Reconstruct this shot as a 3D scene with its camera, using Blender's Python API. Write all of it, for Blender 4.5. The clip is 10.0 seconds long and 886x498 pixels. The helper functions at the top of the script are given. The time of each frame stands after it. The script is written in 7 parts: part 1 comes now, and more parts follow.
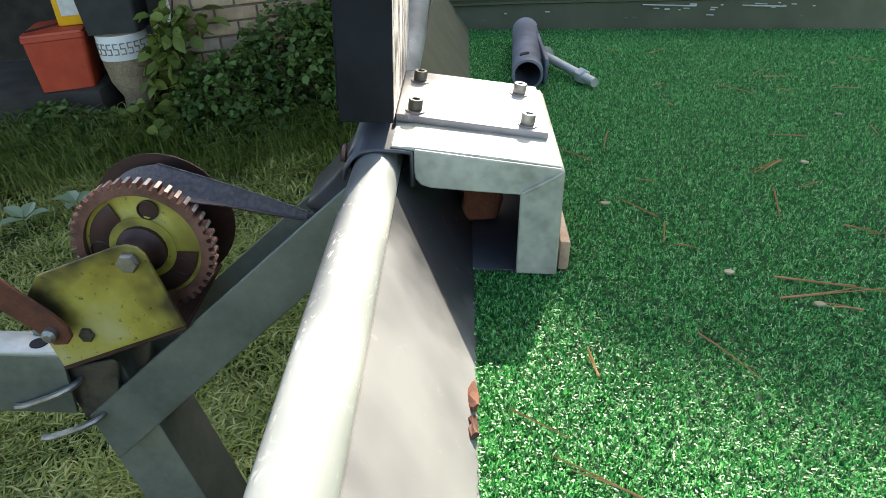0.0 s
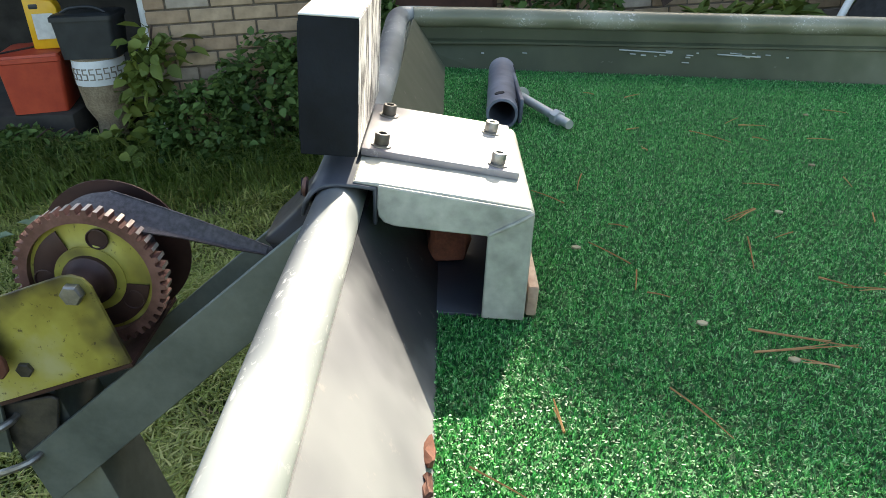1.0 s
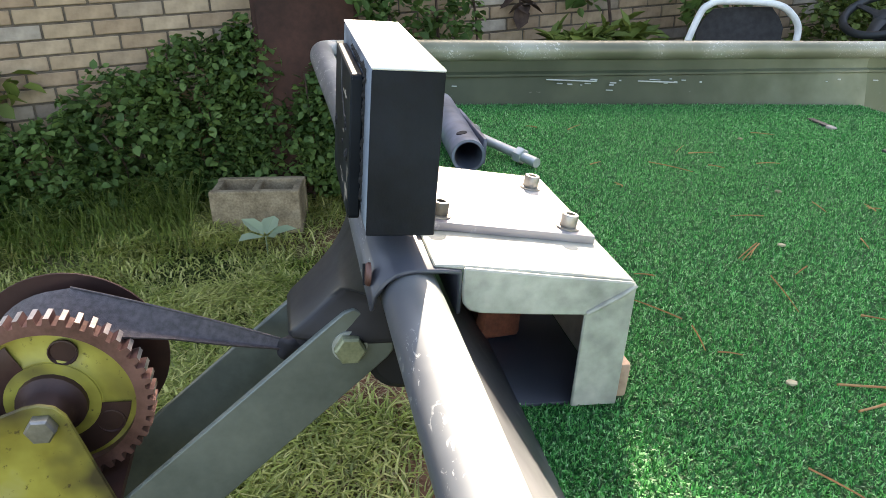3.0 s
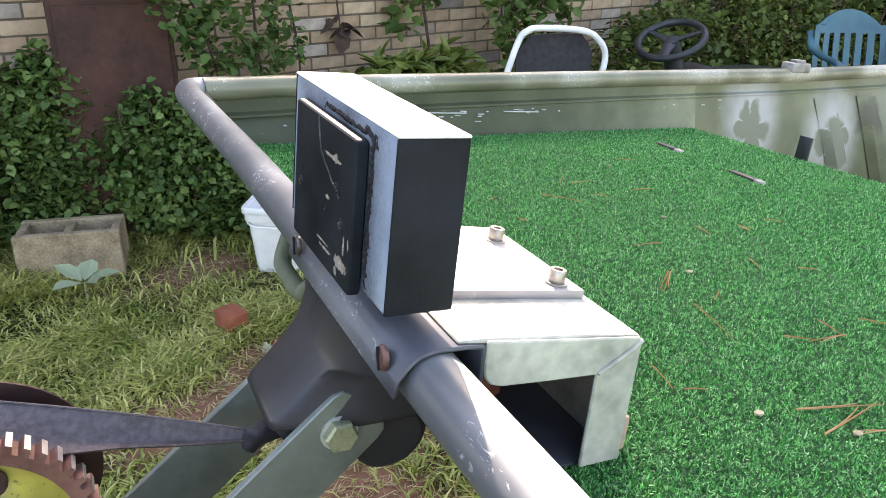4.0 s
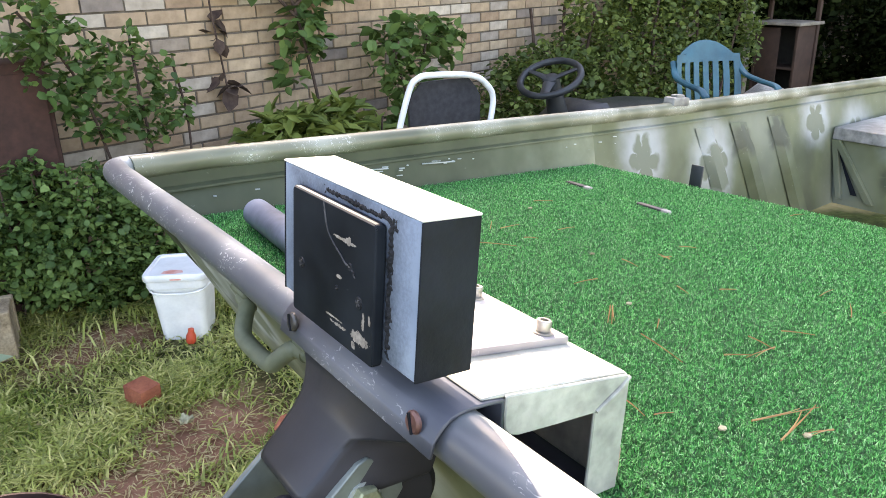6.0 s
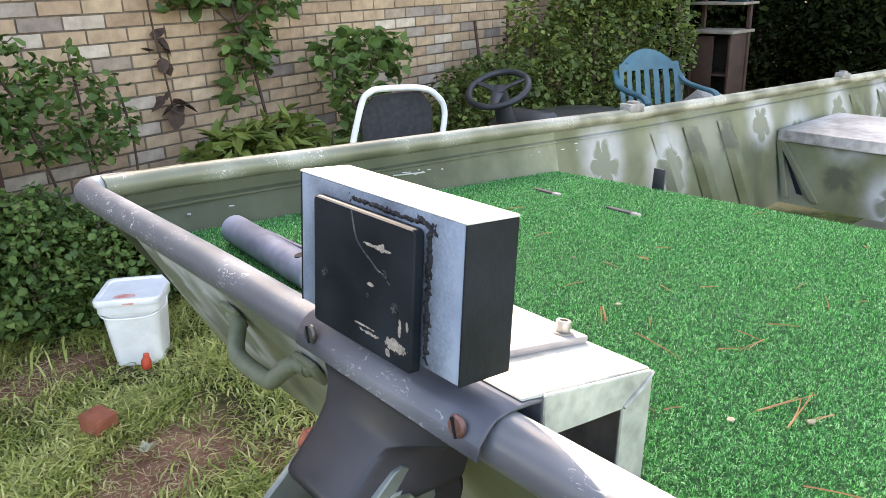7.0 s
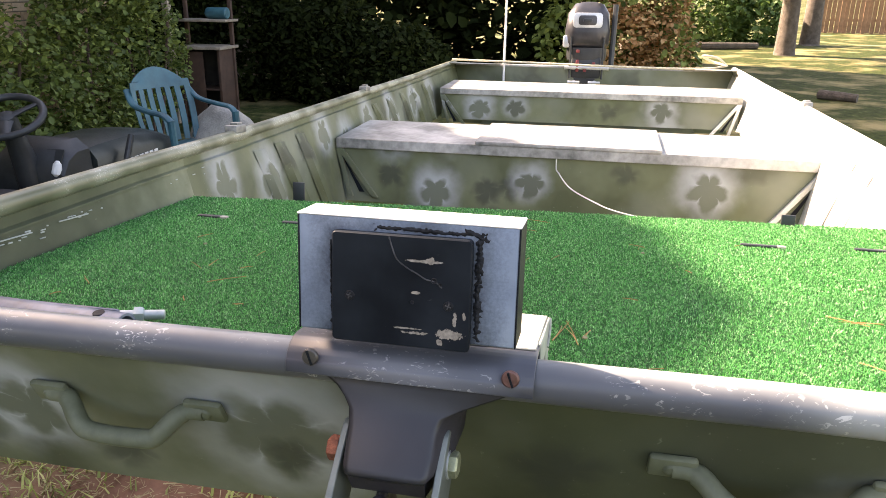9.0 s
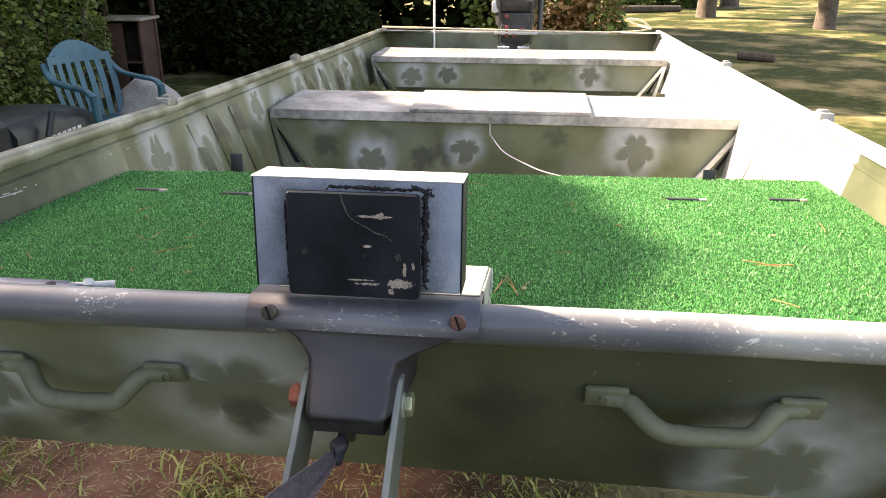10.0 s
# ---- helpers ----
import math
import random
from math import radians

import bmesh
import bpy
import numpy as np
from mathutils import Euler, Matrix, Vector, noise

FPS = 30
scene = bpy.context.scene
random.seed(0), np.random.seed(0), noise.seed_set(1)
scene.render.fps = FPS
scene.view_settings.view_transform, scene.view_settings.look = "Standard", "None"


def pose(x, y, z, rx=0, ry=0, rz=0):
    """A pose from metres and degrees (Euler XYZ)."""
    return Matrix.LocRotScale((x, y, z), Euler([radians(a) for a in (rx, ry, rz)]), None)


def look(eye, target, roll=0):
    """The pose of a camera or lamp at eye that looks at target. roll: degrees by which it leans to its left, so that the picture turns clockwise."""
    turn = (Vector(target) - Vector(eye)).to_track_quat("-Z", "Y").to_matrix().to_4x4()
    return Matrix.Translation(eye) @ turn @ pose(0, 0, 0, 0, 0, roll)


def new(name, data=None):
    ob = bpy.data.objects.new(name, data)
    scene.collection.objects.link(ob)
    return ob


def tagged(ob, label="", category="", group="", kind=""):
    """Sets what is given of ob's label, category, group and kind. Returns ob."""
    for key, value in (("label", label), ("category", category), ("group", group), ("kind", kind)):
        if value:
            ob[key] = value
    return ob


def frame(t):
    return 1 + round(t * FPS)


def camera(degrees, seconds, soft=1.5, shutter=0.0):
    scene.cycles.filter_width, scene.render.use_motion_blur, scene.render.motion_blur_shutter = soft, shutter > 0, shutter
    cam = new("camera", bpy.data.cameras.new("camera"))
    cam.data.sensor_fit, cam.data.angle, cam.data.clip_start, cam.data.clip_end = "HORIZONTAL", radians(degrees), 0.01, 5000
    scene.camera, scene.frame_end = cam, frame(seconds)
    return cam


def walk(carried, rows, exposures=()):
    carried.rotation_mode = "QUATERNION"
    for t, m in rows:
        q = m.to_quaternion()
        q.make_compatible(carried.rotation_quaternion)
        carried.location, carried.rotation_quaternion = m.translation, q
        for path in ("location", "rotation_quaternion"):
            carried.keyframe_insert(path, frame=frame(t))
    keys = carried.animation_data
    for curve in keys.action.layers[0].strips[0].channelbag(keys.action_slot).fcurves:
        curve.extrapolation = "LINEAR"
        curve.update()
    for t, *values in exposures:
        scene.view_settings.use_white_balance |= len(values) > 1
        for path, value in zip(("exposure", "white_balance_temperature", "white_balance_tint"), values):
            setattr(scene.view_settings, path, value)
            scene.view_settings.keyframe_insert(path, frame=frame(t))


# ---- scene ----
cam = camera(60.9, 10.0, soft=0.8)
# seconds, stops
EXPOSURES = [(0.0, 1.82, 7500, 7), (2.2, 2.08, 7700, 9), (3.5, 2.66, 8300, 17), (5.0, 3.12, 8300, 20), (8.0, 3.05, 8700, 19), (9.0, 2.53, 9000, 24), (10.0, 2.28, 9000, 22)]
# seconds, eye, yaw, pitch, roll
ROWS = [
    (0, 0.0260, 0.0070, 1.3400, 3.87, -29.08, -5.00),
    (0.5, 0.0310, 0.0190, 1.3320, 2.91, -27.68, -3.00),
    (1, 0.0320, 0.0290, 1.3310, 1.50, -26.39, -2.10),
    (1.5, 0.0280, 0.0300, 1.3360, 2.32, -25.75, -2.40),
    (2, 0.0140, 0.0360, 1.3440, 0.29, -25.69, -2.00),
    (2.2, -0.0040, 0.0410, 1.3470, -1.20, -25.28, -1.80),
    (3.3, -0.1130, 0.1510, 1.3310, -15.27, -25.14, -0.50),
    (3.5, -0.1230, 0.1640, 1.3360, -18.14, -25.31, 0.20),
    (4, -0.1700, 0.1840, 1.3460, -26.05, -23.55, 1.00),
    (4.5, -0.2110, 0.1920, 1.3590, -30.91, -22.82, -0.10),
    (5, -0.2200, 0.1880, 1.3610, -31.89, -21.47, -0.60),
    (5.5, -0.2150, 0.1880, 1.3660, -32.89, -20.95, -0.50),
    (5.7, -0.2214, 0.1892, 1.3685, -33.22, -20.71, -0.63),
    (6.8, -0.2580, 0.1950, 1.3760, -38.85, -19.85, -2.70),
    (7, -0.2690, 0.2150, 1.3690, -38.90, -19.55, -2.00),
    (7.5, -0.2840, 0.3000, 1.3680, -47.68, -18.81, -1.50),
    (8, -0.3290, 0.3710, 1.3750, -58.19, -20.86, -1.00),
    (8.5, -0.4190, 0.4470, 1.3850, -69.66, -20.98, -0.10),
    (9, -0.5130, 0.4150, 1.4090, -77.93, -19.12, 0.50),
    (9.5, -0.5870, 0.4170, 1.4220, -77.67, -21.68, -2.40),
    (10, -0.5540, 0.4150, 1.4120, -83.03, -21.43, -0.00),
]
walk(cam, [(t, look((x, y, z), (x - math.sin(radians(yaw)) * math.cos(radians(pitch)), y + math.cos(radians(yaw)) * math.cos(radians(pitch)), z + math.sin(radians(pitch))), roll)) for t, x, y, z, yaw, pitch, roll in ROWS], EXPOSURES)

# ---- world ----
# The bow deck dips aft: boat coordinates turn into the world's by this matrix.
PIVOT = Vector((0.0, 0.54, 1.14))
BOAT = Matrix.Translation(PIVOT) @ Matrix.Rotation(radians(5.5), 4, "Y") @ Matrix.Translation(-PIVOT)
WORLD = Matrix.Identity(4)
SUN_WAY = Vector((0.444, 1.30, 0.962)).normalized()

world = bpy.data.worlds.new("sky")
scene.world = world
world.use_nodes = True
wn = world.node_tree.nodes
sky = wn.new("ShaderNodeTexSky")
sky.sky_type = "NISHITA"
sky.sun_disc = False
sky.sun_elevation = math.asin(SUN_WAY.z)
sky.sun_rotation = math.atan2(SUN_WAY.x, SUN_WAY.y)
sky.air_density, sky.dust_density, sky.ozone_density = 1.0, 2.0, 1.0
wn["Background"].inputs["Strength"].default_value = 0.15
world.node_tree.links.new(sky.outputs["Color"], wn["Background"].inputs["Color"])

sun_data = bpy.data.lights.new("sun", "SUN")
sun_data.energy, sun_data.angle, sun_data.color = 5.0, radians(0.45), (1.0, 0.965, 0.90)
sun = new("sun", sun_data)
sun.matrix_world = look((0, 0, 0), tuple(-SUN_WAY))

# ---- materials ----


def rgb(c):
    return (c[0], c[1], c[2], 1.0)


class Mat:
    """A small builder of node materials: colour, roughness and relief from noise at real sizes."""

    def __init__(self, name, rough=0.6, metal=0.0, spec=0.5):
        self.m = bpy.data.materials.new(name)
        self.m.use_nodes = True
        self.t = self.m.node_tree
        self.b = self.t.nodes["Principled BSDF"]
        self.b.inputs["Roughness"].default_value = rough
        self.b.inputs["Metallic"].default_value = metal
        self.b.inputs["Specular IOR Level"].default_value = spec
        self.pos = None

    def n(self, kind, **sets):
        node = self.t.nodes.new(kind)
        for k, v in sets.items():
            node.inputs[k.replace("_", " ")].default_value = v
        return node

    def link(self, a, b):
        self.t.links.new(a, b)

    def coord(self):
        if self.pos is None:
            self.pos = self.n("ShaderNodeTexCoord").outputs["Object"]
        return self.pos

    def noise(self, scale, detail=4.0, rough=0.55, stretch=None, distort=0.0):
        node = self.n("ShaderNodeTexNoise", Scale=scale, Detail=detail, Roughness=rough, Distortion=distort)
        src = self.coord()
        if stretch:
            mp = self.n("ShaderNodeMapping")
            mp.inputs["Scale"].default_value = stretch
            self.link(src, mp.inputs["Vector"])
            src = mp.outputs["Vector"]
        self.link(src, node.inputs["Vector"])
        return node.outputs["Fac"]

    def ramp(self, fac, stops):
        node = self.n("ShaderNodeValToRGB")
        e = node.color_ramp.elements
        while len(e) < len(stops):
            e.new(0.5)
        for el, (p, c) in zip(e, stops):
            el.position, el.color = p, rgb(c) if len(c) == 3 else c
        self.link(fac, node.inputs["Fac"])
        return node.outputs["Color"]

    def mix(self, fac, a, b, mode="MIX"):
        node = self.n("ShaderNodeMix")
        node.data_type, node.blend_type = "RGBA", mode
        for slot, v in ((0, fac), (6, a), (7, b)):
            if isinstance(v, (int, float)):
                node.inputs[slot].default_value = v
            elif isinstance(v, tuple):
                node.inputs[slot].default_value = rgb(v)
            else:
                self.link(v, node.inputs[slot])
        return node.outputs[2]

    def color(self, v):
        if isinstance(v, tuple):
            self.b.inputs["Base Color"].default_value = rgb(v)
        else:
            self.link(v, self.b.inputs["Base Color"])
        return self

    def bump(self, fac, strength=0.3, dist=0.002):
        node = self.n("ShaderNodeBump", Strength=strength, Distance=dist)
        self.link(fac, node.inputs["Height"])
        if self.b.inputs["Normal"].is_linked:
            self.link(self.b.inputs["Normal"].links[0].from_socket, node.inputs["Normal"])
        self.link(node.outputs["Normal"], self.b.inputs["Normal"])
        return self

    def rough(self, fac, lo, hi):
        node = self.n("ShaderNodeMapRange")
        node.inputs["To Min"].default_value, node.inputs["To Max"].default_value = lo, hi
        self.link(fac, node.inputs["Value"])
        self.link(node.outputs["Result"], self.b.inputs["Roughness"])
        return self

    def random(self):
        return self.n("ShaderNodeObjectInfo").outputs["Random"]

    def island(self):
        return self.n("ShaderNodeNewGeometry").outputs["Random Per Island"]


def mottled(name, a, b, scale, rough=0.6, metal=0.0, spec=0.5, fine=0.0, bump=0.15, dist=0.001, lo=0.35, hi=0.65):
    m = Mat(name, rough, metal, spec)
    f = m.noise(scale)
    c = m.ramp(f, [(lo, a), (hi, b)])
    g = m.noise(scale * 9, 5)
    if fine:
        c = m.mix(fine, c, m.ramp(g, [(0.3, tuple(0.4 * v for v in a)), (0.7, tuple(min(1, 1.4 * v) for v in b))]))
    m.color(c).bump(g, bump, dist).rough(g, max(0.05, rough - 0.12), min(1, rough + 0.12))
    return m.m


def camo_paint(name, plane, marks, base=((0.085, 0.10, 0.05), (0.15, 0.168, 0.095)), blur=0.07, mist=0.55, pale_from=None):
    """Flat olive spray paint with leaf stencils: pale mist sprayed round a leaf, or the leaf sprayed dark.
    plane names the two axes of the surface; marks are (across, up, size, turn, pale, dark)."""
    m = Mat(name, 0.55, 0.0, 0.35)
    c = m.ramp(m.noise(6, 3), [(0.32, base[0]), (0.68, base[1])])
    if pale_from:
        across = m.n("ShaderNodeSeparateXYZ")
        m.link(m.coord(), across.inputs[0])
        ragged = m.n("ShaderNodeMath")
        ragged.operation = "MULTIPLY_ADD"
        m.link(m.noise(5, 3), ragged.inputs[0])
        ragged.inputs[1].default_value = 0.35
        m.link(across.outputs["Y"], ragged.inputs[2])
        reach = m.n("ShaderNodeMapRange")
        for k, v in (("From Min", pale_from), ("From Max", pale_from + 0.25), ("To Min", 0.0), ("To Max", 0.9)):
            reach.inputs[k].default_value = v
        m.link(ragged.outputs[0], reach.inputs["Value"])
        c = m.mix(reach.outputs["Result"], c, m.ramp(m.noise(9, 4), [(0.3, (0.13, 0.145, 0.085)), (0.7, (0.22, 0.235, 0.18))]))
    drift = m.ramp(m.noise(3.2, 2, 0.4), [(0.50, (0, 0, 0)), (0.72, (mist, mist, mist))])
    c = m.mix(drift, c, (0.25, 0.275, 0.245))
    soft = m.ramp(m.noise(5.0, 2, 0.4, distort=0.6), [(0.60, (0, 0, 0)), (0.72, (0.6, 0.6, 0.6))])
    c = m.mix(soft, c, (0.045, 0.05, 0.036))
    warp = m.n("ShaderNodeTexNoise", Scale=17.0, Detail=4.0)
    m.link(m.coord(), warp.inputs["Vector"])
    off = m.n("ShaderNodeVectorMath")
    off.operation = "MULTIPLY_ADD"
    m.link(warp.outputs["Color"], off.inputs[0])
    off.inputs[1].default_value = (0.06, 0.06, 0.06)
    m.link(m.coord(), off.inputs[2])
    sep = m.n("ShaderNodeSeparateXYZ")
    m.link(off.outputs[0], sep.inputs[0])
    flat = m.n("ShaderNodeCombineXYZ")
    m.link(sep.outputs[plane[0]], flat.inputs["X"])
    m.link(sep.outputs[plane[1]], flat.inputs["Y"])

    def calc(op, a, b=0.0):
        node = m.n("ShaderNodeMath")
        node.operation = op
        for k, v in enumerate((a, b)):
            if isinstance(v, (int, float)):
                node.inputs[k].default_value = v
            else:
                m.link(v, node.inputs[k])
        return node.outputs[0]

    def fade(v, lo, hi, top):
        node = m.n("ShaderNodeMapRange")
        node.interpolation_type = "SMOOTHSTEP"
        for k, q in (("From Min", lo), ("From Max", hi), ("To Min", top), ("To Max", 0.0)):
            node.inputs[k].default_value = q
        m.link(v, node.inputs["Value"])
        return node.outputs["Result"]

    for u, v, size, turn, pale, dark in marks:
        mp = m.n("ShaderNodeMapping")
        mp.vector_type = "TEXTURE"
        mp.inputs["Location"].default_value = (u + 0.03, v + 0.03, 0)
        mp.inputs["Rotation"].default_value = (0, 0, radians(turn))
        mp.inputs["Scale"].default_value = (size, size, size)
        m.link(flat.outputs[0], mp.inputs["Vector"])
        xy = m.n("ShaderNodeSeparateXYZ")
        m.link(mp.outputs[0], xy.inputs[0])
        x, y = xy.outputs["X"], xy.outputs["Y"]
        r = calc("SQRT", calc("ADD", calc("MULTIPLY", x, x), calc("MULTIPLY", y, y)))
        a = calc("ARCTAN2", y, x)
        lobe = calc("POWER", calc("ABSOLUTE", calc("COSINE", calc("MULTIPLY", a, 2.5))), 0.5)
        reach = calc("MULTIPLY", calc("ADD", calc("MULTIPLY", lobe, 0.40), 0.34), calc("ADD", calc("MULTIPLY", calc("COSINE", a), 0.28), 0.95))
        edge = calc("SUBTRACT", r, reach)
        if pale:
            c = m.mix(fade(r, 0.3, 1.55, 0.8 * pale), c, (0.50, 0.53, 0.57))
            c = m.mix(fade(edge, -blur, blur + 0.03, 0.85), c, (0.10, 0.115, 0.068))
        if dark:
            c = m.mix(fade(edge, -0.15 - blur, 0.18 + 1.5 * blur, 0.8 * dark), c, (0.032, 0.036, 0.030))
    dust = m.ramp(m.noise(90, 4, 0.7), [(0.66, (0, 0, 0)), (0.74, (0.45, 0.45, 0.45))])
    c = m.mix(dust, c, (0.3, 0.31, 0.25))
    m.color(c).bump(m.noise(60, 4), 0.12, 0.001).rough(m.noise(25), 0.42, 0.66)
    return m.m


def rail_paint(name, a, b, c, purple=False, bare=(0.60, 0.59, 0.56)):
    """Worn paint on the tube: clouds of two sprays, scratched down to bright metal."""
    m = Mat(name, 0.42, 0.0, 0.5)
    col = m.ramp(m.noise(9, 2, 0.4), [(0.36, a), (0.5, b), (0.66, c)])
    if purple:
        sep = m.n("ShaderNodeSeparateXYZ")
        m.link(m.coord(), sep.inputs[0])
        wob = m.noise(20, 3)
        fx = m.n("ShaderNodeMath")
        fx.operation = "MULTIPLY_ADD"
        m.link(wob, fx.inputs[0])
        fx.inputs[1].default_value = -0.012
        m.link(sep.outputs["X"], fx.inputs[2])
        front = m.n("ShaderNodeMapRange")
        for k, v in (("From Min", -0.047), ("From Max", -0.0625), ("To Min", 0.0), ("To Max", 1.0)):
            front.inputs[k].default_value = v
        m.link(fx.outputs[0], front.inputs["Value"])
        along = m.n("ShaderNodeMapRange")
        for k, v in (("From Min", 0.24), ("From Max", 0.30), ("To Min", 0.1), ("To Max", 0.95)):
            along.inputs[k].default_value = v
        m.link(sep.outputs["Y"], along.inputs["Value"])
        mask = m.n("ShaderNodeMath")
        mask.operation = "MULTIPLY"
        m.link(front.outputs["Result"], mask.inputs[0])
        m.link(along.outputs["Result"], mask.inputs[1])
        col = m.mix(mask.outputs[0], col, (0.078, 0.084, 0.098))
    scr = m.ramp(m.noise(170, 4, 0.65, stretch=(1, 0.5, 1), distort=2.0), [(0.60, (0, 0, 0)), (0.64, (1, 1, 1))])
    zone = m.ramp(m.noise(9, 3), [(0.46, (0, 0, 0)), (0.58, (1, 1, 1))])
    col = m.mix(m.mix(1.0, scr, zone, "MULTIPLY"), col, bare)
    m.color(col).bump(m.noise(45, 4), 0.1, 0.001).rough(m.noise(30), 0.25, 0.5)
    return m.m


def block_paint():
    """Blue-grey spray over wood, with black overspray speckled round the face plate and along the foot."""
    m = Mat("block_paint", 0.55, 0.0, 0.35)
    c = m.ramp(m.noise(13, 3), [(0.3, (0.15, 0.195, 0.265)), (0.5, (0.20, 0.255, 0.335)), (0.7, (0.27, 0.33, 0.41))])
    sep = m.n("ShaderNodeSeparateXYZ")
    m.link(m.coord(), sep.inputs[0])

    def calc(op, a, k=0.0, k2=0.0):
        node = m.n("ShaderNodeMath")
        node.operation = op
        for slot, v in enumerate((a, k, k2)):
            if isinstance(v, (int, float)):
                node.inputs[slot].default_value = v
            else:
                m.link(v, node.inputs[slot])
        return node.outputs[0]
    dy = calc("SUBTRACT", calc("ABSOLUTE", calc("SUBTRACT", sep.outputs["Y"], 0.5385)), 0.0475)
    dz = calc("SUBTRACT", calc("ABSOLUTE", calc("SUBTRACT", sep.outputs["Z"], 1.2085)), 0.036)
    far = calc("MAXIMUM", dy, dz)
    far = calc("ADD", far, calc("MULTIPLY", calc("SUBTRACT", m.noise(30, 3), 0.5), 0.03))
    speck = calc("MULTIPLY", calc("SUBTRACT", m.noise(420, 3, 0.7), 0.5), 0.018)
    mist = m.n("ShaderNodeMapRange")
    for k, v in (("From Min", -0.003), ("From Max", 0.024), ("To Min", 0.92), ("To Max", 0.0)):
        mist.inputs[k].default_value = v
    m.link(calc("ADD", far, speck), mist.inputs["Value"])
    c = m.mix(mist.outputs["Result"], c, (0.014, 0.019, 0.029))
    fleck = m.ramp(m.noise(150, 3, 0.6), [(0.72, (0, 0, 0)), (0.76, (0.5, 0.5, 0.5))])
    c = m.mix(fleck, c, (0.55, 0.58, 0.62))
    m.color(c).bump(m.noise(160, 4, 0.6, stretch=(1, 0.2, 1)), 0.35, 0.0008).rough(m.noise(40), 0.4, 0.65)
    return m.m


def chipped_plate():
    """Black plate with ragged chips down to pale primer, fine scuffs and dull patches."""
    m = Mat("black_plate", 0.4, 0.0, 0.10)
    c = m.ramp(m.noise(16, 4), [(0.35, (0.0062, 0.0085, 0.012)), (0.7, (0.017, 0.0222, 0.029))])
    sep = m.n("ShaderNodeSeparateXYZ")
    m.link(m.coord(), sep.inputs[0])

    def calc(op, a, k=0.0):
        node = m.n("ShaderNodeMath")
        node.operation = op
        for slot, v in enumerate((a, k)):
            if isinstance(v, (int, float)):
                node.inputs[slot].default_value = v
            else:
                m.link(v, node.inputs[slot])
        return node.outputs[0]
    best = 0.0
    for cy, cz, ry, rz in ((0.523, 1.2335, 0.015, 0.0011), (0.519, 1.2345, 0.004, 0.0028), (0.506, 1.1848, 0.0115, 0.0042), (0.528, 1.1838, 0.010, 0.0013), (0.529, 1.2118, 0.004, 0.0012), (0.502, 1.196, 0.0016, 0.006), (0.4957, 1.198, 0.0013, 0.0032), (0.534, 1.1865, 0.010, 0.0008), (0.512, 1.1785, 0.003, 0.0025)):
        u = calc("DIVIDE", calc("SUBTRACT", sep.outputs["Y"], cy), ry)
        v = calc("DIVIDE", calc("SUBTRACT", sep.outputs["Z"], cz), rz)
        e = calc("SUBTRACT", 1.0, calc("ADD", calc("MULTIPLY", u, u), calc("MULTIPLY", v, v)))
        best = e if isinstance(best, float) else calc("MAXIMUM", best, e)
    rag = calc("MULTIPLY", calc("SUBTRACT", m.noise(230, 4, 0.65), 0.5), 3.6)
    val = calc("ADD", best, rag)
    chip = m.n("ShaderNodeMapRange")
    for k, q in (("From Min", 0.25), ("From Max", 0.40), ("To Min", 0.0), ("To Max", 1.0)):
        chip.inputs[k].default_value = q
    m.link(val, chip.inputs["Value"])
    inside = calc("MULTIPLY", chip.outputs["Result"], calc("GREATER_THAN", best, -0.35))
    c = m.mix(inside, c, m.ramp(m.noise(300, 2), [(0.3, (0.17, 0.15, 0.13)), (0.7, (0.34, 0.30, 0.26))]))
    scuff = m.ramp(m.noise(150, 4, 0.7, stretch=(1, 0.3, 1), distort=1.0), [(0.68, (0, 0, 0)), (0.74, (0.35, 0.35, 0.35))])
    c = m.mix(scuff, c, (0.09, 0.09, 0.095))
    m.color(c).bump(inside, -0.3, 0.0006).rough(m.noise(40), 0.32, 0.55)
    return m.m


def streaked_back():
    m = Mat("streaked_white_paint", 0.6, 0.0, 0.35)
    s = m.noise(110, 5, 0.7, stretch=(1, 1, 0.3))
    c = m.ramp(s, [(0.42, (0.05, 0.045, 0.05)), (0.50, (0.45, 0.43, 0.42)), (0.58, (0.72, 0.70, 0.68))])
    m.color(c).bump(s, 0.4, 0.001)
    return m.m


def plate_metal():
    """Aluminium sprayed thinly, with purple-grey drifts, dirt and fine scuffs."""
    m = Mat("aluminium_plate", 0.42, 0.25, 0.5)
    c = m.ramp(m.noise(9, 3, 0.45), [(0.34, (0.13, 0.115, 0.14)), (0.50, (0.36, 0.345, 0.35)), (0.66, (0.56, 0.545, 0.51))])
    c = m.mix(m.ramp(m.noise(60, 5, 0.7, stretch=(1, 0.4, 1)), [(0.60, (0, 0, 0)), (0.72, (0.55, 0.55, 0.55))]), c, (0.66, 0.64, 0.60))
    c = m.mix(m.ramp(m.noise(45, 5, 0.7), [(0.63, (0, 0, 0)), (0.74, (0.6, 0.6, 0.6))]), c, (0.10, 0.085, 0.08))
    m.color(c).bump(m.noise(80, 5), 0.15, 0.001).rough(m.noise(30), 0.32, 0.6)
    return m.m


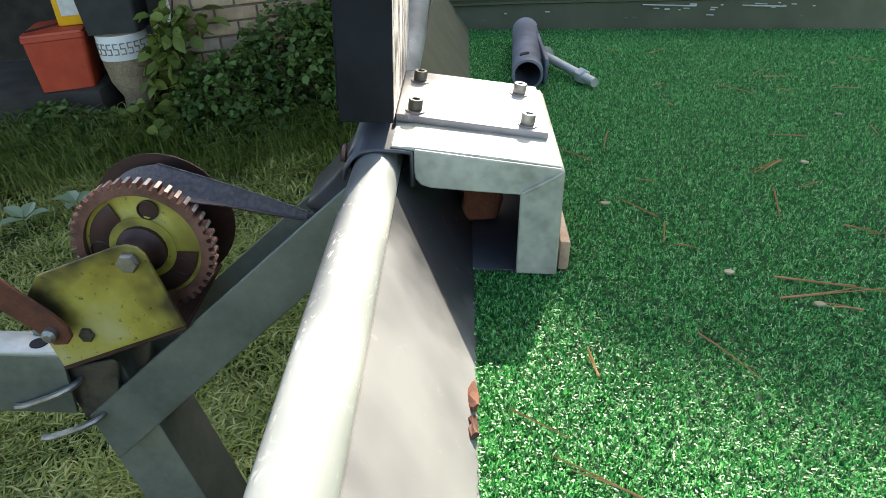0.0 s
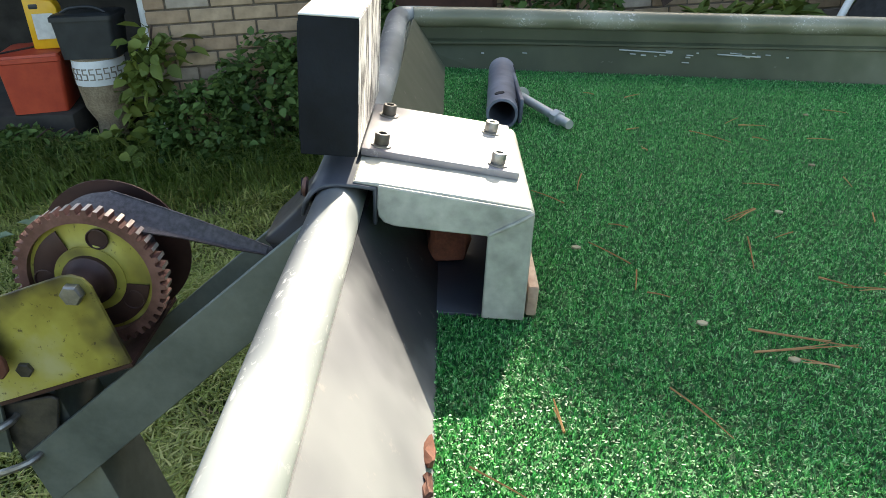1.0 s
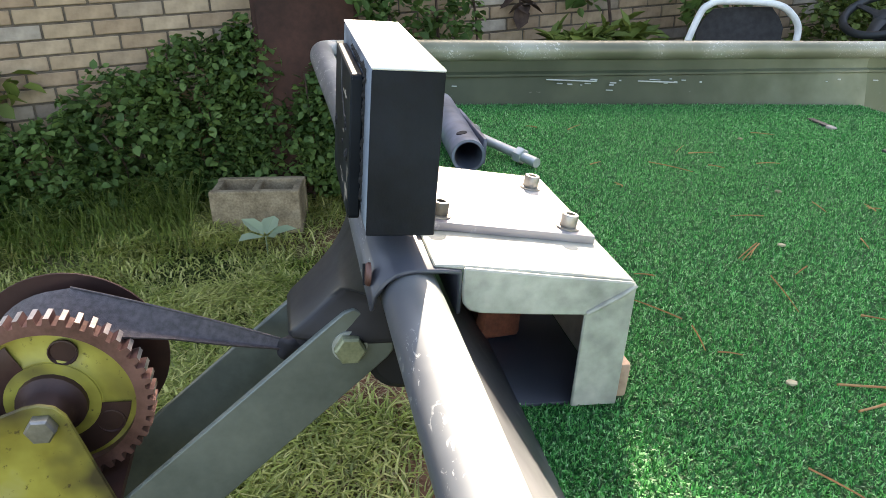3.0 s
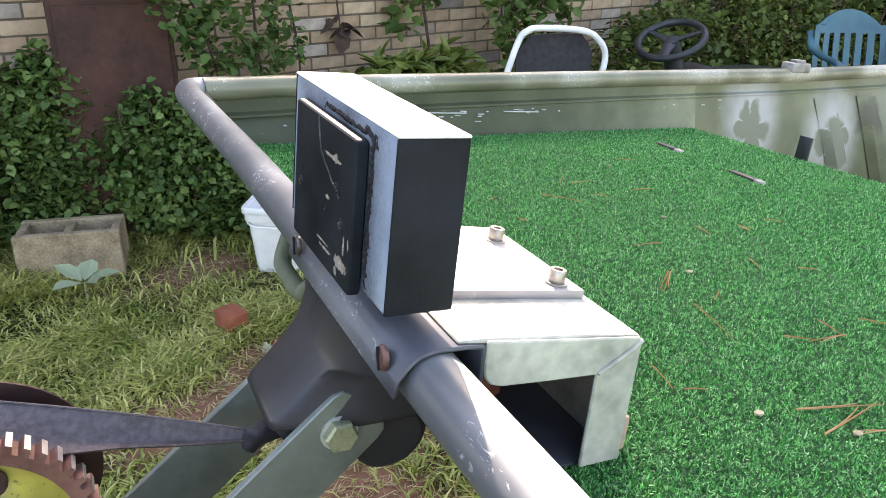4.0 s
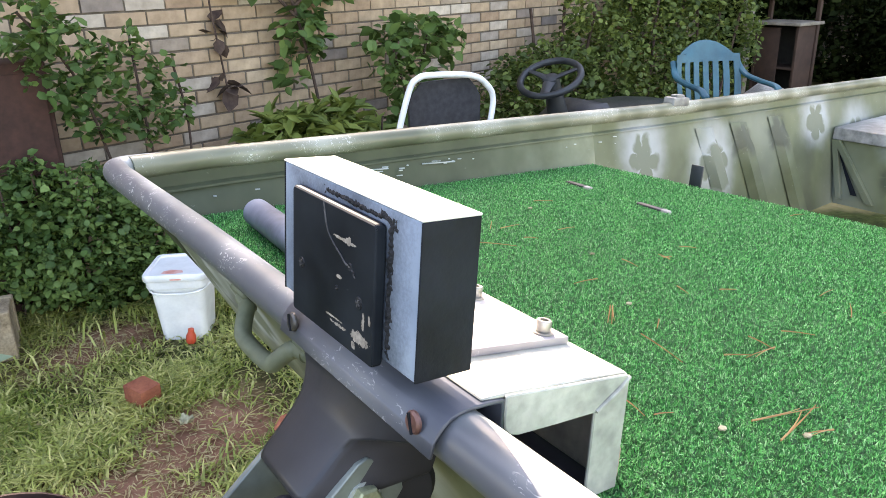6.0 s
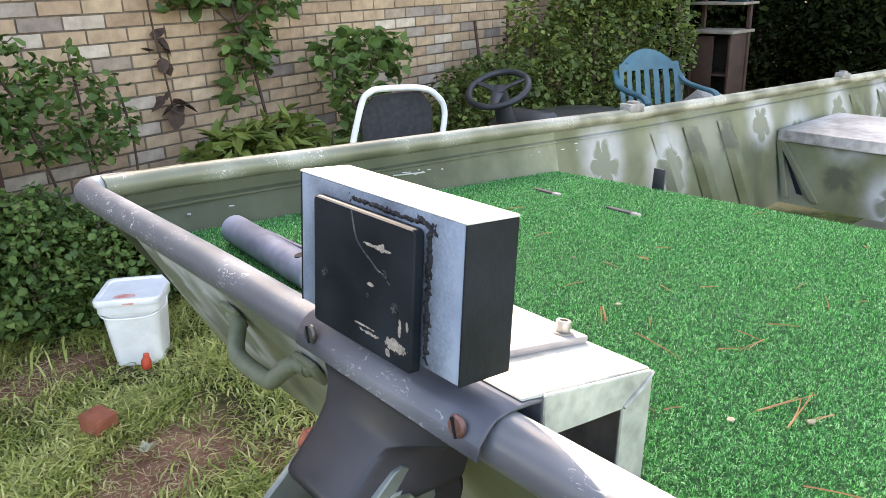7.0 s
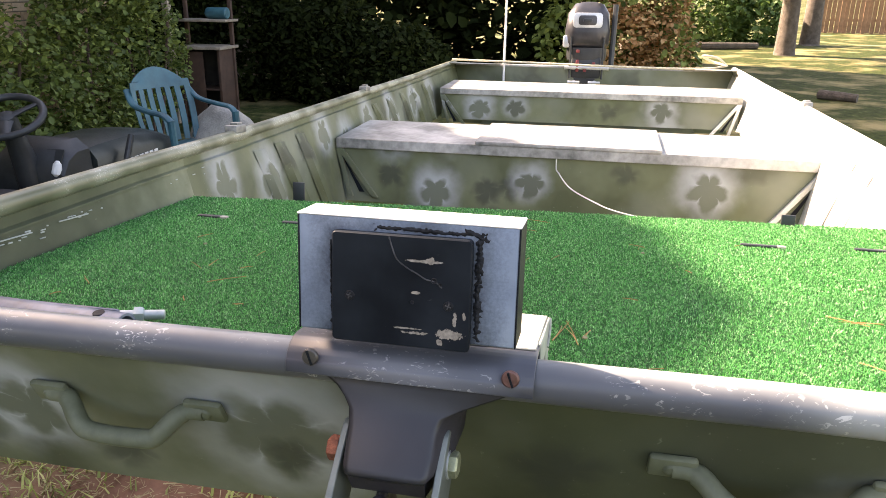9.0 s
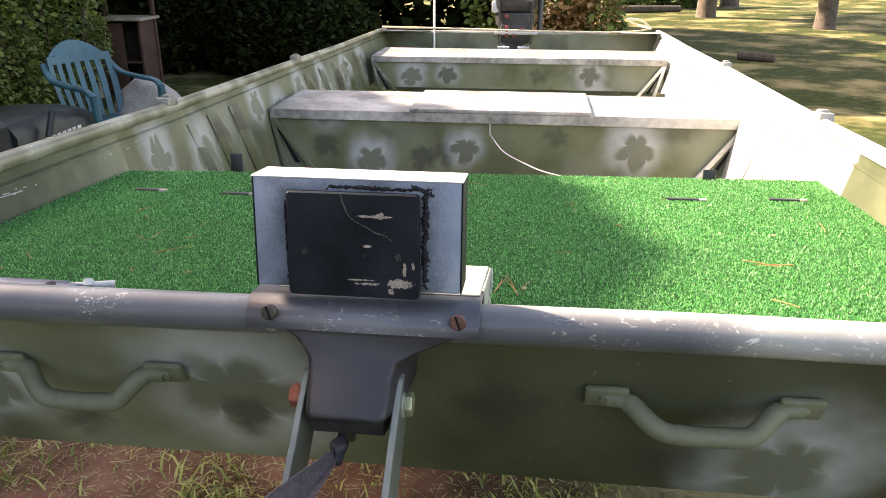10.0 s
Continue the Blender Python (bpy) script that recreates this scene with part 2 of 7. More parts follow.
def yellow_plate():
    """Yellow chromate with brown grime, dark smudges and rust dots."""
    m = Mat("yellow_chromate", 0.5, 0.2, 0.45)
    c = m.ramp(m.noise(18, 4), [(0.3, (0.22, 0.18, 0.03)), (0.55, (0.40, 0.36, 0.07)), (0.72, (0.46, 0.43, 0.20))])
    c = m.mix(m.ramp(m.noise(13, 3, 0.5), [(0.50, (0, 0, 0)), (0.62, (0.9, 0.9, 0.9))]), c, (0.035, 0.024, 0.022))
    c = m.mix(m.ramp(m.noise(130, 4, 0.7), [(0.60, (0, 0, 0)), (0.68, (0.8, 0.8, 0.8))]), c, (0.06, 0.04, 0.02))
    # black grease round the crank shaft
    gap = m.n("ShaderNodeVectorMath")
    gap.operation = "DISTANCE"
    m.link(m.coord(), gap.inputs[0])
    gap.inputs[1].default_value = (-0.318, 0.468, 0.999)
    wob = m.n("ShaderNodeMath")
    wob.operation = "MULTIPLY_ADD"
    m.link(m.noise(45, 3), wob.inputs[0])
    wob.inputs[1].default_value = 0.02
    m.link(gap.outputs["Value"], wob.inputs[2])
    c = m.mix(m.ramp(wob.outputs[0], [(0.022, (0.95, 0.95, 0.95)), (0.040, (0, 0, 0))]), c, (0.012, 0.011, 0.012))
    m.color(c).bump(m.noise(90, 4), 0.25, 0.001).rough(m.noise(30), 0.35, 0.6)
    return m.m


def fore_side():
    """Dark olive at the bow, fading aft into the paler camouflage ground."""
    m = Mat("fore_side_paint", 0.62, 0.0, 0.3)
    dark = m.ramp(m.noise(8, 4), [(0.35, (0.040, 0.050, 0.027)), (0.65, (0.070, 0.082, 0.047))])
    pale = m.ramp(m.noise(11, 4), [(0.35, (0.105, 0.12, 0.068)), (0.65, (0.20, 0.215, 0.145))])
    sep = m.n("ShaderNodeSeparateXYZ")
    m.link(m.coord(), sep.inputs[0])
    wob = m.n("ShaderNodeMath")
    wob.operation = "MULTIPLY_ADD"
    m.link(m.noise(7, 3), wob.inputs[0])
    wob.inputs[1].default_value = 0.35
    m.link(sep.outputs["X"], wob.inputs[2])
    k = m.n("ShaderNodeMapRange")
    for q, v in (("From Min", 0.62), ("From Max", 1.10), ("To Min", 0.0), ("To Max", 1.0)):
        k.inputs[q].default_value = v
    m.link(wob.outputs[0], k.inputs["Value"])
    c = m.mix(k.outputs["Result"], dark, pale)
    c = m.mix(m.ramp(m.noise(150, 4, 0.7, stretch=(0.4, 1, 1)), [(0.68, (0, 0, 0)), (0.73, (0.5, 0.5, 0.5))]), c, (0.24, 0.24, 0.20))
    m.color(c).bump(m.noise(50, 4), 0.12, 0.001).rough(m.noise(25), 0.5, 0.7)
    return m.m


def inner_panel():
    """Pale grey inside of the bow, the motor mount's shadow painted in beside it, olive towards port."""
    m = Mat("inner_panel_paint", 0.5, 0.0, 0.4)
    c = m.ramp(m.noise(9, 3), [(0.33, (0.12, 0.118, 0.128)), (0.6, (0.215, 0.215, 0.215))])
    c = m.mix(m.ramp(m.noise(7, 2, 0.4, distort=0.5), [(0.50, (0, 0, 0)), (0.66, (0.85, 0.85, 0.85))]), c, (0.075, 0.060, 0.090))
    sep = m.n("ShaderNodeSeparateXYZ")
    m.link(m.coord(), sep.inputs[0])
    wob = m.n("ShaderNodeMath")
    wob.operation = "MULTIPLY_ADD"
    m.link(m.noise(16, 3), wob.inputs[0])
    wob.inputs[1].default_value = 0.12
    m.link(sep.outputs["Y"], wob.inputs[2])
    # near-black band deepens the mount's shadow; the second band is olive paint
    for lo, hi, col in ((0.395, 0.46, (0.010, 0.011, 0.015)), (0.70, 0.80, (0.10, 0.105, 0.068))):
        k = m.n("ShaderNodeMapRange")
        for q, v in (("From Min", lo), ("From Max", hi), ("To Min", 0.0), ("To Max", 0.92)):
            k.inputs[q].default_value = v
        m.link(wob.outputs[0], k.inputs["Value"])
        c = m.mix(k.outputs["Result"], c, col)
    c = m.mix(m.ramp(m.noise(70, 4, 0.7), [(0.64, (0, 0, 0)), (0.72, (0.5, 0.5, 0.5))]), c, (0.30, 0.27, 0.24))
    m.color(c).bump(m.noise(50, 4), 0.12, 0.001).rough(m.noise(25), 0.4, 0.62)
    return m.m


def brick_mat():
    m = Mat("wall_brick", 0.85, 0.0, 0.2)
    tone = m.ramp(m.random(), [(0.0, (0.37, 0.26, 0.17)), (0.3, (0.44, 0.325, 0.215)), (0.55, (0.33, 0.225, 0.15)), (0.75, (0.48, 0.365, 0.25)), (0.88, (0.21, 0.175, 0.155)), (1.0, (0.54, 0.46, 0.365))])
    iso = m.ramp(m.island(), [(0.0, (0.37, 0.26, 0.17)), (0.3, (0.44, 0.325, 0.215)), (0.55, (0.33, 0.225, 0.15)), (0.75, (0.48, 0.365, 0.25)), (0.88, (0.21, 0.175, 0.155)), (1.0, (0.54, 0.46, 0.365))])
    return m, tone, iso


def finish_brick(name, joined):
    m, tone, iso = brick_mat()
    m.m.name = name
    c = iso if joined else tone
    st = m.ramp(m.noise(14, 5, 0.6), [(0.3, (0.72, 0.70, 0.68)), (0.7, (1.12, 1.1, 1.08))])
    c = m.mix(1.0, c, st, "MULTIPLY")
    m.color(c).bump(m.noise(120, 5, 0.7), 0.35, 0.003)
    return m.m


def leaf_mat(name, dark, mid, light, rough=0.45, spec=0.4):
    m = Mat(name, rough, 0.0, spec)
    c = m.ramp(m.island(), [(0.0, dark), (0.55, mid), (1.0, light)])
    c = m.mix(0.35, c, m.ramp(m.noise(3, 2), [(0.3, dark), (0.7, light)]))
    m.color(c)
    m.b.inputs["Transmission Weight"].default_value = 0.0
    tr = m.n("ShaderNodeBsdfTranslucent")
    m.link(c, tr.inputs["Color"])
    mixs = m.n("ShaderNodeMixShader")
    mixs.inputs[0].default_value = 0.3
    m.link(m.b.outputs["BSDF"], mixs.inputs[1])
    m.link(tr.outputs["BSDF"], mixs.inputs[2])
    m.link(mixs.outputs["Shader"], m.t.nodes["Material Output"].inputs["Surface"])
    return m.m


def turf_mat():
    """Glossy green plastic blades that let some light through."""
    m = Mat("turf_blade", 0.40, 0.0, 0.42)
    c = m.ramp(m.island(), [(0.0, (0.005, 0.09, 0.022)), (0.32, (0.02, 0.25, 0.055)), (0.62, (0.105, 0.56, 0.14)), (0.86, (0.27, 0.77, 0.28)), (1.0, (0.60, 0.90, 0.54))])
    c = m.mix(0.25, c, m.ramp(m.noise(14, 3), [(0.3, (0.03, 0.24, 0.055)), (0.7, (0.09, 0.42, 0.12))]))
    # random dark mottle serves as the shaded gaps between tufts
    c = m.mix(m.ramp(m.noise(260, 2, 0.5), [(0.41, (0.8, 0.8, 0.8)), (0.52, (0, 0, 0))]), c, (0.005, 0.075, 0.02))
    m.color(c)
    tr = m.n("ShaderNodeBsdfTranslucent")
    m.link(c, tr.inputs["Color"])
    mixs = m.n("ShaderNodeMixShader")
    mixs.inputs[0].default_value = 0.45
    m.link(m.b.outputs["BSDF"], mixs.inputs[1])
    m.link(tr.outputs["BSDF"], mixs.inputs[2])
    m.link(mixs.outputs["Shader"], m.t.nodes["Material Output"].inputs["Surface"])
    return m.m


def ground_mat():
    m = Mat("lawn_soil", 0.95, 0.0, 0.1)
    soil = m.ramp(m.noise(6, 6, 0.65), [(0.3, (0.14, 0.066, 0.042)), (0.7, (0.33, 0.17, 0.11))])
    green = m.ramp(m.noise(9, 6, 0.65), [(0.3, (0.018, 0.026, 0.008)), (0.58, (0.045, 0.06, 0.016)), (0.8, (0.16, 0.15, 0.06))])
    dry = m.ramp(m.noise(1.1, 5, 0.6), [(0.48, (0, 0, 0)), (0.64, (0.8, 0.8, 0.8))])
    green = m.mix(dry, green, (0.30, 0.245, 0.12))
    at = m.n("ShaderNodeAttribute")
    at.attribute_name = "soil"
    patch = at.outputs["Fac"]
    m.color(m.mix(patch, green, soil)).bump(m.noise(25, 6), 0.6, 0.02)
    return m.m


M = {
    "camo": camo_paint("camo_paint", "XZ", [(1.067, 1.085, 0.075, -90, 0.65, 0), (1.337, 1.055, 0.085, -80, 0.65, 0), (1.462, 1.10, 0.06, -60, 0, 0.75), (1.631, 1.096, 0.06, 30, 0, 0.75), (1.85, 1.13, 0.07, -100, 0.7, 0), (2.1, 1.08, 0.09, -70, 0.6, 0), (2.42, 1.142, 0.085, -90, 0.65, 0), (2.66, 1.13, 0.07, 20, 0, 0.7), (2.80, 1.16, 0.08, -80, 0.8, 0), (3.26, 1.18, 0.08, -110, 0.8, 0), (3.05, 1.14, 0.07, -50, 0, 0.7), (3.7, 1.2, 0.1, -80, 0.6, 0)], ((0.072, 0.086, 0.043), (0.128, 0.144, 0.082)), mist=0.42),
    "camo_bow": camo_paint("camo_bow_panel", "YZ", [(1.01, 1.045, 0.075, -90, 1.0, 0), (0.935, 1.035, 0.055, -70, 1.0, 0), (1.09, 1.05, 0.07, -60, 1.0, 0), (1.03, 0.972, 0.045, 20, 0, 0.7), (0.848, 0.977, 0.035, -10, 0, 0.8), (0.673, 1.045, 0.085, -90, 1.0, 0), (0.66, 1.005, 0.032, -40, 0, 0.8), (0.424, 1.043, 0.045, 0, 0, 0.75), (0.175, 0.985, 0.075, -60, 0.9, 0), (0.275, 0.965, 0.04, 40, 0, 0.6), (0.02, 1.03, 0.06, -90, 0.7, 0.4)], ((0.039, 0.047, 0.023), (0.069, 0.081, 0.044)), 0.22, 0.2, 0.60),
    "camo_bench": camo_paint("camo_bench_front", "YZ", [(0.967, 0.942, 0.075, -90, 0.9, 0), (1.117, 0.997, 0.06, -50, 0, 0.8), (0.785, 0.955, 0.06, -70, 0, 0.85), (0.715, 0.97, 0.055, -110, 0, 0.8), (0.645, 0.99, 0.06, -90, 0.8, 0.3), (0.084, 1.0, 0.085, -90, 0.9, 0), (0.33, 1.03, 0.05, 20, 0, 0.6), (0.913, 1.145, 0.07, -90, 0.7, 0.5), (1.12, 1.133, 0.08, -80, 0.8, 0), (0.126, 1.15, 0.08, -90, 0.9, 0.3), (0.4, 1.14, 0.06, -60, 0, 0.6)], blur=0.13),
    # starboard paint whitened to hold the glare of the sun there
    "sunlit_side": mottled("sunlit_starboard_paint", (0.36, 0.37, 0.33), (0.68, 0.68, 0.65), 6, 0.5, fine=0.1, lo=0.3, hi=0.55),
    "rail_bow": rail_paint("bow_rail_paint", (0.155, 0.168, 0.165), (0.265, 0.28, 0.275), (0.44, 0.45, 0.43), True),
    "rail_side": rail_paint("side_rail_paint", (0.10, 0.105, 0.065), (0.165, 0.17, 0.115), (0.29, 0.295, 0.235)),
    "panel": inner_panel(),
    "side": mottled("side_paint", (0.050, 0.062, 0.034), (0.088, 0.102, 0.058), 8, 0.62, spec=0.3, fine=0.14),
    "fore_side": fore_side(),
    "handle": mottled("handle_paint", (0.105, 0.12, 0.075), (0.18, 0.195, 0.135), 12, 0.55, spec=0.35, fine=0.16),
    "bench": mottled("bench_paint", (0.115, 0.118, 0.105), (0.48, 0.475, 0.45), 5, 0.5, fine=0.24, lo=0.38, hi=0.66),
    "box": mottled("box_paint", (0.17, 0.175, 0.155), (0.45, 0.45, 0.385), 12, 0.55, fine=0.24, lo=0.34, hi=0.60),
    "alu": plate_metal(),
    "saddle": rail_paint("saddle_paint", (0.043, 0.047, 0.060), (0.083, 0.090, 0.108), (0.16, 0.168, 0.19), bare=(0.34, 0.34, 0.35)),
    "block": block_paint(),
    "block_back": streaked_back(),
    "blocktop": mottled("block_top_paint", (0.62, 0.62, 0.62), (0.78, 0.78, 0.77), 25, 0.5, fine=0.1),
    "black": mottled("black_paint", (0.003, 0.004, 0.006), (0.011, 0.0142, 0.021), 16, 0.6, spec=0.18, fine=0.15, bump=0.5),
    "plastic": chipped_plate(),
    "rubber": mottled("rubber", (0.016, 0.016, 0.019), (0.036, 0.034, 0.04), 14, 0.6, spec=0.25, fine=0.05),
    "steel": mottled("zinc_steel", (0.10, 0.12, 0.11), (0.18, 0.205, 0.185), 14, 0.45, 0.35, fine=0.14),
    "galv": mottled("galvanised", (0.33, 0.36, 0.36), (0.48, 0.51, 0.50), 25, 0.42, 0.4, fine=0.12),
    "bolt": mottled("bolt_steel", (0.17, 0.165, 0.155), (0.34, 0.33, 0.31), 60, 0.38, 0.7, fine=0.1),
    "darkbolt": mottled("dark_bolt", (0.05, 0.05, 0.05), (0.12, 0.11, 0.1), 60, 0.4, 0.6),
    "rust": mottled("rust", (0.055, 0.022, 0.014), (0.15, 0.05, 0.026), 40, 0.85, fine=0.2, bump=0.4),
    "rustgear": mottled("rusty_gear", (0.10, 0.045, 0.035), (0.24, 0.12, 0.10), 40, 0.5, 0.35, fine=0.15),
    "rustsheet": mottled("rusty_sheet", (0.035, 0.018, 0.014), (0.075, 0.034, 0.025), 5, 0.8, spec=0.25, fine=0.25, bump=0.3),
    "yellow": yellow_plate(),
    "drum": mottled("drum_steel", (0.035, 0.018, 0.016), (0.075, 0.035, 0.03), 22, 0.5, 0.3, fine=0.1),
    "strap": mottled("strap_web", (0.034, 0.029, 0.033), (0.092, 0.080, 0.090), 260, 0.5, fine=0.2, bump=0.5),
    "mortar": mottled("mortar", (0.10, 0.078, 0.058), (0.17, 0.135, 0.10), 20, 0.95, fine=0.1, bump=0.5, dist=0.004),
    "brick": finish_brick("wall_brick", False),
    "brick_far": finish_brick("wall_brick_far", True),
    "lawn": ground_mat(),
    "grass": leaf_mat("grass_blade", (0.05, 0.09, 0.012), (0.30, 0.385, 0.055), (0.72, 0.66, 0.27), 0.5),
    "tall_grass": leaf_mat("rank_grass_blade", (0.06, 0.11, 0.02), (0.16, 0.25, 0.05), (0.34, 0.40, 0.13), 0.5),
    "shrub": leaf_mat("shrub_leaf", (0.022, 0.06, 0.014), (0.075, 0.155, 0.035), (0.20, 0.30, 0.085), 0.6),
    "shrub_light": leaf_mat("pale_shrub_leaf", (0.05, 0.085, 0.014), (0.14, 0.195, 0.036), (0.30, 0.35, 0.085), 0.6),
    "sprig": leaf_mat("pale_sprig_leaf", (0.20, 0.27, 0.15), (0.34, 0.42, 0.27), (0.46, 0.54, 0.38), 0.5),
    "bush": leaf_mat("bush_leaf", (0.018, 0.042, 0.010), (0.085, 0.135, 0.028), (0.25, 0.31, 0.075), 0.6),
    # near-black, so the deep shade of the woods sits in the leaf colour
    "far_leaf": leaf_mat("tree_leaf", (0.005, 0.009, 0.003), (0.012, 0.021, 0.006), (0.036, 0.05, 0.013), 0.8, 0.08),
    "stem": mottled("stem_bark", (0.045, 0.025, 0.018), (0.09, 0.055, 0.04), 30, 0.9, bump=0.5),
    "bark": mottled("tree_bark", (0.055, 0.042, 0.032), (0.14, 0.112, 0.088), 9, 0.95, fine=0.3, bump=0.8, dist=0.02),
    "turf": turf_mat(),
    "turf_base": mottled("turf_backing", (0.006, 0.055, 0.014), (0.012, 0.085, 0.022), 60, 0.8),
    "needle": leaf_mat("pine_needle", (0.28, 0.13, 0.045), (0.45, 0.235, 0.095), (0.60, 0.38, 0.18), 0.6),
    "pipe": mottled("pipe_paint", (0.05, 0.06, 0.085), (0.22, 0.25, 0.32), 13, 0.45, fine=0.1),
    "concrete": mottled("concrete", (0.17, 0.125, 0.078), (0.36, 0.285, 0.19), 12, 0.95, spec=0.2, fine=0.3, bump=0.8, dist=0.004),
    "foot_wood": mottled("foot_wood", (0.30, 0.17, 0.12), (0.50, 0.36, 0.26), 30, 0.8, fine=0.2, bump=0.5),
    "redrust": mottled("flaking_red_rust", (0.09, 0.025, 0.015), (0.30, 0.095, 0.05), 45, 0.9, fine=0.25, bump=0.8),
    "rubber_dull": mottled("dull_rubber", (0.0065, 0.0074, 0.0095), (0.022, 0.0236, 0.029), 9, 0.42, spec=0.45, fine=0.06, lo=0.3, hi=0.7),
    "tooth": mottled("sunlit_worn_tooth", (0.42, 0.36, 0.33), (0.68, 0.62, 0.58), 60, 0.35, 0.6, fine=0.15),
    "straw": leaf_mat("straw_blade", (0.26, 0.19, 0.09), (0.40, 0.31, 0.15), (0.55, 0.46, 0.26), 0.6),
    "clay": mottled("clay_brick", (0.20, 0.052, 0.026), (0.31, 0.095, 0.048), 20, 0.9, fine=0.2, bump=0.7, dist=0.003),
    "white_plastic": mottled("white_plastic", (0.66, 0.67, 0.66), (0.78, 0.79, 0.78), 9, 0.4, fine=0.06),
    "red_paint": mottled("red_smear", (0.60, 0.22, 0.17), (0.74, 0.44, 0.38), 30, 0.6),
    "red": mottled("red_plastic", (0.42, 0.045, 0.02), (0.55, 0.075, 0.03), 8, 0.5, fine=0.06),
    "dull_red": mottled("faded_red", (0.16, 0.02, 0.02), (0.26, 0.045, 0.04), 20, 0.5, fine=0.06),
    "yellow_plastic": mottled("yellow_plastic", (0.72, 0.36, 0.01), (0.82, 0.46, 0.02), 12, 0.4),
    "label": mottled("paper_label", (0.55, 0.55, 0.52), (0.68, 0.68, 0.64), 30, 0.6),
    "dark_plastic": mottled("dark_plastic", (0.014, 0.017, 0.019), (0.03, 0.034, 0.036), 10, 0.5, fine=0.06),
    "white_tube": mottled("white_enamel", (0.68, 0.68, 0.66), (0.80, 0.80, 0.78), 20, 0.35, fine=0.08),
    "seat": mottled("black_mesh", (0.022, 0.022, 0.026), (0.045, 0.044, 0.05), 40, 0.7, fine=0.2),
    "blue": mottled("blue_plastic", (0.012, 0.08, 0.11), (0.026, 0.13, 0.165), 7, 0.45, fine=0.08),
    "mower": mottled("mower_hood", (0.012, 0.017, 0.016), (0.026, 0.034, 0.032), 9, 0.4, fine=0.05),
    "grey_rock": mottled("weathered_fabric", (0.23, 0.22, 0.20), (0.38, 0.37, 0.33), 9, 0.9, fine=0.2, bump=0.6, dist=0.01),
    "wood": mottled("weathered_wood", (0.16, 0.13, 0.10), (0.30, 0.26, 0.21), 8, 0.85, fine=0.25, bump=0.5),
    "redwood": mottled("stained_wood", (0.035, 0.018, 0.012), (0.07, 0.036, 0.024), 8, 0.8, fine=0.2),
    "fence": mottled("fence_wood", (0.20, 0.105, 0.055), (0.32, 0.18, 0.10), 6, 0.85, fine=0.25),
    "cowl": mottled("motor_cowl", (0.02, 0.02, 0.024), (0.05, 0.05, 0.055), 9, 0.35, fine=0.06),
    "silver": mottled("silver_paint", (0.50, 0.51, 0.52), (0.66, 0.67, 0.68), 15, 0.35, 0.3, fine=0.06),
    "rope": mottled("rope_fibre", (0.50, 0.44, 0.30), (0.68, 0.62, 0.46), 60, 0.9),
    "scar": mottled("grey_scar", (0.03, 0.031, 0.034), (0.085, 0.085, 0.088), 90, 0.6, spec=0.2),
    "zincbolt": mottled("yellow_zinc_bolt", (0.17, 0.185, 0.11), (0.32, 0.34, 0.22), 60, 0.4, 0.4, fine=0.2),
    # near-black boards stand in for the unlit space under the porch
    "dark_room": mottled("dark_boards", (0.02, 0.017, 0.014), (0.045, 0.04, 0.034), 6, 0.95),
    "chip": mottled("chipped_primer", (0.26, 0.235, 0.21), (0.42, 0.38, 0.34), 60, 0.7),
    "flake": mottled("dry_flake", (0.20, 0.19, 0.11), (0.36, 0.34, 0.22), 60, 0.8),
    "caulk": mottled("caulk", (0.006, 0.0065, 0.008), (0.018, 0.02, 0.024), 90, 0.6, spec=0.2, fine=0.2, bump=0.8),
}

# ---- builders ----


def thing(name, label, category, group="", kind="", at=WORLD):
    ob = new(name)
    ob.empty_display_size = 0.05
    ob.matrix_world = at
    return tagged(ob, label, category, group, kind)


def mesh_of(name, bm, mat, smooth=None):
    me = bpy.data.meshes.new(name)
    bm.to_mesh(me)
    bm.free()
    me.materials.append(M[mat] if isinstance(mat, str) else mat)
    if smooth is not None:
        me.polygons.foreach_set("use_smooth", [True] * len(me.polygons))
        me.set_sharp_from_angle(angle=radians(smooth))
    return me


def part(name, bm, mat, parent, label="", smooth=35):
    me = mesh_of(name, bm, mat, smooth)
    ob = new(name, me)
    ob.parent = parent
    return tagged(ob, label)


def solo(name, bm, mat, label, category, group="", kind="", at=WORLD, smooth=35):
    """A thing that is a single mesh."""
    ob = new(name, mesh_of(name, bm, mat, smooth))
    ob.matrix_world = at
    return tagged(ob, label, category, group, kind)


def raw(name, verts, faces, mat, parent=None, kind="", smooth=False):
    """A mesh from arrays: for very many small pieces."""
    me = bpy.data.meshes.new(name)
    k = faces.shape[1]
    me.vertices.add(len(verts))
    me.vertices.foreach_set("co", np.ascontiguousarray(verts, dtype=np.float32).ravel())
    me.loops.add(faces.size)
    me.loops.foreach_set("vertex_index", np.ascontiguousarray(faces, dtype=np.int32).ravel())
    me.polygons.add(len(faces))
    me.polygons.foreach_set("loop_start", np.arange(0, faces.size, k, dtype=np.int32))
    me.update(calc_edges=True)
    me.materials.append(M[mat])
    if smooth:
        me.polygons.foreach_set("use_smooth", [True] * len(me.polygons))
    ob = new(name, me)
    ob.parent = parent
    return tagged(ob, kind=kind)


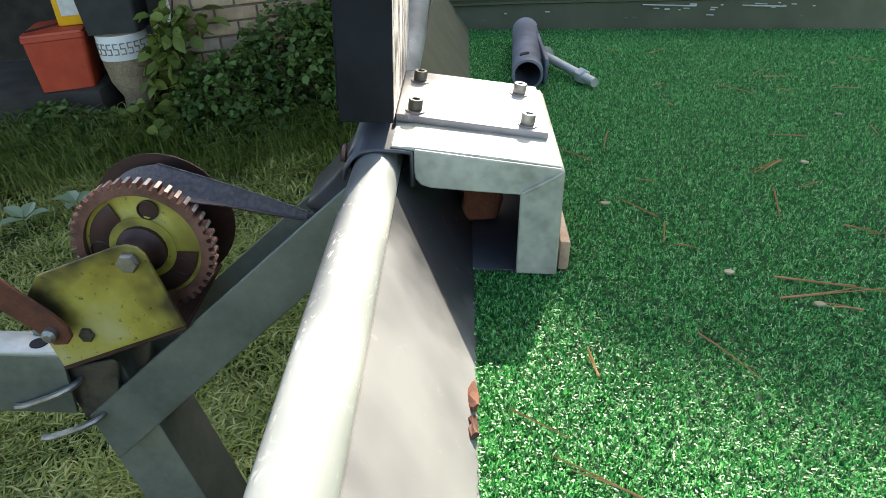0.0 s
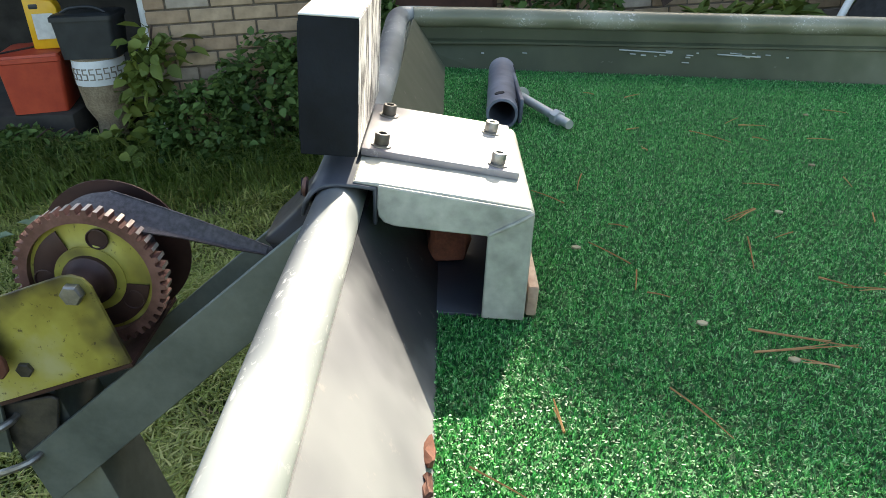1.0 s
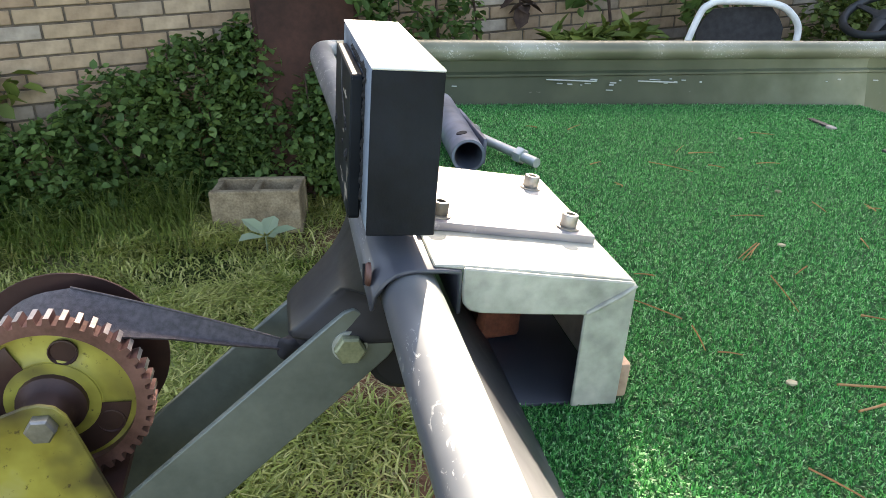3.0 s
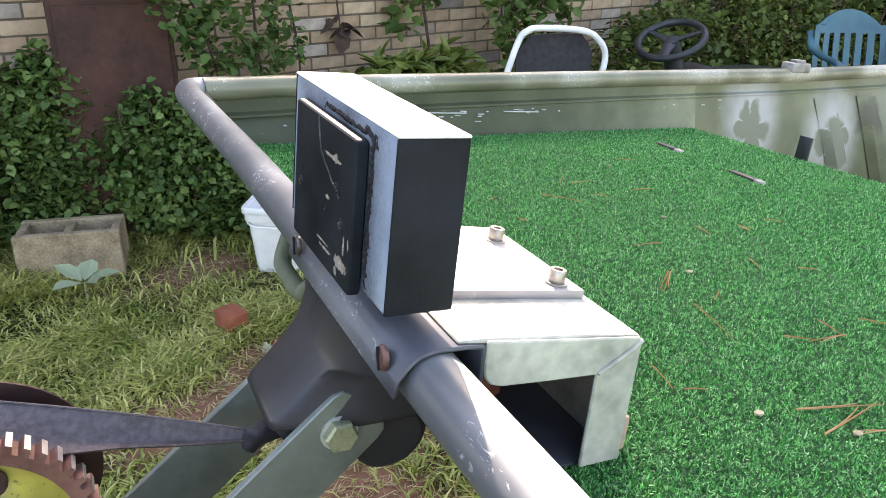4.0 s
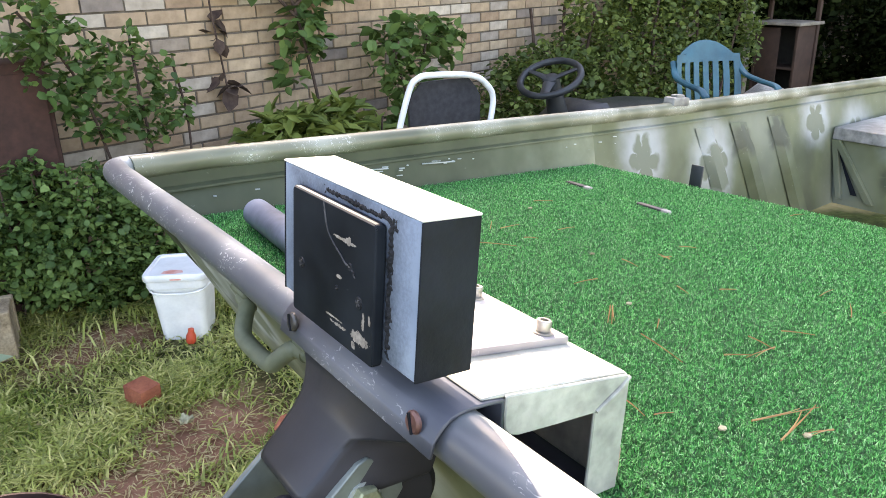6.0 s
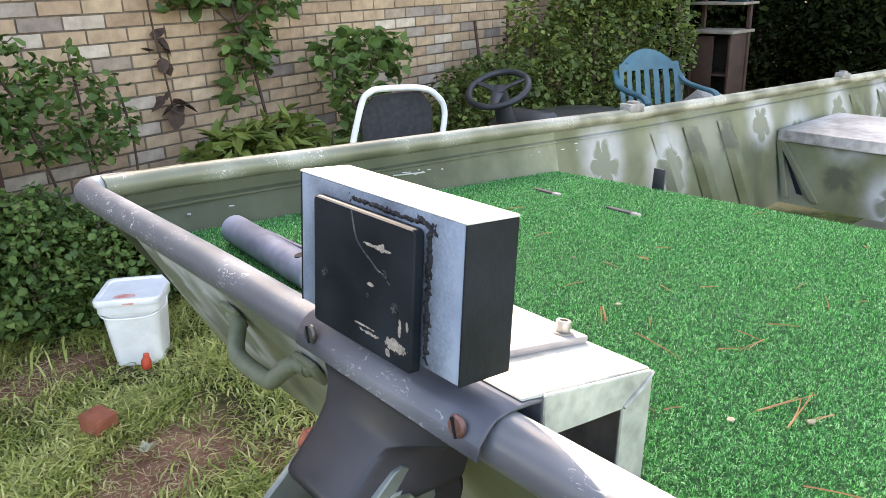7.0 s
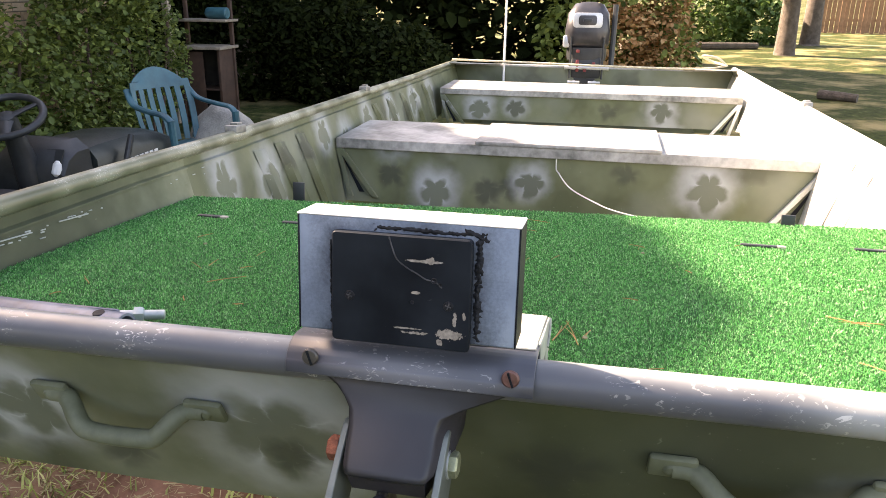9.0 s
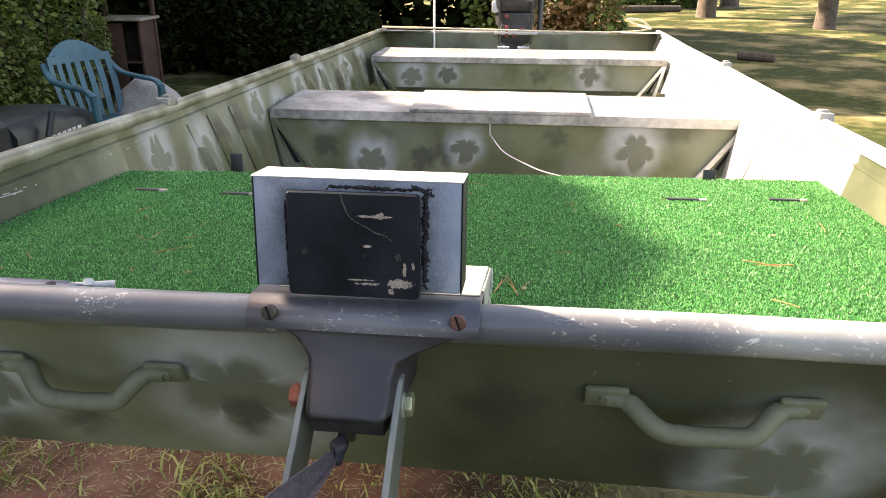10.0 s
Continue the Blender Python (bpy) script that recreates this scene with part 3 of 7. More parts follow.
def box(bm, a, b, bevel=0.0, seg=2, m=WORLD):
    lo, hi = [min(p, q) for p, q in zip(a, b)], [max(p, q) for p, q in zip(a, b)]
    mid, size = [(p + q) / 2 for p, q in zip(lo, hi)], [q - p for p, q in zip(lo, hi)]
    r = bmesh.ops.create_cube(bm, size=1.0, matrix=m @ Matrix.Translation(mid) @ Matrix.Diagonal((*size, 1)))
    if bevel:
        es = list({e for v in r["verts"] for e in v.link_edges})
        bmesh.ops.bevel(bm, geom=es, offset=min(bevel, 0.45 * min(size)), segments=seg, affect="EDGES", profile=0.5)
    return bm


def prism(bm, poly, axis, lo, hi, bevel=0.0, seg=2):
    """A polygon in the two other axes (in order x, y, z), pulled along one axis from lo to hi."""
    def place(p, h):
        return {"x": (h, p[0], p[1]), "y": (p[0], h, p[1]), "z": (p[0], p[1], h)}[axis]
    a = [bm.verts.new(place(p, lo)) for p in poly]
    b = [bm.verts.new(place(p, hi)) for p in poly]
    faces = [bm.faces.new(a[::-1]), bm.faces.new(b)]
    faces += [bm.faces.new((a[i], a[(i + 1) % len(a)], b[(i + 1) % len(a)], b[i])) for i in range(len(a))]
    bmesh.ops.recalc_face_normals(bm, faces=faces)
    if bevel:
        es = list({e for f in faces for e in f.edges})
        bmesh.ops.bevel(bm, geom=es, offset=bevel, segments=seg, affect="EDGES", profile=0.5)
    return bm


def rounded(w, h, r, n=5, cx=0.0, cy=0.0):
    out = []
    for sx, sy, a0 in ((1, 1, 0), (-1, 1, 90), (-1, -1, 180), (1, -1, 270)):
        for i in range(n + 1):
            a = radians(a0 + 90 * i / n)
            out.append((cx + sx * (w / 2 - r) + r * math.cos(a), cy + sy * (h / 2 - r) + r * math.sin(a)))
    return out


def tube(bm, pts, r, seg=12, closed=False, caps=True, flat=1.0):
    """A tube along points; r is a number or one for each point; flat squeezes it across."""
    pts = [Vector(p) for p in pts]
    rs = [float(q) for q in r] if isinstance(r, (list, tuple)) else [float(r)] * len(pts)
    n, rings, up = len(pts), [], None
    for i, p in enumerate(pts):
        a = pts[i - 1] if i or closed else p
        b = pts[(i + 1) % n] if i < n - 1 or closed else p
        d = (b - a).normalized()
        if up is None:
            up = d.orthogonal().normalized() if abs(d.z) > 0.9 else d.cross(Vector((0, 0, 1))).normalized()
        up = (up - d * up.dot(d)).normalized()
        side = d.cross(up)
        rings.append([bm.verts.new(p + rs[i] * (math.cos(2 * math.pi * k / seg) * up + flat * math.sin(2 * math.pi * k / seg) * side)) for k in range(seg)])
    faces = []
    for i in range(n if closed else n - 1):
        a, b = rings[i], rings[(i + 1) % n]
        faces += [bm.faces.new((a[k], a[(k + 1) % seg], b[(k + 1) % seg], b[k])) for k in range(seg)]
    if caps and not closed:
        faces += [bm.faces.new(rings[0][::-1]), bm.faces.new(rings[-1])]
    bmesh.ops.recalc_face_normals(bm, faces=faces)
    return bm


def smooth_line(pts, steps=6):
    """Points along a smooth curve through the given ones."""
    p = [Vector(q) for q in pts]
    p = [2 * p[0] - p[1], *p, 2 * p[-1] - p[-2]]
    out = []
    for i in range(1, len(p) - 2):
        for k in range(steps):
            t = k / steps
            a, b, c, d = p[i - 1:i + 3]
            out.append(0.5 * (2 * b + (c - a) * t + (2 * a - 5 * b + 4 * c - d) * t * t + (3 * b - a - 3 * c + d) * t ** 3))
    return out + [p[-2]]


def lathe(bm, prof, center, axis=(0, 0, 1), seg=24):
    """Radius and height pairs turned about an axis through a point."""
    q = Vector((0, 0, 1)).rotation_difference(Vector(axis)).to_matrix()
    c = Vector(center)
    rings = [[bm.verts.new(c + q @ Vector((r * math.cos(2 * math.pi * k / seg), r * math.sin(2 * math.pi * k / seg), h))) for k in range(seg)] for r, h in prof]
    faces = []
    for a, b in zip(rings, rings[1:]):
        faces += [bm.faces.new((a[k], a[(k + 1) % seg], b[(k + 1) % seg], b[k])) for k in range(seg)]
    faces += [bm.faces.new(rings[0][::-1]), bm.faces.new(rings[-1])]
    bmesh.ops.recalc_face_normals(bm, faces=faces)
    return bm


def loft(bm, rings, close=True):
    vs = [[bm.verts.new(p) for p in ring] for ring in rings]
    n = len(vs[0])
    faces = []
    for a, b in zip(vs, vs[1:]):
        faces += [bm.faces.new((a[k], a[(k + 1) % n], b[(k + 1) % n], b[k])) for k in range(n)]
    if close:
        faces += [bm.faces.new(vs[0][::-1]), bm.faces.new(vs[-1])]
    bmesh.ops.recalc_face_normals(bm, faces=faces)
    return bm


def sheet(bm, rows, thick):
    """A grid of points with thickness given by an offset vector."""
    t = Vector(thick)
    top = [[bm.verts.new(Vector(p)) for p in r] for r in rows]
    bot = [[bm.verts.new(Vector(p) + t) for p in r] for r in rows]
    faces = []
    n, k = len(rows), len(rows[0])
    for i in range(n - 1):
        for j in range(k - 1):
            faces.append(bm.faces.new((top[i][j], top[i][j + 1], top[i + 1][j + 1], top[i + 1][j])))
            faces.append(bm.faces.new((bot[i][j], bot[i + 1][j], bot[i + 1][j + 1], bot[i][j + 1])))
    for i in range(n - 1):
        for j in (0, k - 1):
            faces.append(bm.faces.new((top[i][j], top[i + 1][j], bot[i + 1][j], bot[i][j])))
    for j in range(k - 1):
        for i in (0, n - 1):
            faces.append(bm.faces.new((top[i][j], top[i][j + 1], bot[i][j + 1], bot[i][j])))
    bmesh.ops.recalc_face_normals(bm, faces=faces)
    return bm


def hexhead(bm, c, axis, r, h):
    return lathe(bm, [(r * 0.96, 0), (r, h * 0.12), (r, h * 0.8), (r * 0.86, h)], c, axis, 6)


def B():
    return bmesh.new()


# ---- ground ----
SOIL = [(1.1, 1.55, 0.42), (1.25, 0.9, 0.6), (-0.02, 2.15, 0.30), (0.30, 1.55, 0.36), (0.55, 1.1, 0.40), (0.75, 0.6, 0.5), (0.35, 0.85, 0.3), (0.15, 2.0, 0.22), (0.9, 1.9, 0.5), (0.05, 3.15, 0.22), (0.2, 3.2, 0.2), (0.34, 2.28, 0.34), (0.7, 0.0, 0.5), (0.25, 0.35, 0.22)]


def soil_at(x, y):
    best = 0.0
    for a, b, r in SOIL:
        d = math.hypot(x - a, y - b) / r + 0.25 * math.sin(9 * x + 2) * math.cos(8 * y)
        best = max(best, min(1.0, max(0.0, 1.5 - 1.2 * d)))
    return best

rng = np.random.default_rng(7)


def lawn_height(x, y):
    return 0.018 * math.sin(1.7 * x + 0.6) * math.cos(1.3 * y) + 0.012 * math.sin(4.1 * x - 2.2 * y)


def build_ground():
    xs = sorted({*np.round(np.arange(-2.6, 1.8, 0.08), 3), *np.round(np.arange(-6, 8.01, 0.25), 3), *range(-60, -6, 6), *range(8, 130, 6), -400, 600})
    ys = sorted({*np.round(np.arange(-0.4, 4.0, 0.08), 3), *np.round(np.arange(-4, 6.01, 0.25), 3), *range(-60, -4, 6), *range(6, 70, 6), -400, 400})
    verts, faces = [], []
    for x in xs:
        for y in ys:
            near = abs(x) < 8 and abs(y) < 7
            verts.append((x, y, lawn_height(x, y) if near else 0.0))
    k = len(ys)
    for i in range(len(xs) - 1):
        for j in range(k - 1):
            faces.append((i * k + j, (i + 1) * k + j, (i + 1) * k + j + 1, i * k + j + 1))
    ob = raw("ground", np.array(verts), np.array(faces), "lawn", kind="structure", smooth=True)
    soil = ob.data.attributes.new("soil", "FLOAT", "POINT")
    soil.data.foreach_set("value", [soil_at(v[0], v[1]) for v in verts])
    tagged(ob, "worn lawn of short grass with bare soil patches", "ground")


build_ground()

# ---- brick wall of the house ----
WALL_A, WALL_B = 3.95, 0.20
WALL_DIR = Vector((1, WALL_B, 0)).normalized()
WALL_OUT = Vector((WALL_B, -1, 0)).normalized()
WALL_X0, WALL_LEN, WALL_H = -1.42, 8.0, 2.75
WALL_O = Vector((WALL_X0, WALL_A + WALL_B * WALL_X0, 0))
WALL = Matrix.Translation(WALL_O) @ Matrix.Rotation(math.atan2(WALL_DIR.y, WALL_DIR.x), 4, "Z")


def build_wall():
    bm = B()
    box(bm, (0.004, 0.004, -0.1), (WALL_LEN - 0.004, 0.22, WALL_H))
    wall = solo("wall_house", bm, "mortar", "tan brick house wall with recessed mortar joints", "wall", kind="structure", at=WALL)
    L, Hc, J = 0.1935, 0.0577, 0.0098
    me = mesh_of("brick", box(B(), (0, -0.004, 0), (L, 0.05, Hc), 0.003, 1), "brick", None)
    half = mesh_of("half_brick", box(B(), (0, -0.004, 0), (L / 2 - J / 2, 0.05, Hc), 0.003, 1), "brick", None)
    far = B()
    rnd = random.Random(3)
    for row in range(int(WALL_H / 0.0675)):
        z = 0.0675 * row
        off = 0.0 if row % 2 else -(L + J) / 2
        for i in range(int(WALL_LEN / (L + J)) + 1):
            x = off + i * (L + J)
            short = x < 0
            x = max(x, 0.0)
            if x + (L / 2 if short else L) > WALL_LEN:
                continue
            dy, dz = rnd.uniform(-0.002, 0.002), rnd.uniform(-0.001, 0.001)
            if 0.42 < z < 1.12 and x < 4.95 and not (1.0 < x < 1.7 and z < 0.9):
                ob = new("brick", half if short else me)
                ob.parent = wall
                ob.location = (x, dy, z + dz)
            else:
                w = L / 2 - J / 2 if short else L
                box(far, (x, dy - 0.004, z + dz), (x + w, 0.05, z + dz + Hc))
    part("brickwork", far, "brick_far", wall, smooth=None)
    wall.children[-1]["kind"] = "stuff"
    # end return, eave and the porch beyond both ends of the wall
    bm = B()
    box(bm, (-0.02, 0.02, WALL_H), (WALL_LEN + 0.3, -0.55, WALL_H + 0.14), 0.01)
    solo("eave", bm, "wood", "painted wooden roof eave above the brick wall", "eave", kind="structure", at=WALL)
    bm = B()
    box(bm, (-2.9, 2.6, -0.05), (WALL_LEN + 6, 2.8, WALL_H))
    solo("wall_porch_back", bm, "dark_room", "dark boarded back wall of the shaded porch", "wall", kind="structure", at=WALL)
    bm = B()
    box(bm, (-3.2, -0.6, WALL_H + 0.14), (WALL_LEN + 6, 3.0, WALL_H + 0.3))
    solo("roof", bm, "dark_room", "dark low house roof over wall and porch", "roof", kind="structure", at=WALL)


# ---- boat ----
Y0 = 0.545
RX = [-0.045, 0.02, 0.3, 0.7, 1.2, 1.75, 2.47, 3.46, 4.15, 4.6]
RH = [0.618, 0.637, 0.674, 0.719, 0.764, 0.803, 0.842, 0.876, 0.892, 0.894]
RZ = [1.143, 1.145, 1.150, 1.160, 1.173, 1.199, 1.238, 1.296, 1.347, 1.380]
TUBE = 0.0148


def rail_half(x):
    return float(np.interp(x, RX, RH))


def rail_z(x):
    return float(np.interp(x, RX, RZ))


def floor_z(x):
    return 0.72 + 0.096 * x


def wall_y(x, z):
    """Inner half breadth of the hull at a height."""
    d = rail_z(x) - z
    return rail_half(x) - 0.012 - 0.20 * d


def build_boat():
    boat = thing("jon_boat", "flat-bottomed aluminium boat with worn hand-sprayed camouflage paint", "boat", at=BOAT)
    # bow panel, raked back under the rail
    P0, P1 = (-0.036, 1.140), (0.094, 0.930)
    ys = np.linspace(0, 1, 13)
    rows = []
    for k in range(7):
        f = k / 6
        x, z = P0[0] + f * (P1[0] - P0[0]), P0[1] + f * (P1[1] - P0[1])
        h = 0.614 - 0.035 * f
        rows.append([(x + 0.0015 * math.sin(9 * u + 3 * f), Y0 - h + 2 * h * u, z) for u in ys])
    part("bow_panel", sheet(B(), rows, (0.0025, 0, 0.0016)), "camo_bow", boat, "raked bow panel in mottled camouflage")
    rows = []
    for k in range(5):
        f = k / 4
        x, z = P0[0] + 0.006 + f * 0.07, P0[1] + 0.003 - f * 0.07 * 1.35
        rows.append([(x, Y0 - 0.61 + 1.22 * u, z) for u in ys])
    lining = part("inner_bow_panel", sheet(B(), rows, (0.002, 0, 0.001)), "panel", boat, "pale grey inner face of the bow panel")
    bm = B()
    for x, z, w in ((-0.021, 1.129, 0.003), (-0.002, 1.1, 0.002)):
        tube(bm, [(x, Y0 - 0.6, z), (x, Y0 + 0.6, z)], w, 6)
    part("seam", bm, "panel", lining)
    for x, y, z in ((-0.0245, 0.27, 1.129), (0.0, 0.335, 1.09), (-0.0245, 0.05, 1.129), (0.004, 0.29, 1.084)):
        part("rivet_hole", lathe(B(), [(0.005, 0), (0.0045, 0.0025), (0.002, 0.003)], (x, y, z), (0.8, 0, 0.6), 10), "darkbolt", lining)
    for y, r in ((0.312, 0.006), (0.289, 0.005)):
        bm = B()
        bmesh.ops.create_icosphere(bm, subdivisions=2, radius=r, matrix=Matrix.Translation((0.0195, y, 1.081)) @ Matrix.Diagonal((0.6, 1.9, 0.6, 1)))
        for v in bm.verts:
            v.co += 0.003 * Vector((noise.noise(v.co * 220), noise.noise(v.co * 220 + Vector((5, 0, 0))), noise.noise(v.co * 220 + Vector((0, 7, 0)))))
        part("frayed_edge", bm, "rust", lining)
    # hull bottom forward and the floor
    rows = [[(x, Y0 - h + 2 * h * u, z) for u in ys] for x, z, h in ((0.094, 0.932, 0.578), (0.35, 0.80, 0.59), (0.8, 0.70, 0.60), (1.6, 0.72, 0.64), (4.6, 1.0, 0.68))]
    part("hull_bottom", sheet(B(), rows, (0, 0, 0.006)), "side", boat)
    # sides: a band under the rail, a step, then the sloping plate
    for sgn, nm in ((1, "port"), (-1, "starboard")):
        for xs, mat in (([-0.03, 0.1, 0.2, 0.35, 0.5, 0.7, 0.9], "fore_side" if sgn > 0 else "side"), ([0.9, 1.15, 1.4, 1.7, 2.0, 2.4, 2.8, 3.2, 3.6, 4.1, 4.6], "camo" if sgn > 0 else "sunlit_side")):
            rows = []
            for x in xs:
                zr, h = rail_z(x), rail_half(x)
                low = float(np.interp(x, [-0.03, 0.094, 0.35], [1.14, 0.937, 0.806])) if x < 0.3 else floor_z(x) - 0.02 + 0.12 * max(0, 1 - x)
                col = [(x, Y0 + sgn * (h - 0.004), zr - 0.004), (x, Y0 + sgn * (h - 0.006), zr - 0.034), (x, Y0 + sgn * (h - 0.011), zr - 0.037)]
                for f in (0.25, 0.5, 0.75, 1.0):
                    z = zr - 0.037 + f * min(0, low - zr + 0.037)
                    col.append((x, Y0 + sgn * (wall_y(x, z) + 0.002), z))
                rows.append(col)
            part("hull_side", sheet(B(), rows, (0, sgn * 0.003, 0)), mat, boat)
            rows = [[(x, Y0 + sgn * (rail_half(x) - dy), rail_z(x) - dz) for dy, dz in ((0.004, 0.029), (0.0140, 0.0325), (0.0145, 0.0355), (0.009, 0.0358))] for x in xs]
            part("lap_edge", sheet(B(), rows, (0, sgn * 0.001, 0)), mat, boat)
        pts = [(x, Y0 + sgn * rail_half(x), rail_z(x)) for x in np.linspace(-0.03, 4.6, 44)]
        part("gunwale", tube(B(), pts, TUBE, 14), "rail_side" if sgn > 0 else "sunlit_side", boat, "olive tubular gunwale with worn paint")
        # ribs inside
        for x in (1.30, 1.45, 1.63, 2.55, 2.8, 3.05, 3.3, 3.55):
            zr = rail_z(x)
            bm = B()
            w = 0.034
            ring = []
            for f in np.linspace(0.0, 1.0, 6):
                z = zr - 0.05 + f * (floor_z(x) - zr + 0.05)
                y = wall_y(x, z)
                xx = x + 0.12 * f
                d = 0.016 * min(1, 5 * f)
                ring.append([(xx - w, Y0 + sgn * (y + 0.001), z), (xx - 0.5 * w, Y0 + sgn * (y - d), z), (xx + 0.5 * w, Y0 + sgn * (y - d), z), (xx + w, Y0 + sgn * (y + 0.001), z)])
            part("rib", loft(bm, ring), "camo" if sgn > 0 else "sunlit_side", boat)
        # oarlock blocks
        for x in (1.20, 2.475):
            bm = B()
            z = rail_z(x) + TUBE - 0.004
            y = Y0 + sgn * rail_half(x)
            box(bm, (x - 0.028, y - 0.016, z - 0.004), (x + 0.028, y + 0.016, z + 0.016), 0.004)
            box(bm, (x - 0.012, y - 0.01, z + 0.014), (x + 0.016, y + 0.01, z + 0.022), 0.003)
            part("oarlock_block", bm, "bench", boat)
    # chips of bare metal along the port step
    rs = random.Random(14)
    for k in range(26):
        x = rs.choice((rs.uniform(0.30, 0.56), rs.uniform(0.05, 1.0)))
        z = rail_z(x) - 0.0405 - abs(rs.gauss(0, 0.006))
        y = Y0 + wall_y(x, z)
        w = rs.uniform(0.0015, 0.006) if k > 1 else rs.uniform(0.03, 0.045)
        bm = box(B(), (x - w, y - 0.0006, z - rs.uniform(0.0005, 0.0014)), (x + w, y + 0.001, z + rs.uniform(0.0005, 0.0014)), 0.0004, 1)
        part("paint_chip", bm, "galv", boat)
    # bow rail with its rounded corners
    bm = B()
    zr = [(1.2, 1.143), (0.83, 1.1425), (0.70, 1.1435), (0.41, 1.1465), (0.19, 1.1485), (-0.1, 1.146)]
    pts = [(0.03, Y0 + 0.640), (-0.008, Y0 + 0.634), (-0.040, Y0 + 0.622), (-0.0505, Y0 + 0.596), (-0.049, Y0 + 0.5)] + [(-0.0435, Y0 + q) for q in (0.3, 0.15, 0.0, -0.15, -0.3)] + [(-0.0425, Y0 - 0.585), (-0.033, Y0 - 0.612), (-0.005, Y0 - 0.626), (0.03, Y0 - 0.634)]
    pts = smooth_line([(x, y, float(np.interp(-y, [-q[0] for q in zr], [q[1] for q in zr]))) for x, y in pts], 5)
    part("bow_rail", tube(bm, pts, TUBE + 0.0005, 20), "rail_bow", boat, "scratched grey tubular bow rail")
    # benches
    for x0, x1, z0, lo, hi in ((1.943, 2.33, 1.104, -0.262, 1.318), (3.75, 4.15, 1.232, -0.285, 1.350)):
        bench = part("bench", prism(B(), [(x0, z0), (x1, z0 + 0.096 * (x1 - x0)), (x1, z0 - 0.012 + 0.096 * (x1 - x0)), (x0 + 0.012, z0 - 0.012), (x0 + 0.01, z0 - 0.032), (x0, z0 - 0.034)], "y", lo, hi, 0.002, 1), "bench", boat, "bench seat with a folded front lip")
        zf = floor_z(x0) - 0.02
        part("bench_front", prism(B(), [(x0 + 0.012, z0 - 0.014), (x0 + 0.016, z0 - 0.014), (x0 + 0.016, zf), (x0 + 0.012, zf)], "y", lo + 0.01, hi - 0.01), "camo_bench", bench, "camouflaged front of the bench")
        for s in (1, -1):
            end = lo if s < 0 else hi
            zt = z0 - 0.034
            for dy0, dy1, w in ((0.004, 0.132, 0.020), (0.0, 0.046, 0.016)):
                foot = end - s * dy1
                bm = prism(B(), [(end - s * dy0, zt), (end - s * (dy0 + w), zt), (foot - s * w, zt - 0.165), (foot, zt - 0.165)], "x", x0 - 0.004 - 0.1 * dy0, x0 + 0.010, 0.001, 1)
                part("end_brace", bm, "camo" if s > 0 else "sunlit_side", bench, "slanting metal strip at the end of the bench")
            # black sheet stands in for the shaded opening between the strips
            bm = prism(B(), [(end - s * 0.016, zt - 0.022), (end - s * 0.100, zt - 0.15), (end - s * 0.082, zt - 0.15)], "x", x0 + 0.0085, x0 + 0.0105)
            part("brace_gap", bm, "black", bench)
        part("bench_back", prism(B(), [(x1 - 0.02, z0 + 0.01), (x1 - 0.016, z0 + 0.01), (x1 - 0.016, zf), (x1 - 0.02, zf)], "y", lo + 0.01, hi - 0.01), "camo_bench", bench)
    bm = B()
    box(bm, (4.57, Y0 - 0.888, 0.98), (4.6, Y0 + 0.888, 1.362), 0.004)
    tr = part("transom", bm, "camo", boat, "upright stern board")
    part("transom_cap", tube(B(), [(4.585, Y0 - 0.88, 1.364), (4.585, Y0 + 0.88, 1.364)], 0.014, 10), "bench", tr)
    for s in (1, -1):
        bm = prism(B(), [(4.6, Y0 + s * 0.885), (4.36, Y0 + s * 0.885), (4.55, Y0 + s * 0.58), (4.6, Y0 + s * 0.58)], "z", 1.370, 1.377, 0.001, 1)
        part("corner_brace", bm, "bench", tr)
    # lifting handles on the bow panel
    nrm = Vector((-0.85, 0, -0.526))
    alo = Vector((0.526, 0, -0.85))

    def on_panel(y, s, off):
        return Vector((P0[0], y, P0[1])) + alo * s + nrm * off

    for ya, yb, sf, sb in ((0.346, 0.192, 0.079, 0.085), (0.882, 0.732, 0.087, 0.099)):
        ym = (ya + yb) / 2
        bm = B()
        sm = (sf + sb) / 2
        line = [on_panel(ya, sf, 0.006), on_panel(ya - 0.013, sf, 0.007), on_panel(ya - 0.022, sf + 0.001, 0.012), on_panel(ya - 0.032, sm, 0.023), on_panel(ya - 0.041, sb - 0.002, 0.030), on_panel(ya - 0.051, sb, 0.032)]
        line += [on_panel(ym, sb + 0.001, 0.0325)] + [on_panel(ya + yb - p.y, sf + (sb - sf) * q, o) for p, q, o in zip(line[::-1], (1, 1, 0.5, 0.06, 0, 0), (0.032, 0.030, 0.023, 0.012, 0.007, 0.006))]
        line = smooth_line(line, 4)
        n = len(line)
        tube(bm, line, [0.0085 if 5 < i < n - 6 else 0.0075 for i in range(n)], 12)
        han = part("bow_handle", bm, "handle", boat, "painted metal lifting handle")
        for y in (ya, yb):
            bm = B()
            q = Matrix.Translation(on_panel(y, sf, 0.004)) @ Matrix(((0, alo.x, nrm.x, 0), (1, 0, 0, 0), (0, alo.z, nrm.z, 0), (0, 0, 0, 1)))
            box(bm, (-0.018, -0.0125, -0.003), (0.018, 0.0125, 0.004), 0.003, m=q)
            part("foot", bm, "handle", han)
            part("rivet", lathe(B(), [(0.007, 0), (0.006, 0.002), (0.003, 0.0035)], on_panel(y, sf, 0.008), tuple(nrm), 10), "handle", han)
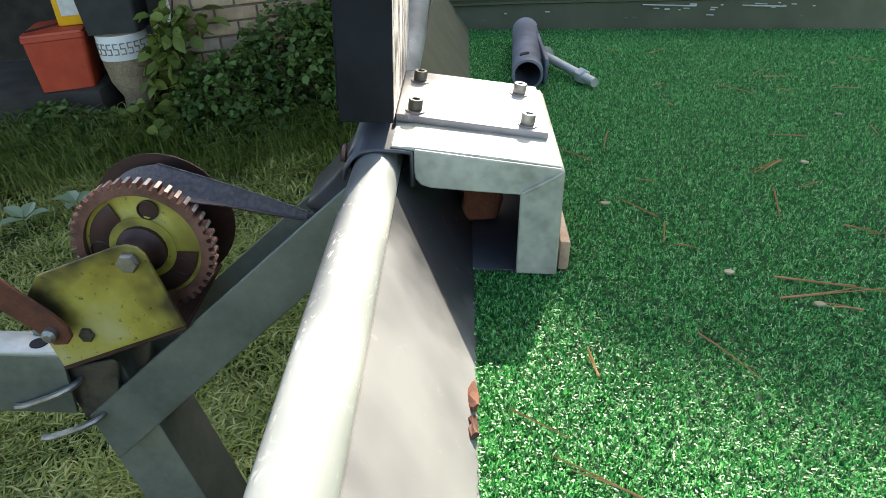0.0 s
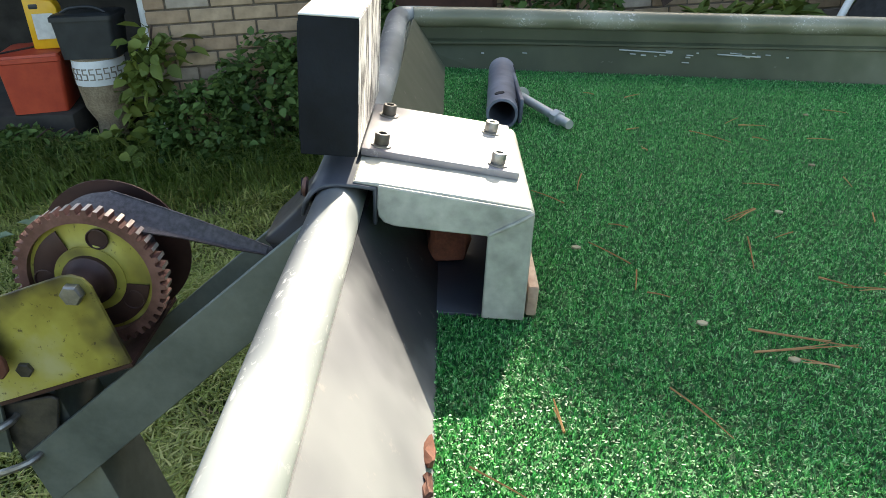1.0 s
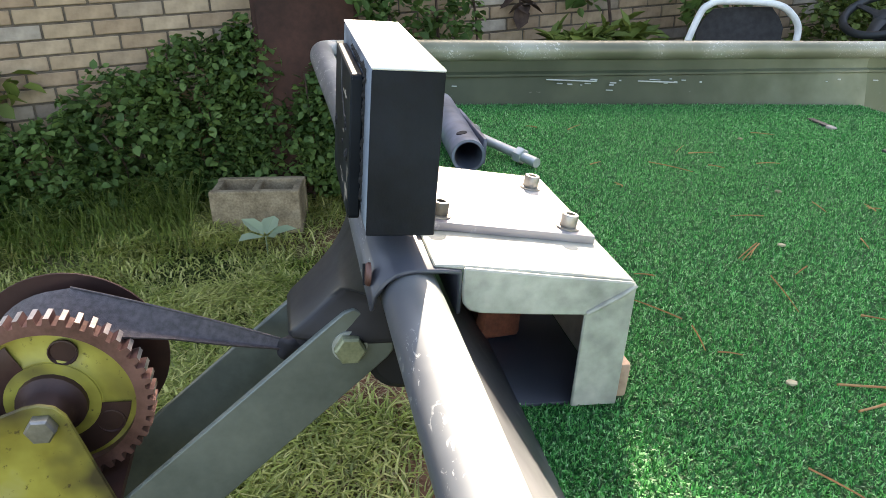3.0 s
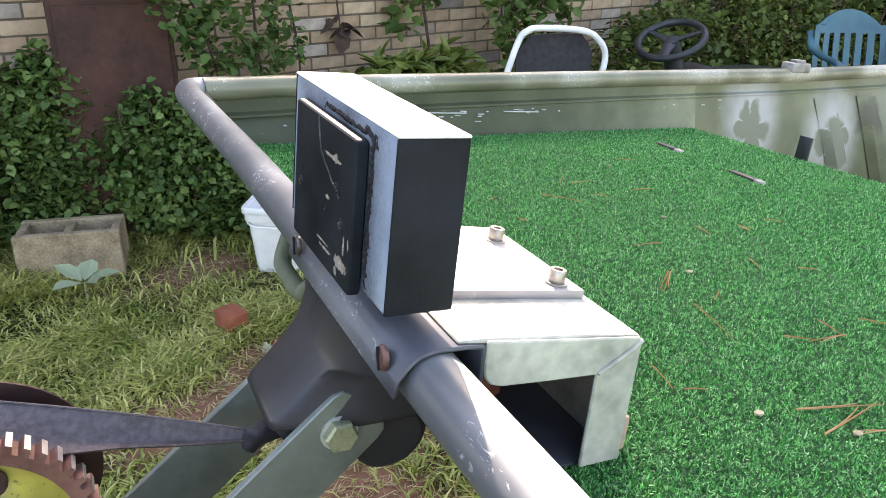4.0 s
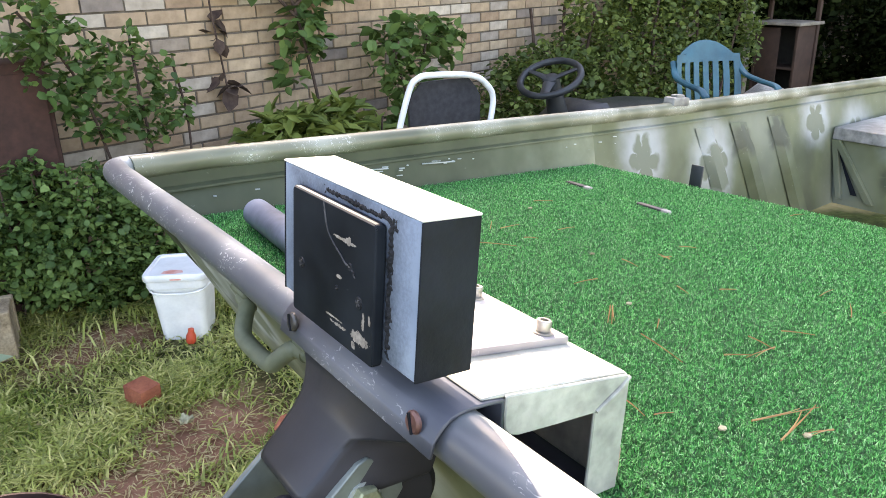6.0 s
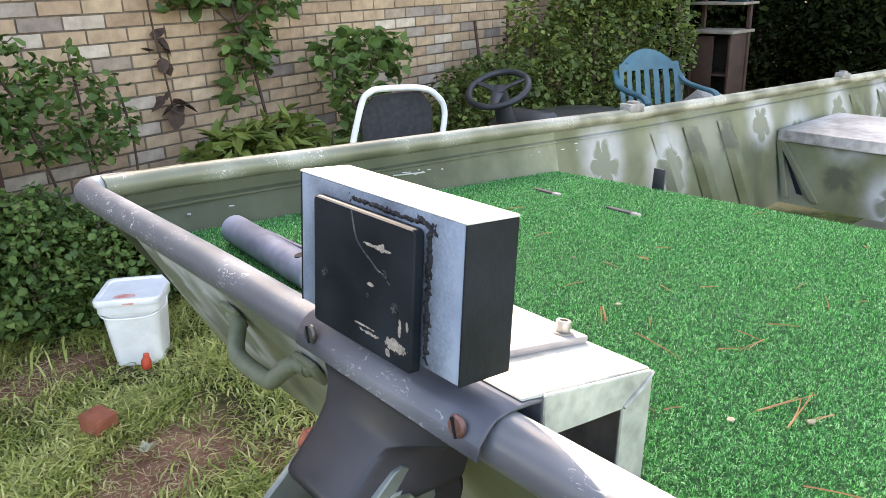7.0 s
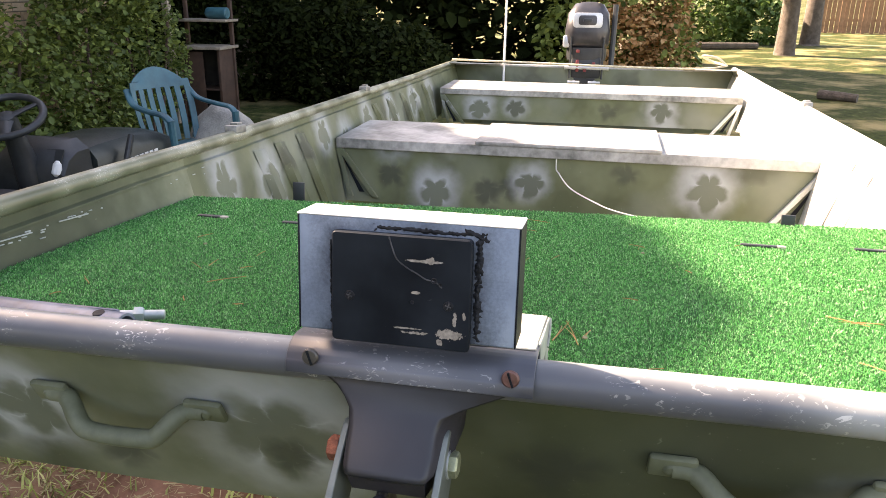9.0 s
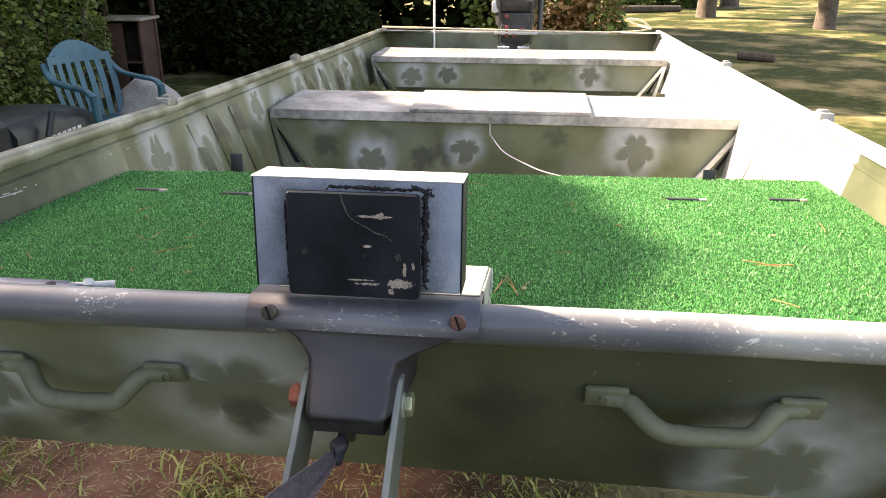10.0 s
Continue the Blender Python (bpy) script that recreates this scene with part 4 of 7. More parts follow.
    # plank on the middle bench
    bm = prism(B(), [(1.938, 1.1040), (2.31, 1.1400), (2.31, 1.1510), (1.938, 1.1155)], "y", 0.232, 0.832, 0.002)
    solo("seat_plank", bm, "bench", "weathered grey plank lying on the boat bench", "plank", at=BOAT)
    return boat


def deck_edge(x):
    return wall_y(x, 1.082) - 0.006


def build_deck():
    deck = thing("bow_deck", "plywood bow deck covered in bright green artificial turf", "boat deck", at=BOAT)
    front = 0.022
    poly = [(front, Y0 - deck_edge(front)), (front, Y0 + deck_edge(front))]
    poly += [(x, Y0 + deck_edge(x)) for x in (0.2, 0.4, 0.6, 0.8)] + [(0.885, Y0 + deck_edge(0.88)), (0.98, 0.49), (1.03, Y0 - deck_edge(1.03))] + [(x, Y0 - deck_edge(x)) for x in (0.8, 0.6, 0.4, 0.2)]
    part("board", prism(B(), poly[::-1], "z", 1.062, 1.074), "turf_base", deck, "turf backing on plywood")
    # turf: short curled blades in tufts
    n = 1130000
    x = front + (1.03 - front) * rng.random(n) ** 1.3
    y = rng.uniform(Y0 - 0.72, Y0 + 0.72, n)
    edge = np.interp(x, RX, RH) - 0.012 - 0.2 * (np.interp(x, RX, RZ) - 1.082) - 0.006
    aft = np.interp(y, [-0.16, 0.49, 1.27], [1.03, 0.98, 0.88])
    keep = (np.abs(y - Y0) < edge) & (x < aft) & ~((x < 0.086) & (y > 0.452) & (y < 0.634))
    x, y = x[keep], y[keep]
    n = len(x)
    ang = rng.uniform(0, 2 * np.pi, n)
    wid = rng.uniform(0.00030, 0.00060, n) * (1 + 0.5 * (x > 0.5))
    hgt = 0.0003 + 0.0036 * rng.random(n) ** 1.8
    lean = rng.uniform(0.0004, 0.0021, n)
    d = np.stack([np.cos(ang), np.sin(ang)], 1)
    s = np.stack([-d[:, 1], d[:, 0]], 1)
    base = np.stack([x, y], 1)
    z0 = 1.0745
    tip = base + d * lean[:, None]
    v = np.zeros((n, 4, 3))
    v[:, 0, :2] = base - s * wid[:, None]
    v[:, 1, :2] = base + s * wid[:, None]
    v[:, 2, :2] = tip + s * wid[:, None] * 0.6 + d * 0.0004
    v[:, 3, :2] = tip - s * wid[:, None] * 0.6 + d * 0.0004
    v[:, :2, 2] = z0
    v[:, 2:, 2] = (z0 + hgt)[:, None]
    # some curl over and lie nearly flat on top
    curl = rng.random(n) < 0.16
    v[curl, :2, 2] = (z0 + hgt[curl] - rng.uniform(0.0, 0.0007, curl.sum()))[:, None]
    f = np.arange(4 * n).reshape(n, 4)
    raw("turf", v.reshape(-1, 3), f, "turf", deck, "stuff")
    # strap slots
    for xa, ya, yb in ((0.700, 1.132, 1.077), (0.696, 0.966, 0.906), (0.785, 0.176, 0.108), (0.812, -0.010, -0.072)):
        bm = B()
        box(bm, (xa - 0.006, yb, 1.075), (xa + 0.006, ya, 1.0795), 0.002)
        slot = part("strap_slot", bm, "dark_plastic", deck, "dark slot in the turf")
        bm = B()
        box(bm, (xa - 0.007, yb - 0.004, 1.0745), (xa + 0.004, yb + 0.010, 1.0800), 0.002)
        part("slot_rim", bm, "chip", slot)
    for xa, ya, h in ((0.925, 1.03, 0.03), (1.0, 0.055, 0.014)):
        bm = B()
        box(bm, (xa, ya - 0.013, 1.05), (xa + 0.004, ya + 0.013, 1.082 + h), 0.0015)
        part("flap", bm, "dark_plastic", deck, "small dark flap standing at the deck's aft edge")


def build_mount():
    mount = thing("motor_mount", "painted aluminium trolling motor mount bolted over the bow rail", "motor mount", at=BOAT)
    # saddle over the rail, running back as the top of the bracket
    prof = [(-0.0655, 1.1415), (-0.0642, 1.150)]
    prof += [(-0.0435 - 0.0205 * math.cos(radians(a)), 1.1465 + 0.0178 * math.sin(radians(a))) for a in range(15, 91, 15)] + [(-0.03, 1.1640), (-0.0195, 1.1628), (-0.0188, 1.1385)]
    inner = [(p[0] + (0.0025 if i < 4 else 0.0012), p[1] - (0.0025 if i > 3 else 0.0012)) for i, p in enumerate(prof)]
    inner[0], inner[1], inner[-2], inner[-1] = (-0.0632, 1.1415), (-0.0618, 1.150), (-0.0218, 1.1606), (-0.0213, 1.1385)
    saddle = part("saddle", prism(B(), prof + inner[::-1], "y", 0.4482, 0.6262, 0.0006, 1), "saddle", mount, "dark sprayed sheet bent over the rail", smooth=50)
    for y, mat, lab in ((0.6070, "darkbolt", "dark slotted screw"), (0.4640, "rustgear", "rusty slotted screw")):
        bm = lathe(B(), [(0.0062, 0), (0.0062, 0.0014), (0.005, 0.0026), (0.001, 0.0028)], (-0.0640, y, 1.1545), (-1, 0, 0.05), 16)
        sc = part("slotted_screw", bm, mat, saddle, lab)
        bm = box(B(), (-0.0677, y - 0.0055, 1.1538), (-0.0664, y + 0.0055, 1.1552), m=Matrix.Translation((0, y, 1.1545)) @ Matrix.Rotation(radians(70), 4, "X") @ Matrix.Translation((0, -y, -1.1545)))
        part("screw_slot", bm, "black", sc)
    # bracket: top, back leg, folded side flanges
    bm = prism(B(), [(-0.034, 1.1656), (-0.020, 1.1652), (0.03, 1.1603), (0.0742, 1.1555), (0.0772, 1.1522), (0.0785, 1.0765), (0.0757, 1.0765), (0.0745, 1.1505), (-0.034, 1.1642)], "y", 0.4500, 0.6080, 0.0008, 1)
    br = part("bracket", bm, "box", mount, "pale painted folded aluminium bracket", smooth=40)
    for y0, y1 in ((0.4478, 0.4503), (0.6077, 0.6102)):
        fl = [(-0.0190, 1.1645), (0.03, 1.1590), (0.0745, 1.1542), (0.0766, 1.1520), (0.0778, 1.0765), (0.0505, 1.0765), (0.0495, 1.1355), (0.02, 1.1368), (-0.008, 1.1385), (-0.0145, 1.1405), (-0.0180, 1.1445), (-0.0190, 1.150)]
        part("side_flange", prism(B(), fl, "y", y0, y1, 0.0008, 1), "box", br)
    part("weld_seam", tube(B(), smooth_line([(0.0505, 0.4476, 1.1365), (0.060, 0.4470, 1.1425), (0.068, 0.4472, 1.147), (0.0762, 0.4480, 1.1525)], 4), 0.0014, 8), "box", br)
    bm = B()
    box(bm, (0.0795, 0.454, 1.0765), (0.0868, 0.60, 1.099), 0.002)
    part("wood_shim", bm, "foot_wood", br, "reddish wood strip behind the bracket foot")
    # dark sheet added to give the shaded hollow under the bracket
    part("inner_floor", box(B(), (0.006, 0.452, 1.0745), (0.0755, 0.606, 1.0775), 0.001), "saddle", br, "dark grey sheet added under the bracket for its shaded hollow")
    bm = box(B(), (0.012, 0.520, 1.079), (0.044, 0.556, 1.106), 0.007, 3)
    for v in bm.verts:
        v.co += 0.006 * Vector((noise.noise(v.co * 90), noise.noise(v.co * 90 + Vector((5, 0, 0))), noise.noise(v.co * 90 + Vector((0, 7, 0)))))
    part("rusty_lump", bm, "redrust", br, "flaking rusty fixing under the bracket")

    # bolted top plate
    def on_plate(x):
        return 1.1722 - 0.1045 * (x + 0.034)
    bm = prism(B(), [(-0.034, on_plate(-0.034)), (-0.034, on_plate(-0.034) - 0.0055), (0.0700, on_plate(0.07) - 0.0055), (0.0700, on_plate(0.07))], "y", 0.4935, 0.598, 0.0011)
    pl = part("top_plate", bm, "alu", mount, "flat aluminium plate with sprayed smudges")
    for x, y in ((-0.0215, 0.5715), (-0.0215, 0.5035), (0.0545, 0.5715), (0.0560, 0.5035)):
        part("washer", lathe(B(), [(0.007, 0), (0.007, 0.001), (0.004, 0.0012)], (x, y, on_plate(x) + 0.0001), (0.104, 0, 1), 16), "bolt", pl)
        bm = lathe(B(), [(0.0048, 0), (0.005, 0.0005), (0.005, 0.0068), (0.0046, 0.0075), (0.0028, 0.0075), (0.0028, 0.0035), (0.0005, 0.0035)], (x, y, on_plate(x) + 0.0011), (0.104, 0, 1), 18)
        part("socket_bolt", bm, "darkbolt" if x < 0 else "bolt", pl)
    # wooden block with its black plate and caulk
    bm = B()
    box(bm, (-0.067, 0.4625, 1.1768), (-0.0335, 0.6130, 1.2585), 0.0016, 2)
    bmesh.ops.subdivide_edges(bm, edges=bm.edges[:], cuts=2, use_grid_fill=True)
    block = part("block", bm, "block", mount, "blue-grey sprayed wooden block with a white top and black end")
    part("block_top", box(B(), (-0.0672, 0.4614, 1.2581), (-0.0326, 0.6141, 1.2594), 0.0005, 1), "blocktop", block, "white painted top")
    part("block_back", box(B(), (-0.0337, 0.4635, 1.1780), (-0.0327, 0.6120, 1.2575), 0.0004, 1), "block_back", block, "brush-streaked white back")
    for y0, y1 in ((0.4616, 0.4627), (0.6128, 0.6139)):
        part("block_end", box(B(), (-0.0671, y0, 1.1766), (-0.0328, y1, 1.2580), 0.0006, 1), "black", block, "black painted end grain")
    poly = rounded(0.0955, 0.0765, 0.0028, 4, 0.5395, 1.2115)
    plate = part("face_plate", prism(B(), poly, "x", -0.0735, -0.0672, 0.0008, 1), "plastic", block, "scratched black face plate")
    for y, z in ((0.5745, 1.206), (0.5065, 1.2045)):
        part("plugged_screw", lathe(B(), [(0.0036, 0), (0.0033, 0.0006), (0.0016, 0.0008), (0.0008, 0.0002)], (-0.0735, y, z), (-1, 0, 0), 9), "caulk", plate)
    crack = smooth_line([(-0.0736, 0.5475, 1.249), (-0.0736, 0.5455, 1.2425), (-0.0736, 0.542, 1.234), (-0.0736, 0.535, 1.2285), (-0.0736, 0.528, 1.225), (-0.0736, 0.522, 1.2215), (-0.0736, 0.516, 1.2205), (-0.0736, 0.511, 1.2165)], 4)
    part("crack", tube(B(), crack, [0.0002 + 0.0005 * abs(math.sin(1.7 * k)) for k in range(len(crack))], 5), "scar", plate, "grey ragged crack")
    for y, z, r in ((0.5165, 1.221, 0.0022), (0.5125, 1.2185, 0.0014), (0.531, 1.205, 0.0014)):
        part("crater", lathe(B(), [(r, 0), (r * 0.8, 0.0007), (r * 0.4, 0.0003)], (-0.0735, y, z), (-1, 0, 0), 9), "caulk", plate)
    for y, z in ((0.5745, 1.206), (0.5065, 1.2045)):
        bm = B()
        for a in (20, 110):
            q = Matrix.Translation((-0.0744, y, z)) @ Matrix.Rotation(radians(a), 4, "X")
            box(bm, (-0.0003, -0.0022, -0.0004), (0.0003, 0.0022, 0.0004), m=q)
        part("cross_slot", bm, "scar", plate)
    # crusty caulk smeared along the edges of the face plate
    def caulk(ya, za, yb, zb, wide, seed, label=""):
        along = Vector((0, yb - ya, zb - za))
        L = along.length
        along.normalize()
        side = Vector((0, -along.z, along.y))
        nu, nv = int(L / 0.0007), max(6, int(2 * wide / 0.0007))
        off = Vector((seed * 3.1, 0, 0))
        grid = []
        for i in range(nu + 1):
            row = []
            for j in range(nv + 1):
                v = -1 + 2 * j / nv
                p = Vector((-0.0668, ya, za)) + along * (L * i / nu) + side * (wide * v)
                end = min(1.0, 8 * i / nu, 8 * (nu - i) / nu)
                h = (0.55 - abs(v) + 0.28 * noise.noise(p * 130 + off)) * end + 0.55 * noise.noise(p * 480 + off)
                row.append((p, h))
            grid.append(row)
        bm = B()
        vs = [[bm.verts.new((p.x - 0.0023 * max(-0.2, min(h, 0.8)), p.y, p.z)) for p, h in row] for row in grid]
        for i in range(nu):
            for j in range(nv):
                if max(grid[i + a][j + c][1] for a in (0, 1) for c in (0, 1)) > 0:
                    bm.faces.new((vs[i][j], vs[i + 1][j], vs[i + 1][j + 1], vs[i][j + 1]))
        loose = [v for v in bm.verts if not v.link_faces]
        bmesh.ops.delete(bm, geom=loose, context="VERTS")
        bmesh.ops.recalc_face_normals(bm, faces=bm.faces[:])
        part("caulk_bead", bm, "caulk", block, label, smooth=70)

    caulk(0.560, 1.2528, 0.484, 1.2522, 0.0026, 1, "crusty black caulk")
    caulk(0.499, 1.2555, 0.482, 1.2480, 0.0024, 2)
    caulk(0.4880, 1.254, 0.4885, 1.168 + 0.010, 0.0048, 3, "crusty black caulk")
    caulk(0.5895, 1.244, 0.5892, 1.180, 0.0022, 4)
    return mount


def build_winch():
    stand = thing("winch_stand", "grey steel trailer winch stand with a black rubber bow stop", "boat trailer", at=BOAT @ Matrix.Translation((0, 0.016, -0.004)))
    poly = [(-0.307, 0.888), (-0.073, 1.114), (-0.067, 1.1165), (-0.062, 1.1135), (-0.0435, 1.0935), (-0.0425, 1.0885), (-0.046, 1.083), (-0.290, 0.838)]
    for y in (0.4875, 0.5590):
        bar = part("flat_bar", prism(B(), poly, "y", y, y + 0.005, 0.0007, 1), "steel", stand, "flat galvanised steel bar")
    bm = hexhead(B(), (-0.0690, 0.4868, 1.092), (0, -1, 0), 0.0095, 0.0065)
    hb = part("hex_bolt", bm, "zincbolt", stand, "large galvanised hex bolt head")
    part("washer", lathe(B(), [(0.0105, 0), (0.0105, 0.0012)], (-0.0690, 0.4876, 1.092), (0, -1, 0), 20), "galv", hb)
    part("hex_nut", hexhead(B(), (-0.078, 0.5640, 1.098), (0, 1, 0), 0.009, 0.008), "redrust", stand, "rusty bolt end with a nut")
    # rubber bow stop
    rings = []
    for z, xf, yn0, yn1, xb, yb0, yb1 in ((1.1480, -0.0620, 0.447, 0.585, -0.026, 0.450, 0.584), (1.1440, -0.0640, 0.449, 0.581, -0.026, 0.450, 0.584), (1.1400, -0.0665, 0.459, 0.573, -0.026, 0.452, 0.580), (1.1340, -0.0705, 0.475, 0.566, -0.022, 0.462, 0.574),
                                             (1.1275, -0.0755, 0.4895, 0.5605, -0.020, 0.476, 0.568), (1.1190, -0.0825, 0.4935, 0.5580, -0.020, 0.4835, 0.563), (1.1070, -0.0935, 0.4935, 0.5565, -0.022, 0.4845, 0.5625), (1.0985, -0.1020, 0.4940, 0.5555, -0.024, 0.4850, 0.5615), (1.0950, -0.1045, 0.4950, 0.5545, -0.025, 0.4860, 0.5605), (1.0925, -0.1035, 0.4965, 0.5530, -0.026, 0.4880, 0.5590)):
        xm = xf + 0.021
        rings.append([(xf, yn0 + 0.006, z), (xf, yn1 - 0.006, z), (xf + 0.0018, yn1 - 0.0018, z), (xf + 0.006, yn1, z), (xm, yb1 * 0.5 + yn1 * 0.5, z), (max(xm + 0.014, -0.066), yb1, z), (xb, yb1, z), (xb, yb0, z), (max(xm + 0.014, -0.066), yb0, z), (xm, yb0 * 0.5 + yn0 * 0.5, z), (xf + 0.006, yn0, z), (xf + 0.0018, yn0 + 0.0018, z)])
    bm = loft(B(), rings)
    # split by facing: front in rubber_dull, sides in plain rubber standing in for shade
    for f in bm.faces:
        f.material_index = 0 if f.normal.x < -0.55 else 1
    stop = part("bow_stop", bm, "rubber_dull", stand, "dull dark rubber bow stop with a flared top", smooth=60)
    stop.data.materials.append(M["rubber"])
    core = [[(xf, y0, z), (xf, y1, z), (xb, y1, z), (xb, y0, z)] for z, xf, xb, y0, y1 in ((1.0930, -0.101, -0.03, 0.4975, 0.5520), (1.076, -0.090, -0.02, 0.499, 0.551), (1.066, -0.062, -0.015, 0.501, 0.550))]
    part("stop_core", loft(B(), core), "rubber", stop, "black underside of the bow stop")
    part("roller", lathe(B(), [(0.018, -0.010), (0.023, -0.006), (0.023, 0.017), (0.018, 0.022)], (-0.034, 0.505, 1.076), (0, 1, 0), 26), "rubber", stop, "dark worn roller end")

    # post and its clamp
    bm = B()
    ux, uz = 0.30, -0.95
    px, pz = -0.300, 0.955
    for y0, y1 in ((0.505, 0.575),):
        a = [(px - 0.05, pz + 0.01), (px + 0.012, pz + 0.01), (px + 0.012 + 0.30, pz - 0.9), (px - 0.05 + 0.30, pz - 0.9)]
        prism(bm, a, "y", y0, y1, 0.004)
    part("post", bm, "steel", stand, "square steel winch post")
    part("clamp_plate", box(B(), (-0.42, 0.4835, 0.895), (-0.314, 0.488, 0.9553), 0.001), "steel", stand, "flat grey clamp plate")
    part("dark_bracket", prism(B(), [(-0.328, 0.934), (-0.278, 0.948), (-0.272, 0.945), (-0.278, 0.912), (-0.311, 0.877)], "y", 0.492, 0.496, 0.001, 1), "darkbolt", stand, "dark grimy steel bracket under the winch")
    part("cap_plate", box(B(), (-0.42, 0.482, 0.9555), (-0.3135, 0.512, 0.961), 0.002), "galv", stand, "galvanised plate with a slotted hole")
    part("bolt_hole", lathe(B(), [(0.0075, 0), (0.0072, 0.0008)], (-0.337, 0.4945, 0.961), (0, 0, 1), 14), "black", stand)
    for z, x in ((0.903, -0.364), (0.868, -0.349)):
        pts = [(x, 0.481, z), (x + 0.012, 0.480, z + 0.003), (x + 0.051, 0.480, z + 0.022), (x + 0.056, 0.505, z + 0.024), (x + 0.056, 0.58, z + 0.024)]
        part("u_bolt", tube(B(), smooth_line(pts, 4), 0.0032, 8), "bolt", stand)
    # trailer tongue below
    bm = B()
    box(bm, (-1.6, 0.50, 0.40), (0.4, 0.58, 0.47), 0.006)
    part("tongue", bm, "steel", stand, "steel trailer tongue")
    # winch on the post
    winch = thing("boat_winch", "hand-cranked boat winch with yellow side plates and a rusty toothed gear", "winch", at=BOAT @ Matrix.Translation((0, 0.030, 0)))
    AX, AZ = -0.2425, 1.0400
    sp = [(-0.3155, 1.0310), (-0.2480, 1.0595), (-0.2400, 1.0610), (-0.2320, 1.0590), (-0.2265, 1.0530), (-0.2050, 0.9880), (-0.3130, 0.9430), (-0.3320, 1.0045)]
    for y in (0.468, 0.566):
        part("side_plate", prism(B(), sp, "y", y, y + 0.003, 0.0006, 1), "yellow", winch, "yellow chromated side plate")
    part("base_plate", prism(B(), [(-0.2050, 0.9880), (-0.3130, 0.9430), (-0.3120, 0.9400), (-0.2040, 0.9850)], "y", 0.468, 0.569), "drum", winch)
    part("axle_bolt", hexhead(B(), (-0.2390, 0.468, 1.0475), (0, -1, 0), 0.0085, 0.007), "bolt", winch)
    part("pivot_bolt", hexhead(B(), (-0.2860, 0.468, 0.9775), (0, -1, 0), 0.0065, 0.004), "darkbolt", winch)
    part("pivot_hole", lathe(B(), [(0.0035, 0), (0.0035, 0.0006)], (-0.3060, 0.468, 0.9735), (0, -1, 0), 10), "black", winch)
    # gear: toothed rim and pierced web
    R, T = 0.0580, 44
    bm = B()
    outer = []
    for i in range(T):
        for k, r in ((0.0, R - 0.0045), (0.28, R - 0.0045), (0.42, R), (0.78, R), (0.92, R - 0.0045)):
            a = 2 * math.pi * (i + k) / T
            outer.append((r * math.cos(a), r * math.sin(a)))
    rin = R - 0.011
    vo = [[bm.verts.new((AX + p[0], y, AZ + p[1])) for p in outer] for y in (0.500, 0.512)]
    vi = [[bm.verts.new((AX + rin * math.cos(2 * math.pi * i / len(outer)), y, AZ + rin * math.sin(2 * math.pi * i / len(outer)))) for i in range(len(outer))] for y in (0.500, 0.512)]
    n = len(outer)
    for i in range(n):
        j = (i + 1) % n
        bm.faces.new((vo[0][i], vo[0][j], vo[1][j], vo[1][i]))
        bm.faces.new((vi[0][i], vi[1][i], vi[1][j], vi[0][j]))
        bm.faces.new((vo[0][i], vi[0][i], vi[0][j], vo[0][j]))
        bm.faces.new((vo[1][i], vo[1][j], vi[1][j], vi[1][i]))
    bmesh.ops.recalc_face_normals(bm, faces=bm.faces[:])
    # worn tooth tips take a pale steel that paints in their sunlit white
    for f in bm.faces:
        if all(math.hypot(v.co.x - AX, v.co.z - AZ) > R - 0.0005 for v in f.verts):
            f.material_index = 1
    gear = part("gear", bm, "rustgear", winch, "rusty gear rim with worn teeth, tips pale as if sunlit")
    gear.data.materials.append(M["tooth"])
    web = part("gear_web", lathe(B(), [(rin + 0.001, 0.0), (rin + 0.001, 0.004), (rin - 0.008, 0.005), (0.03, 0.0062), (0.028, 0.008), (0.02, 0.0085)], (AX, 0.510, AZ), (0, -1, 0), 40), "yellow", gear, "yellow chromated gear web")
    # rusted hollows between the spokes of the web
    for a0, a1 in ((120, 245), (-75, -5)):
        ring = [[(AX + r * math.cos(radians(a)), y, AZ + r * math.sin(radians(a))) for r, y in ((0.0255, 0.5022), (0.0275, 0.5012), (0.0420, 0.5026), (0.0435, 0.5034))] for a in np.linspace(a0, a1, 16)]
        part("web_hollow", sheet(B(), ring, (0, 0.001, 0)), "drum", gear, "rusty brown hollow in the web")
    part("hub_ring", lathe(B(), [(0.0275, 0), (0.027, 0.0015), (0.0215, 0.0018)], (AX, 0.5025, AZ), (0, -1, 0), 36), "yellow", gear)
    for a in (75, -28, 185, -120):
        c = (AX + 0.0350 * math.cos(radians(a)), 0.5030, AZ + 0.0350 * math.sin(radians(a)))
        part("web_hole", lathe(B(), [(0.0085, 0), (0.0085, 0.0016), (0.0078, 0.0018), (0.007, 0.0002)], c, (0, -1, 0), 18), "drum", gear)
    part("hub", lathe(B(), [(0.0205, 0), (0.0200, 0.005), (0.0165, 0.007), (0.014, 0.012), (0.0125, 0.03)], (AX, 0.502, AZ), (0, -1, 0), 22), "drum", gear)
    for y, r in ((0.5165, 0.044), (0.553, 0.0605)):
        part("drum_flange", lathe(B(), [(r, 0), (r, 0.0016), (r - 0.002, 0.002), (0.02, 0.002)], (AX, y, AZ), (0, 1, 0), 44), "drum", winch, "dark worn drum flange")
    part("drum", lathe(B(), [(0.034, 0), (0.034, 0.036)], (AX, 0.517, AZ), (0, 1, 0), 32), "strap", winch, "wound dark webbing")
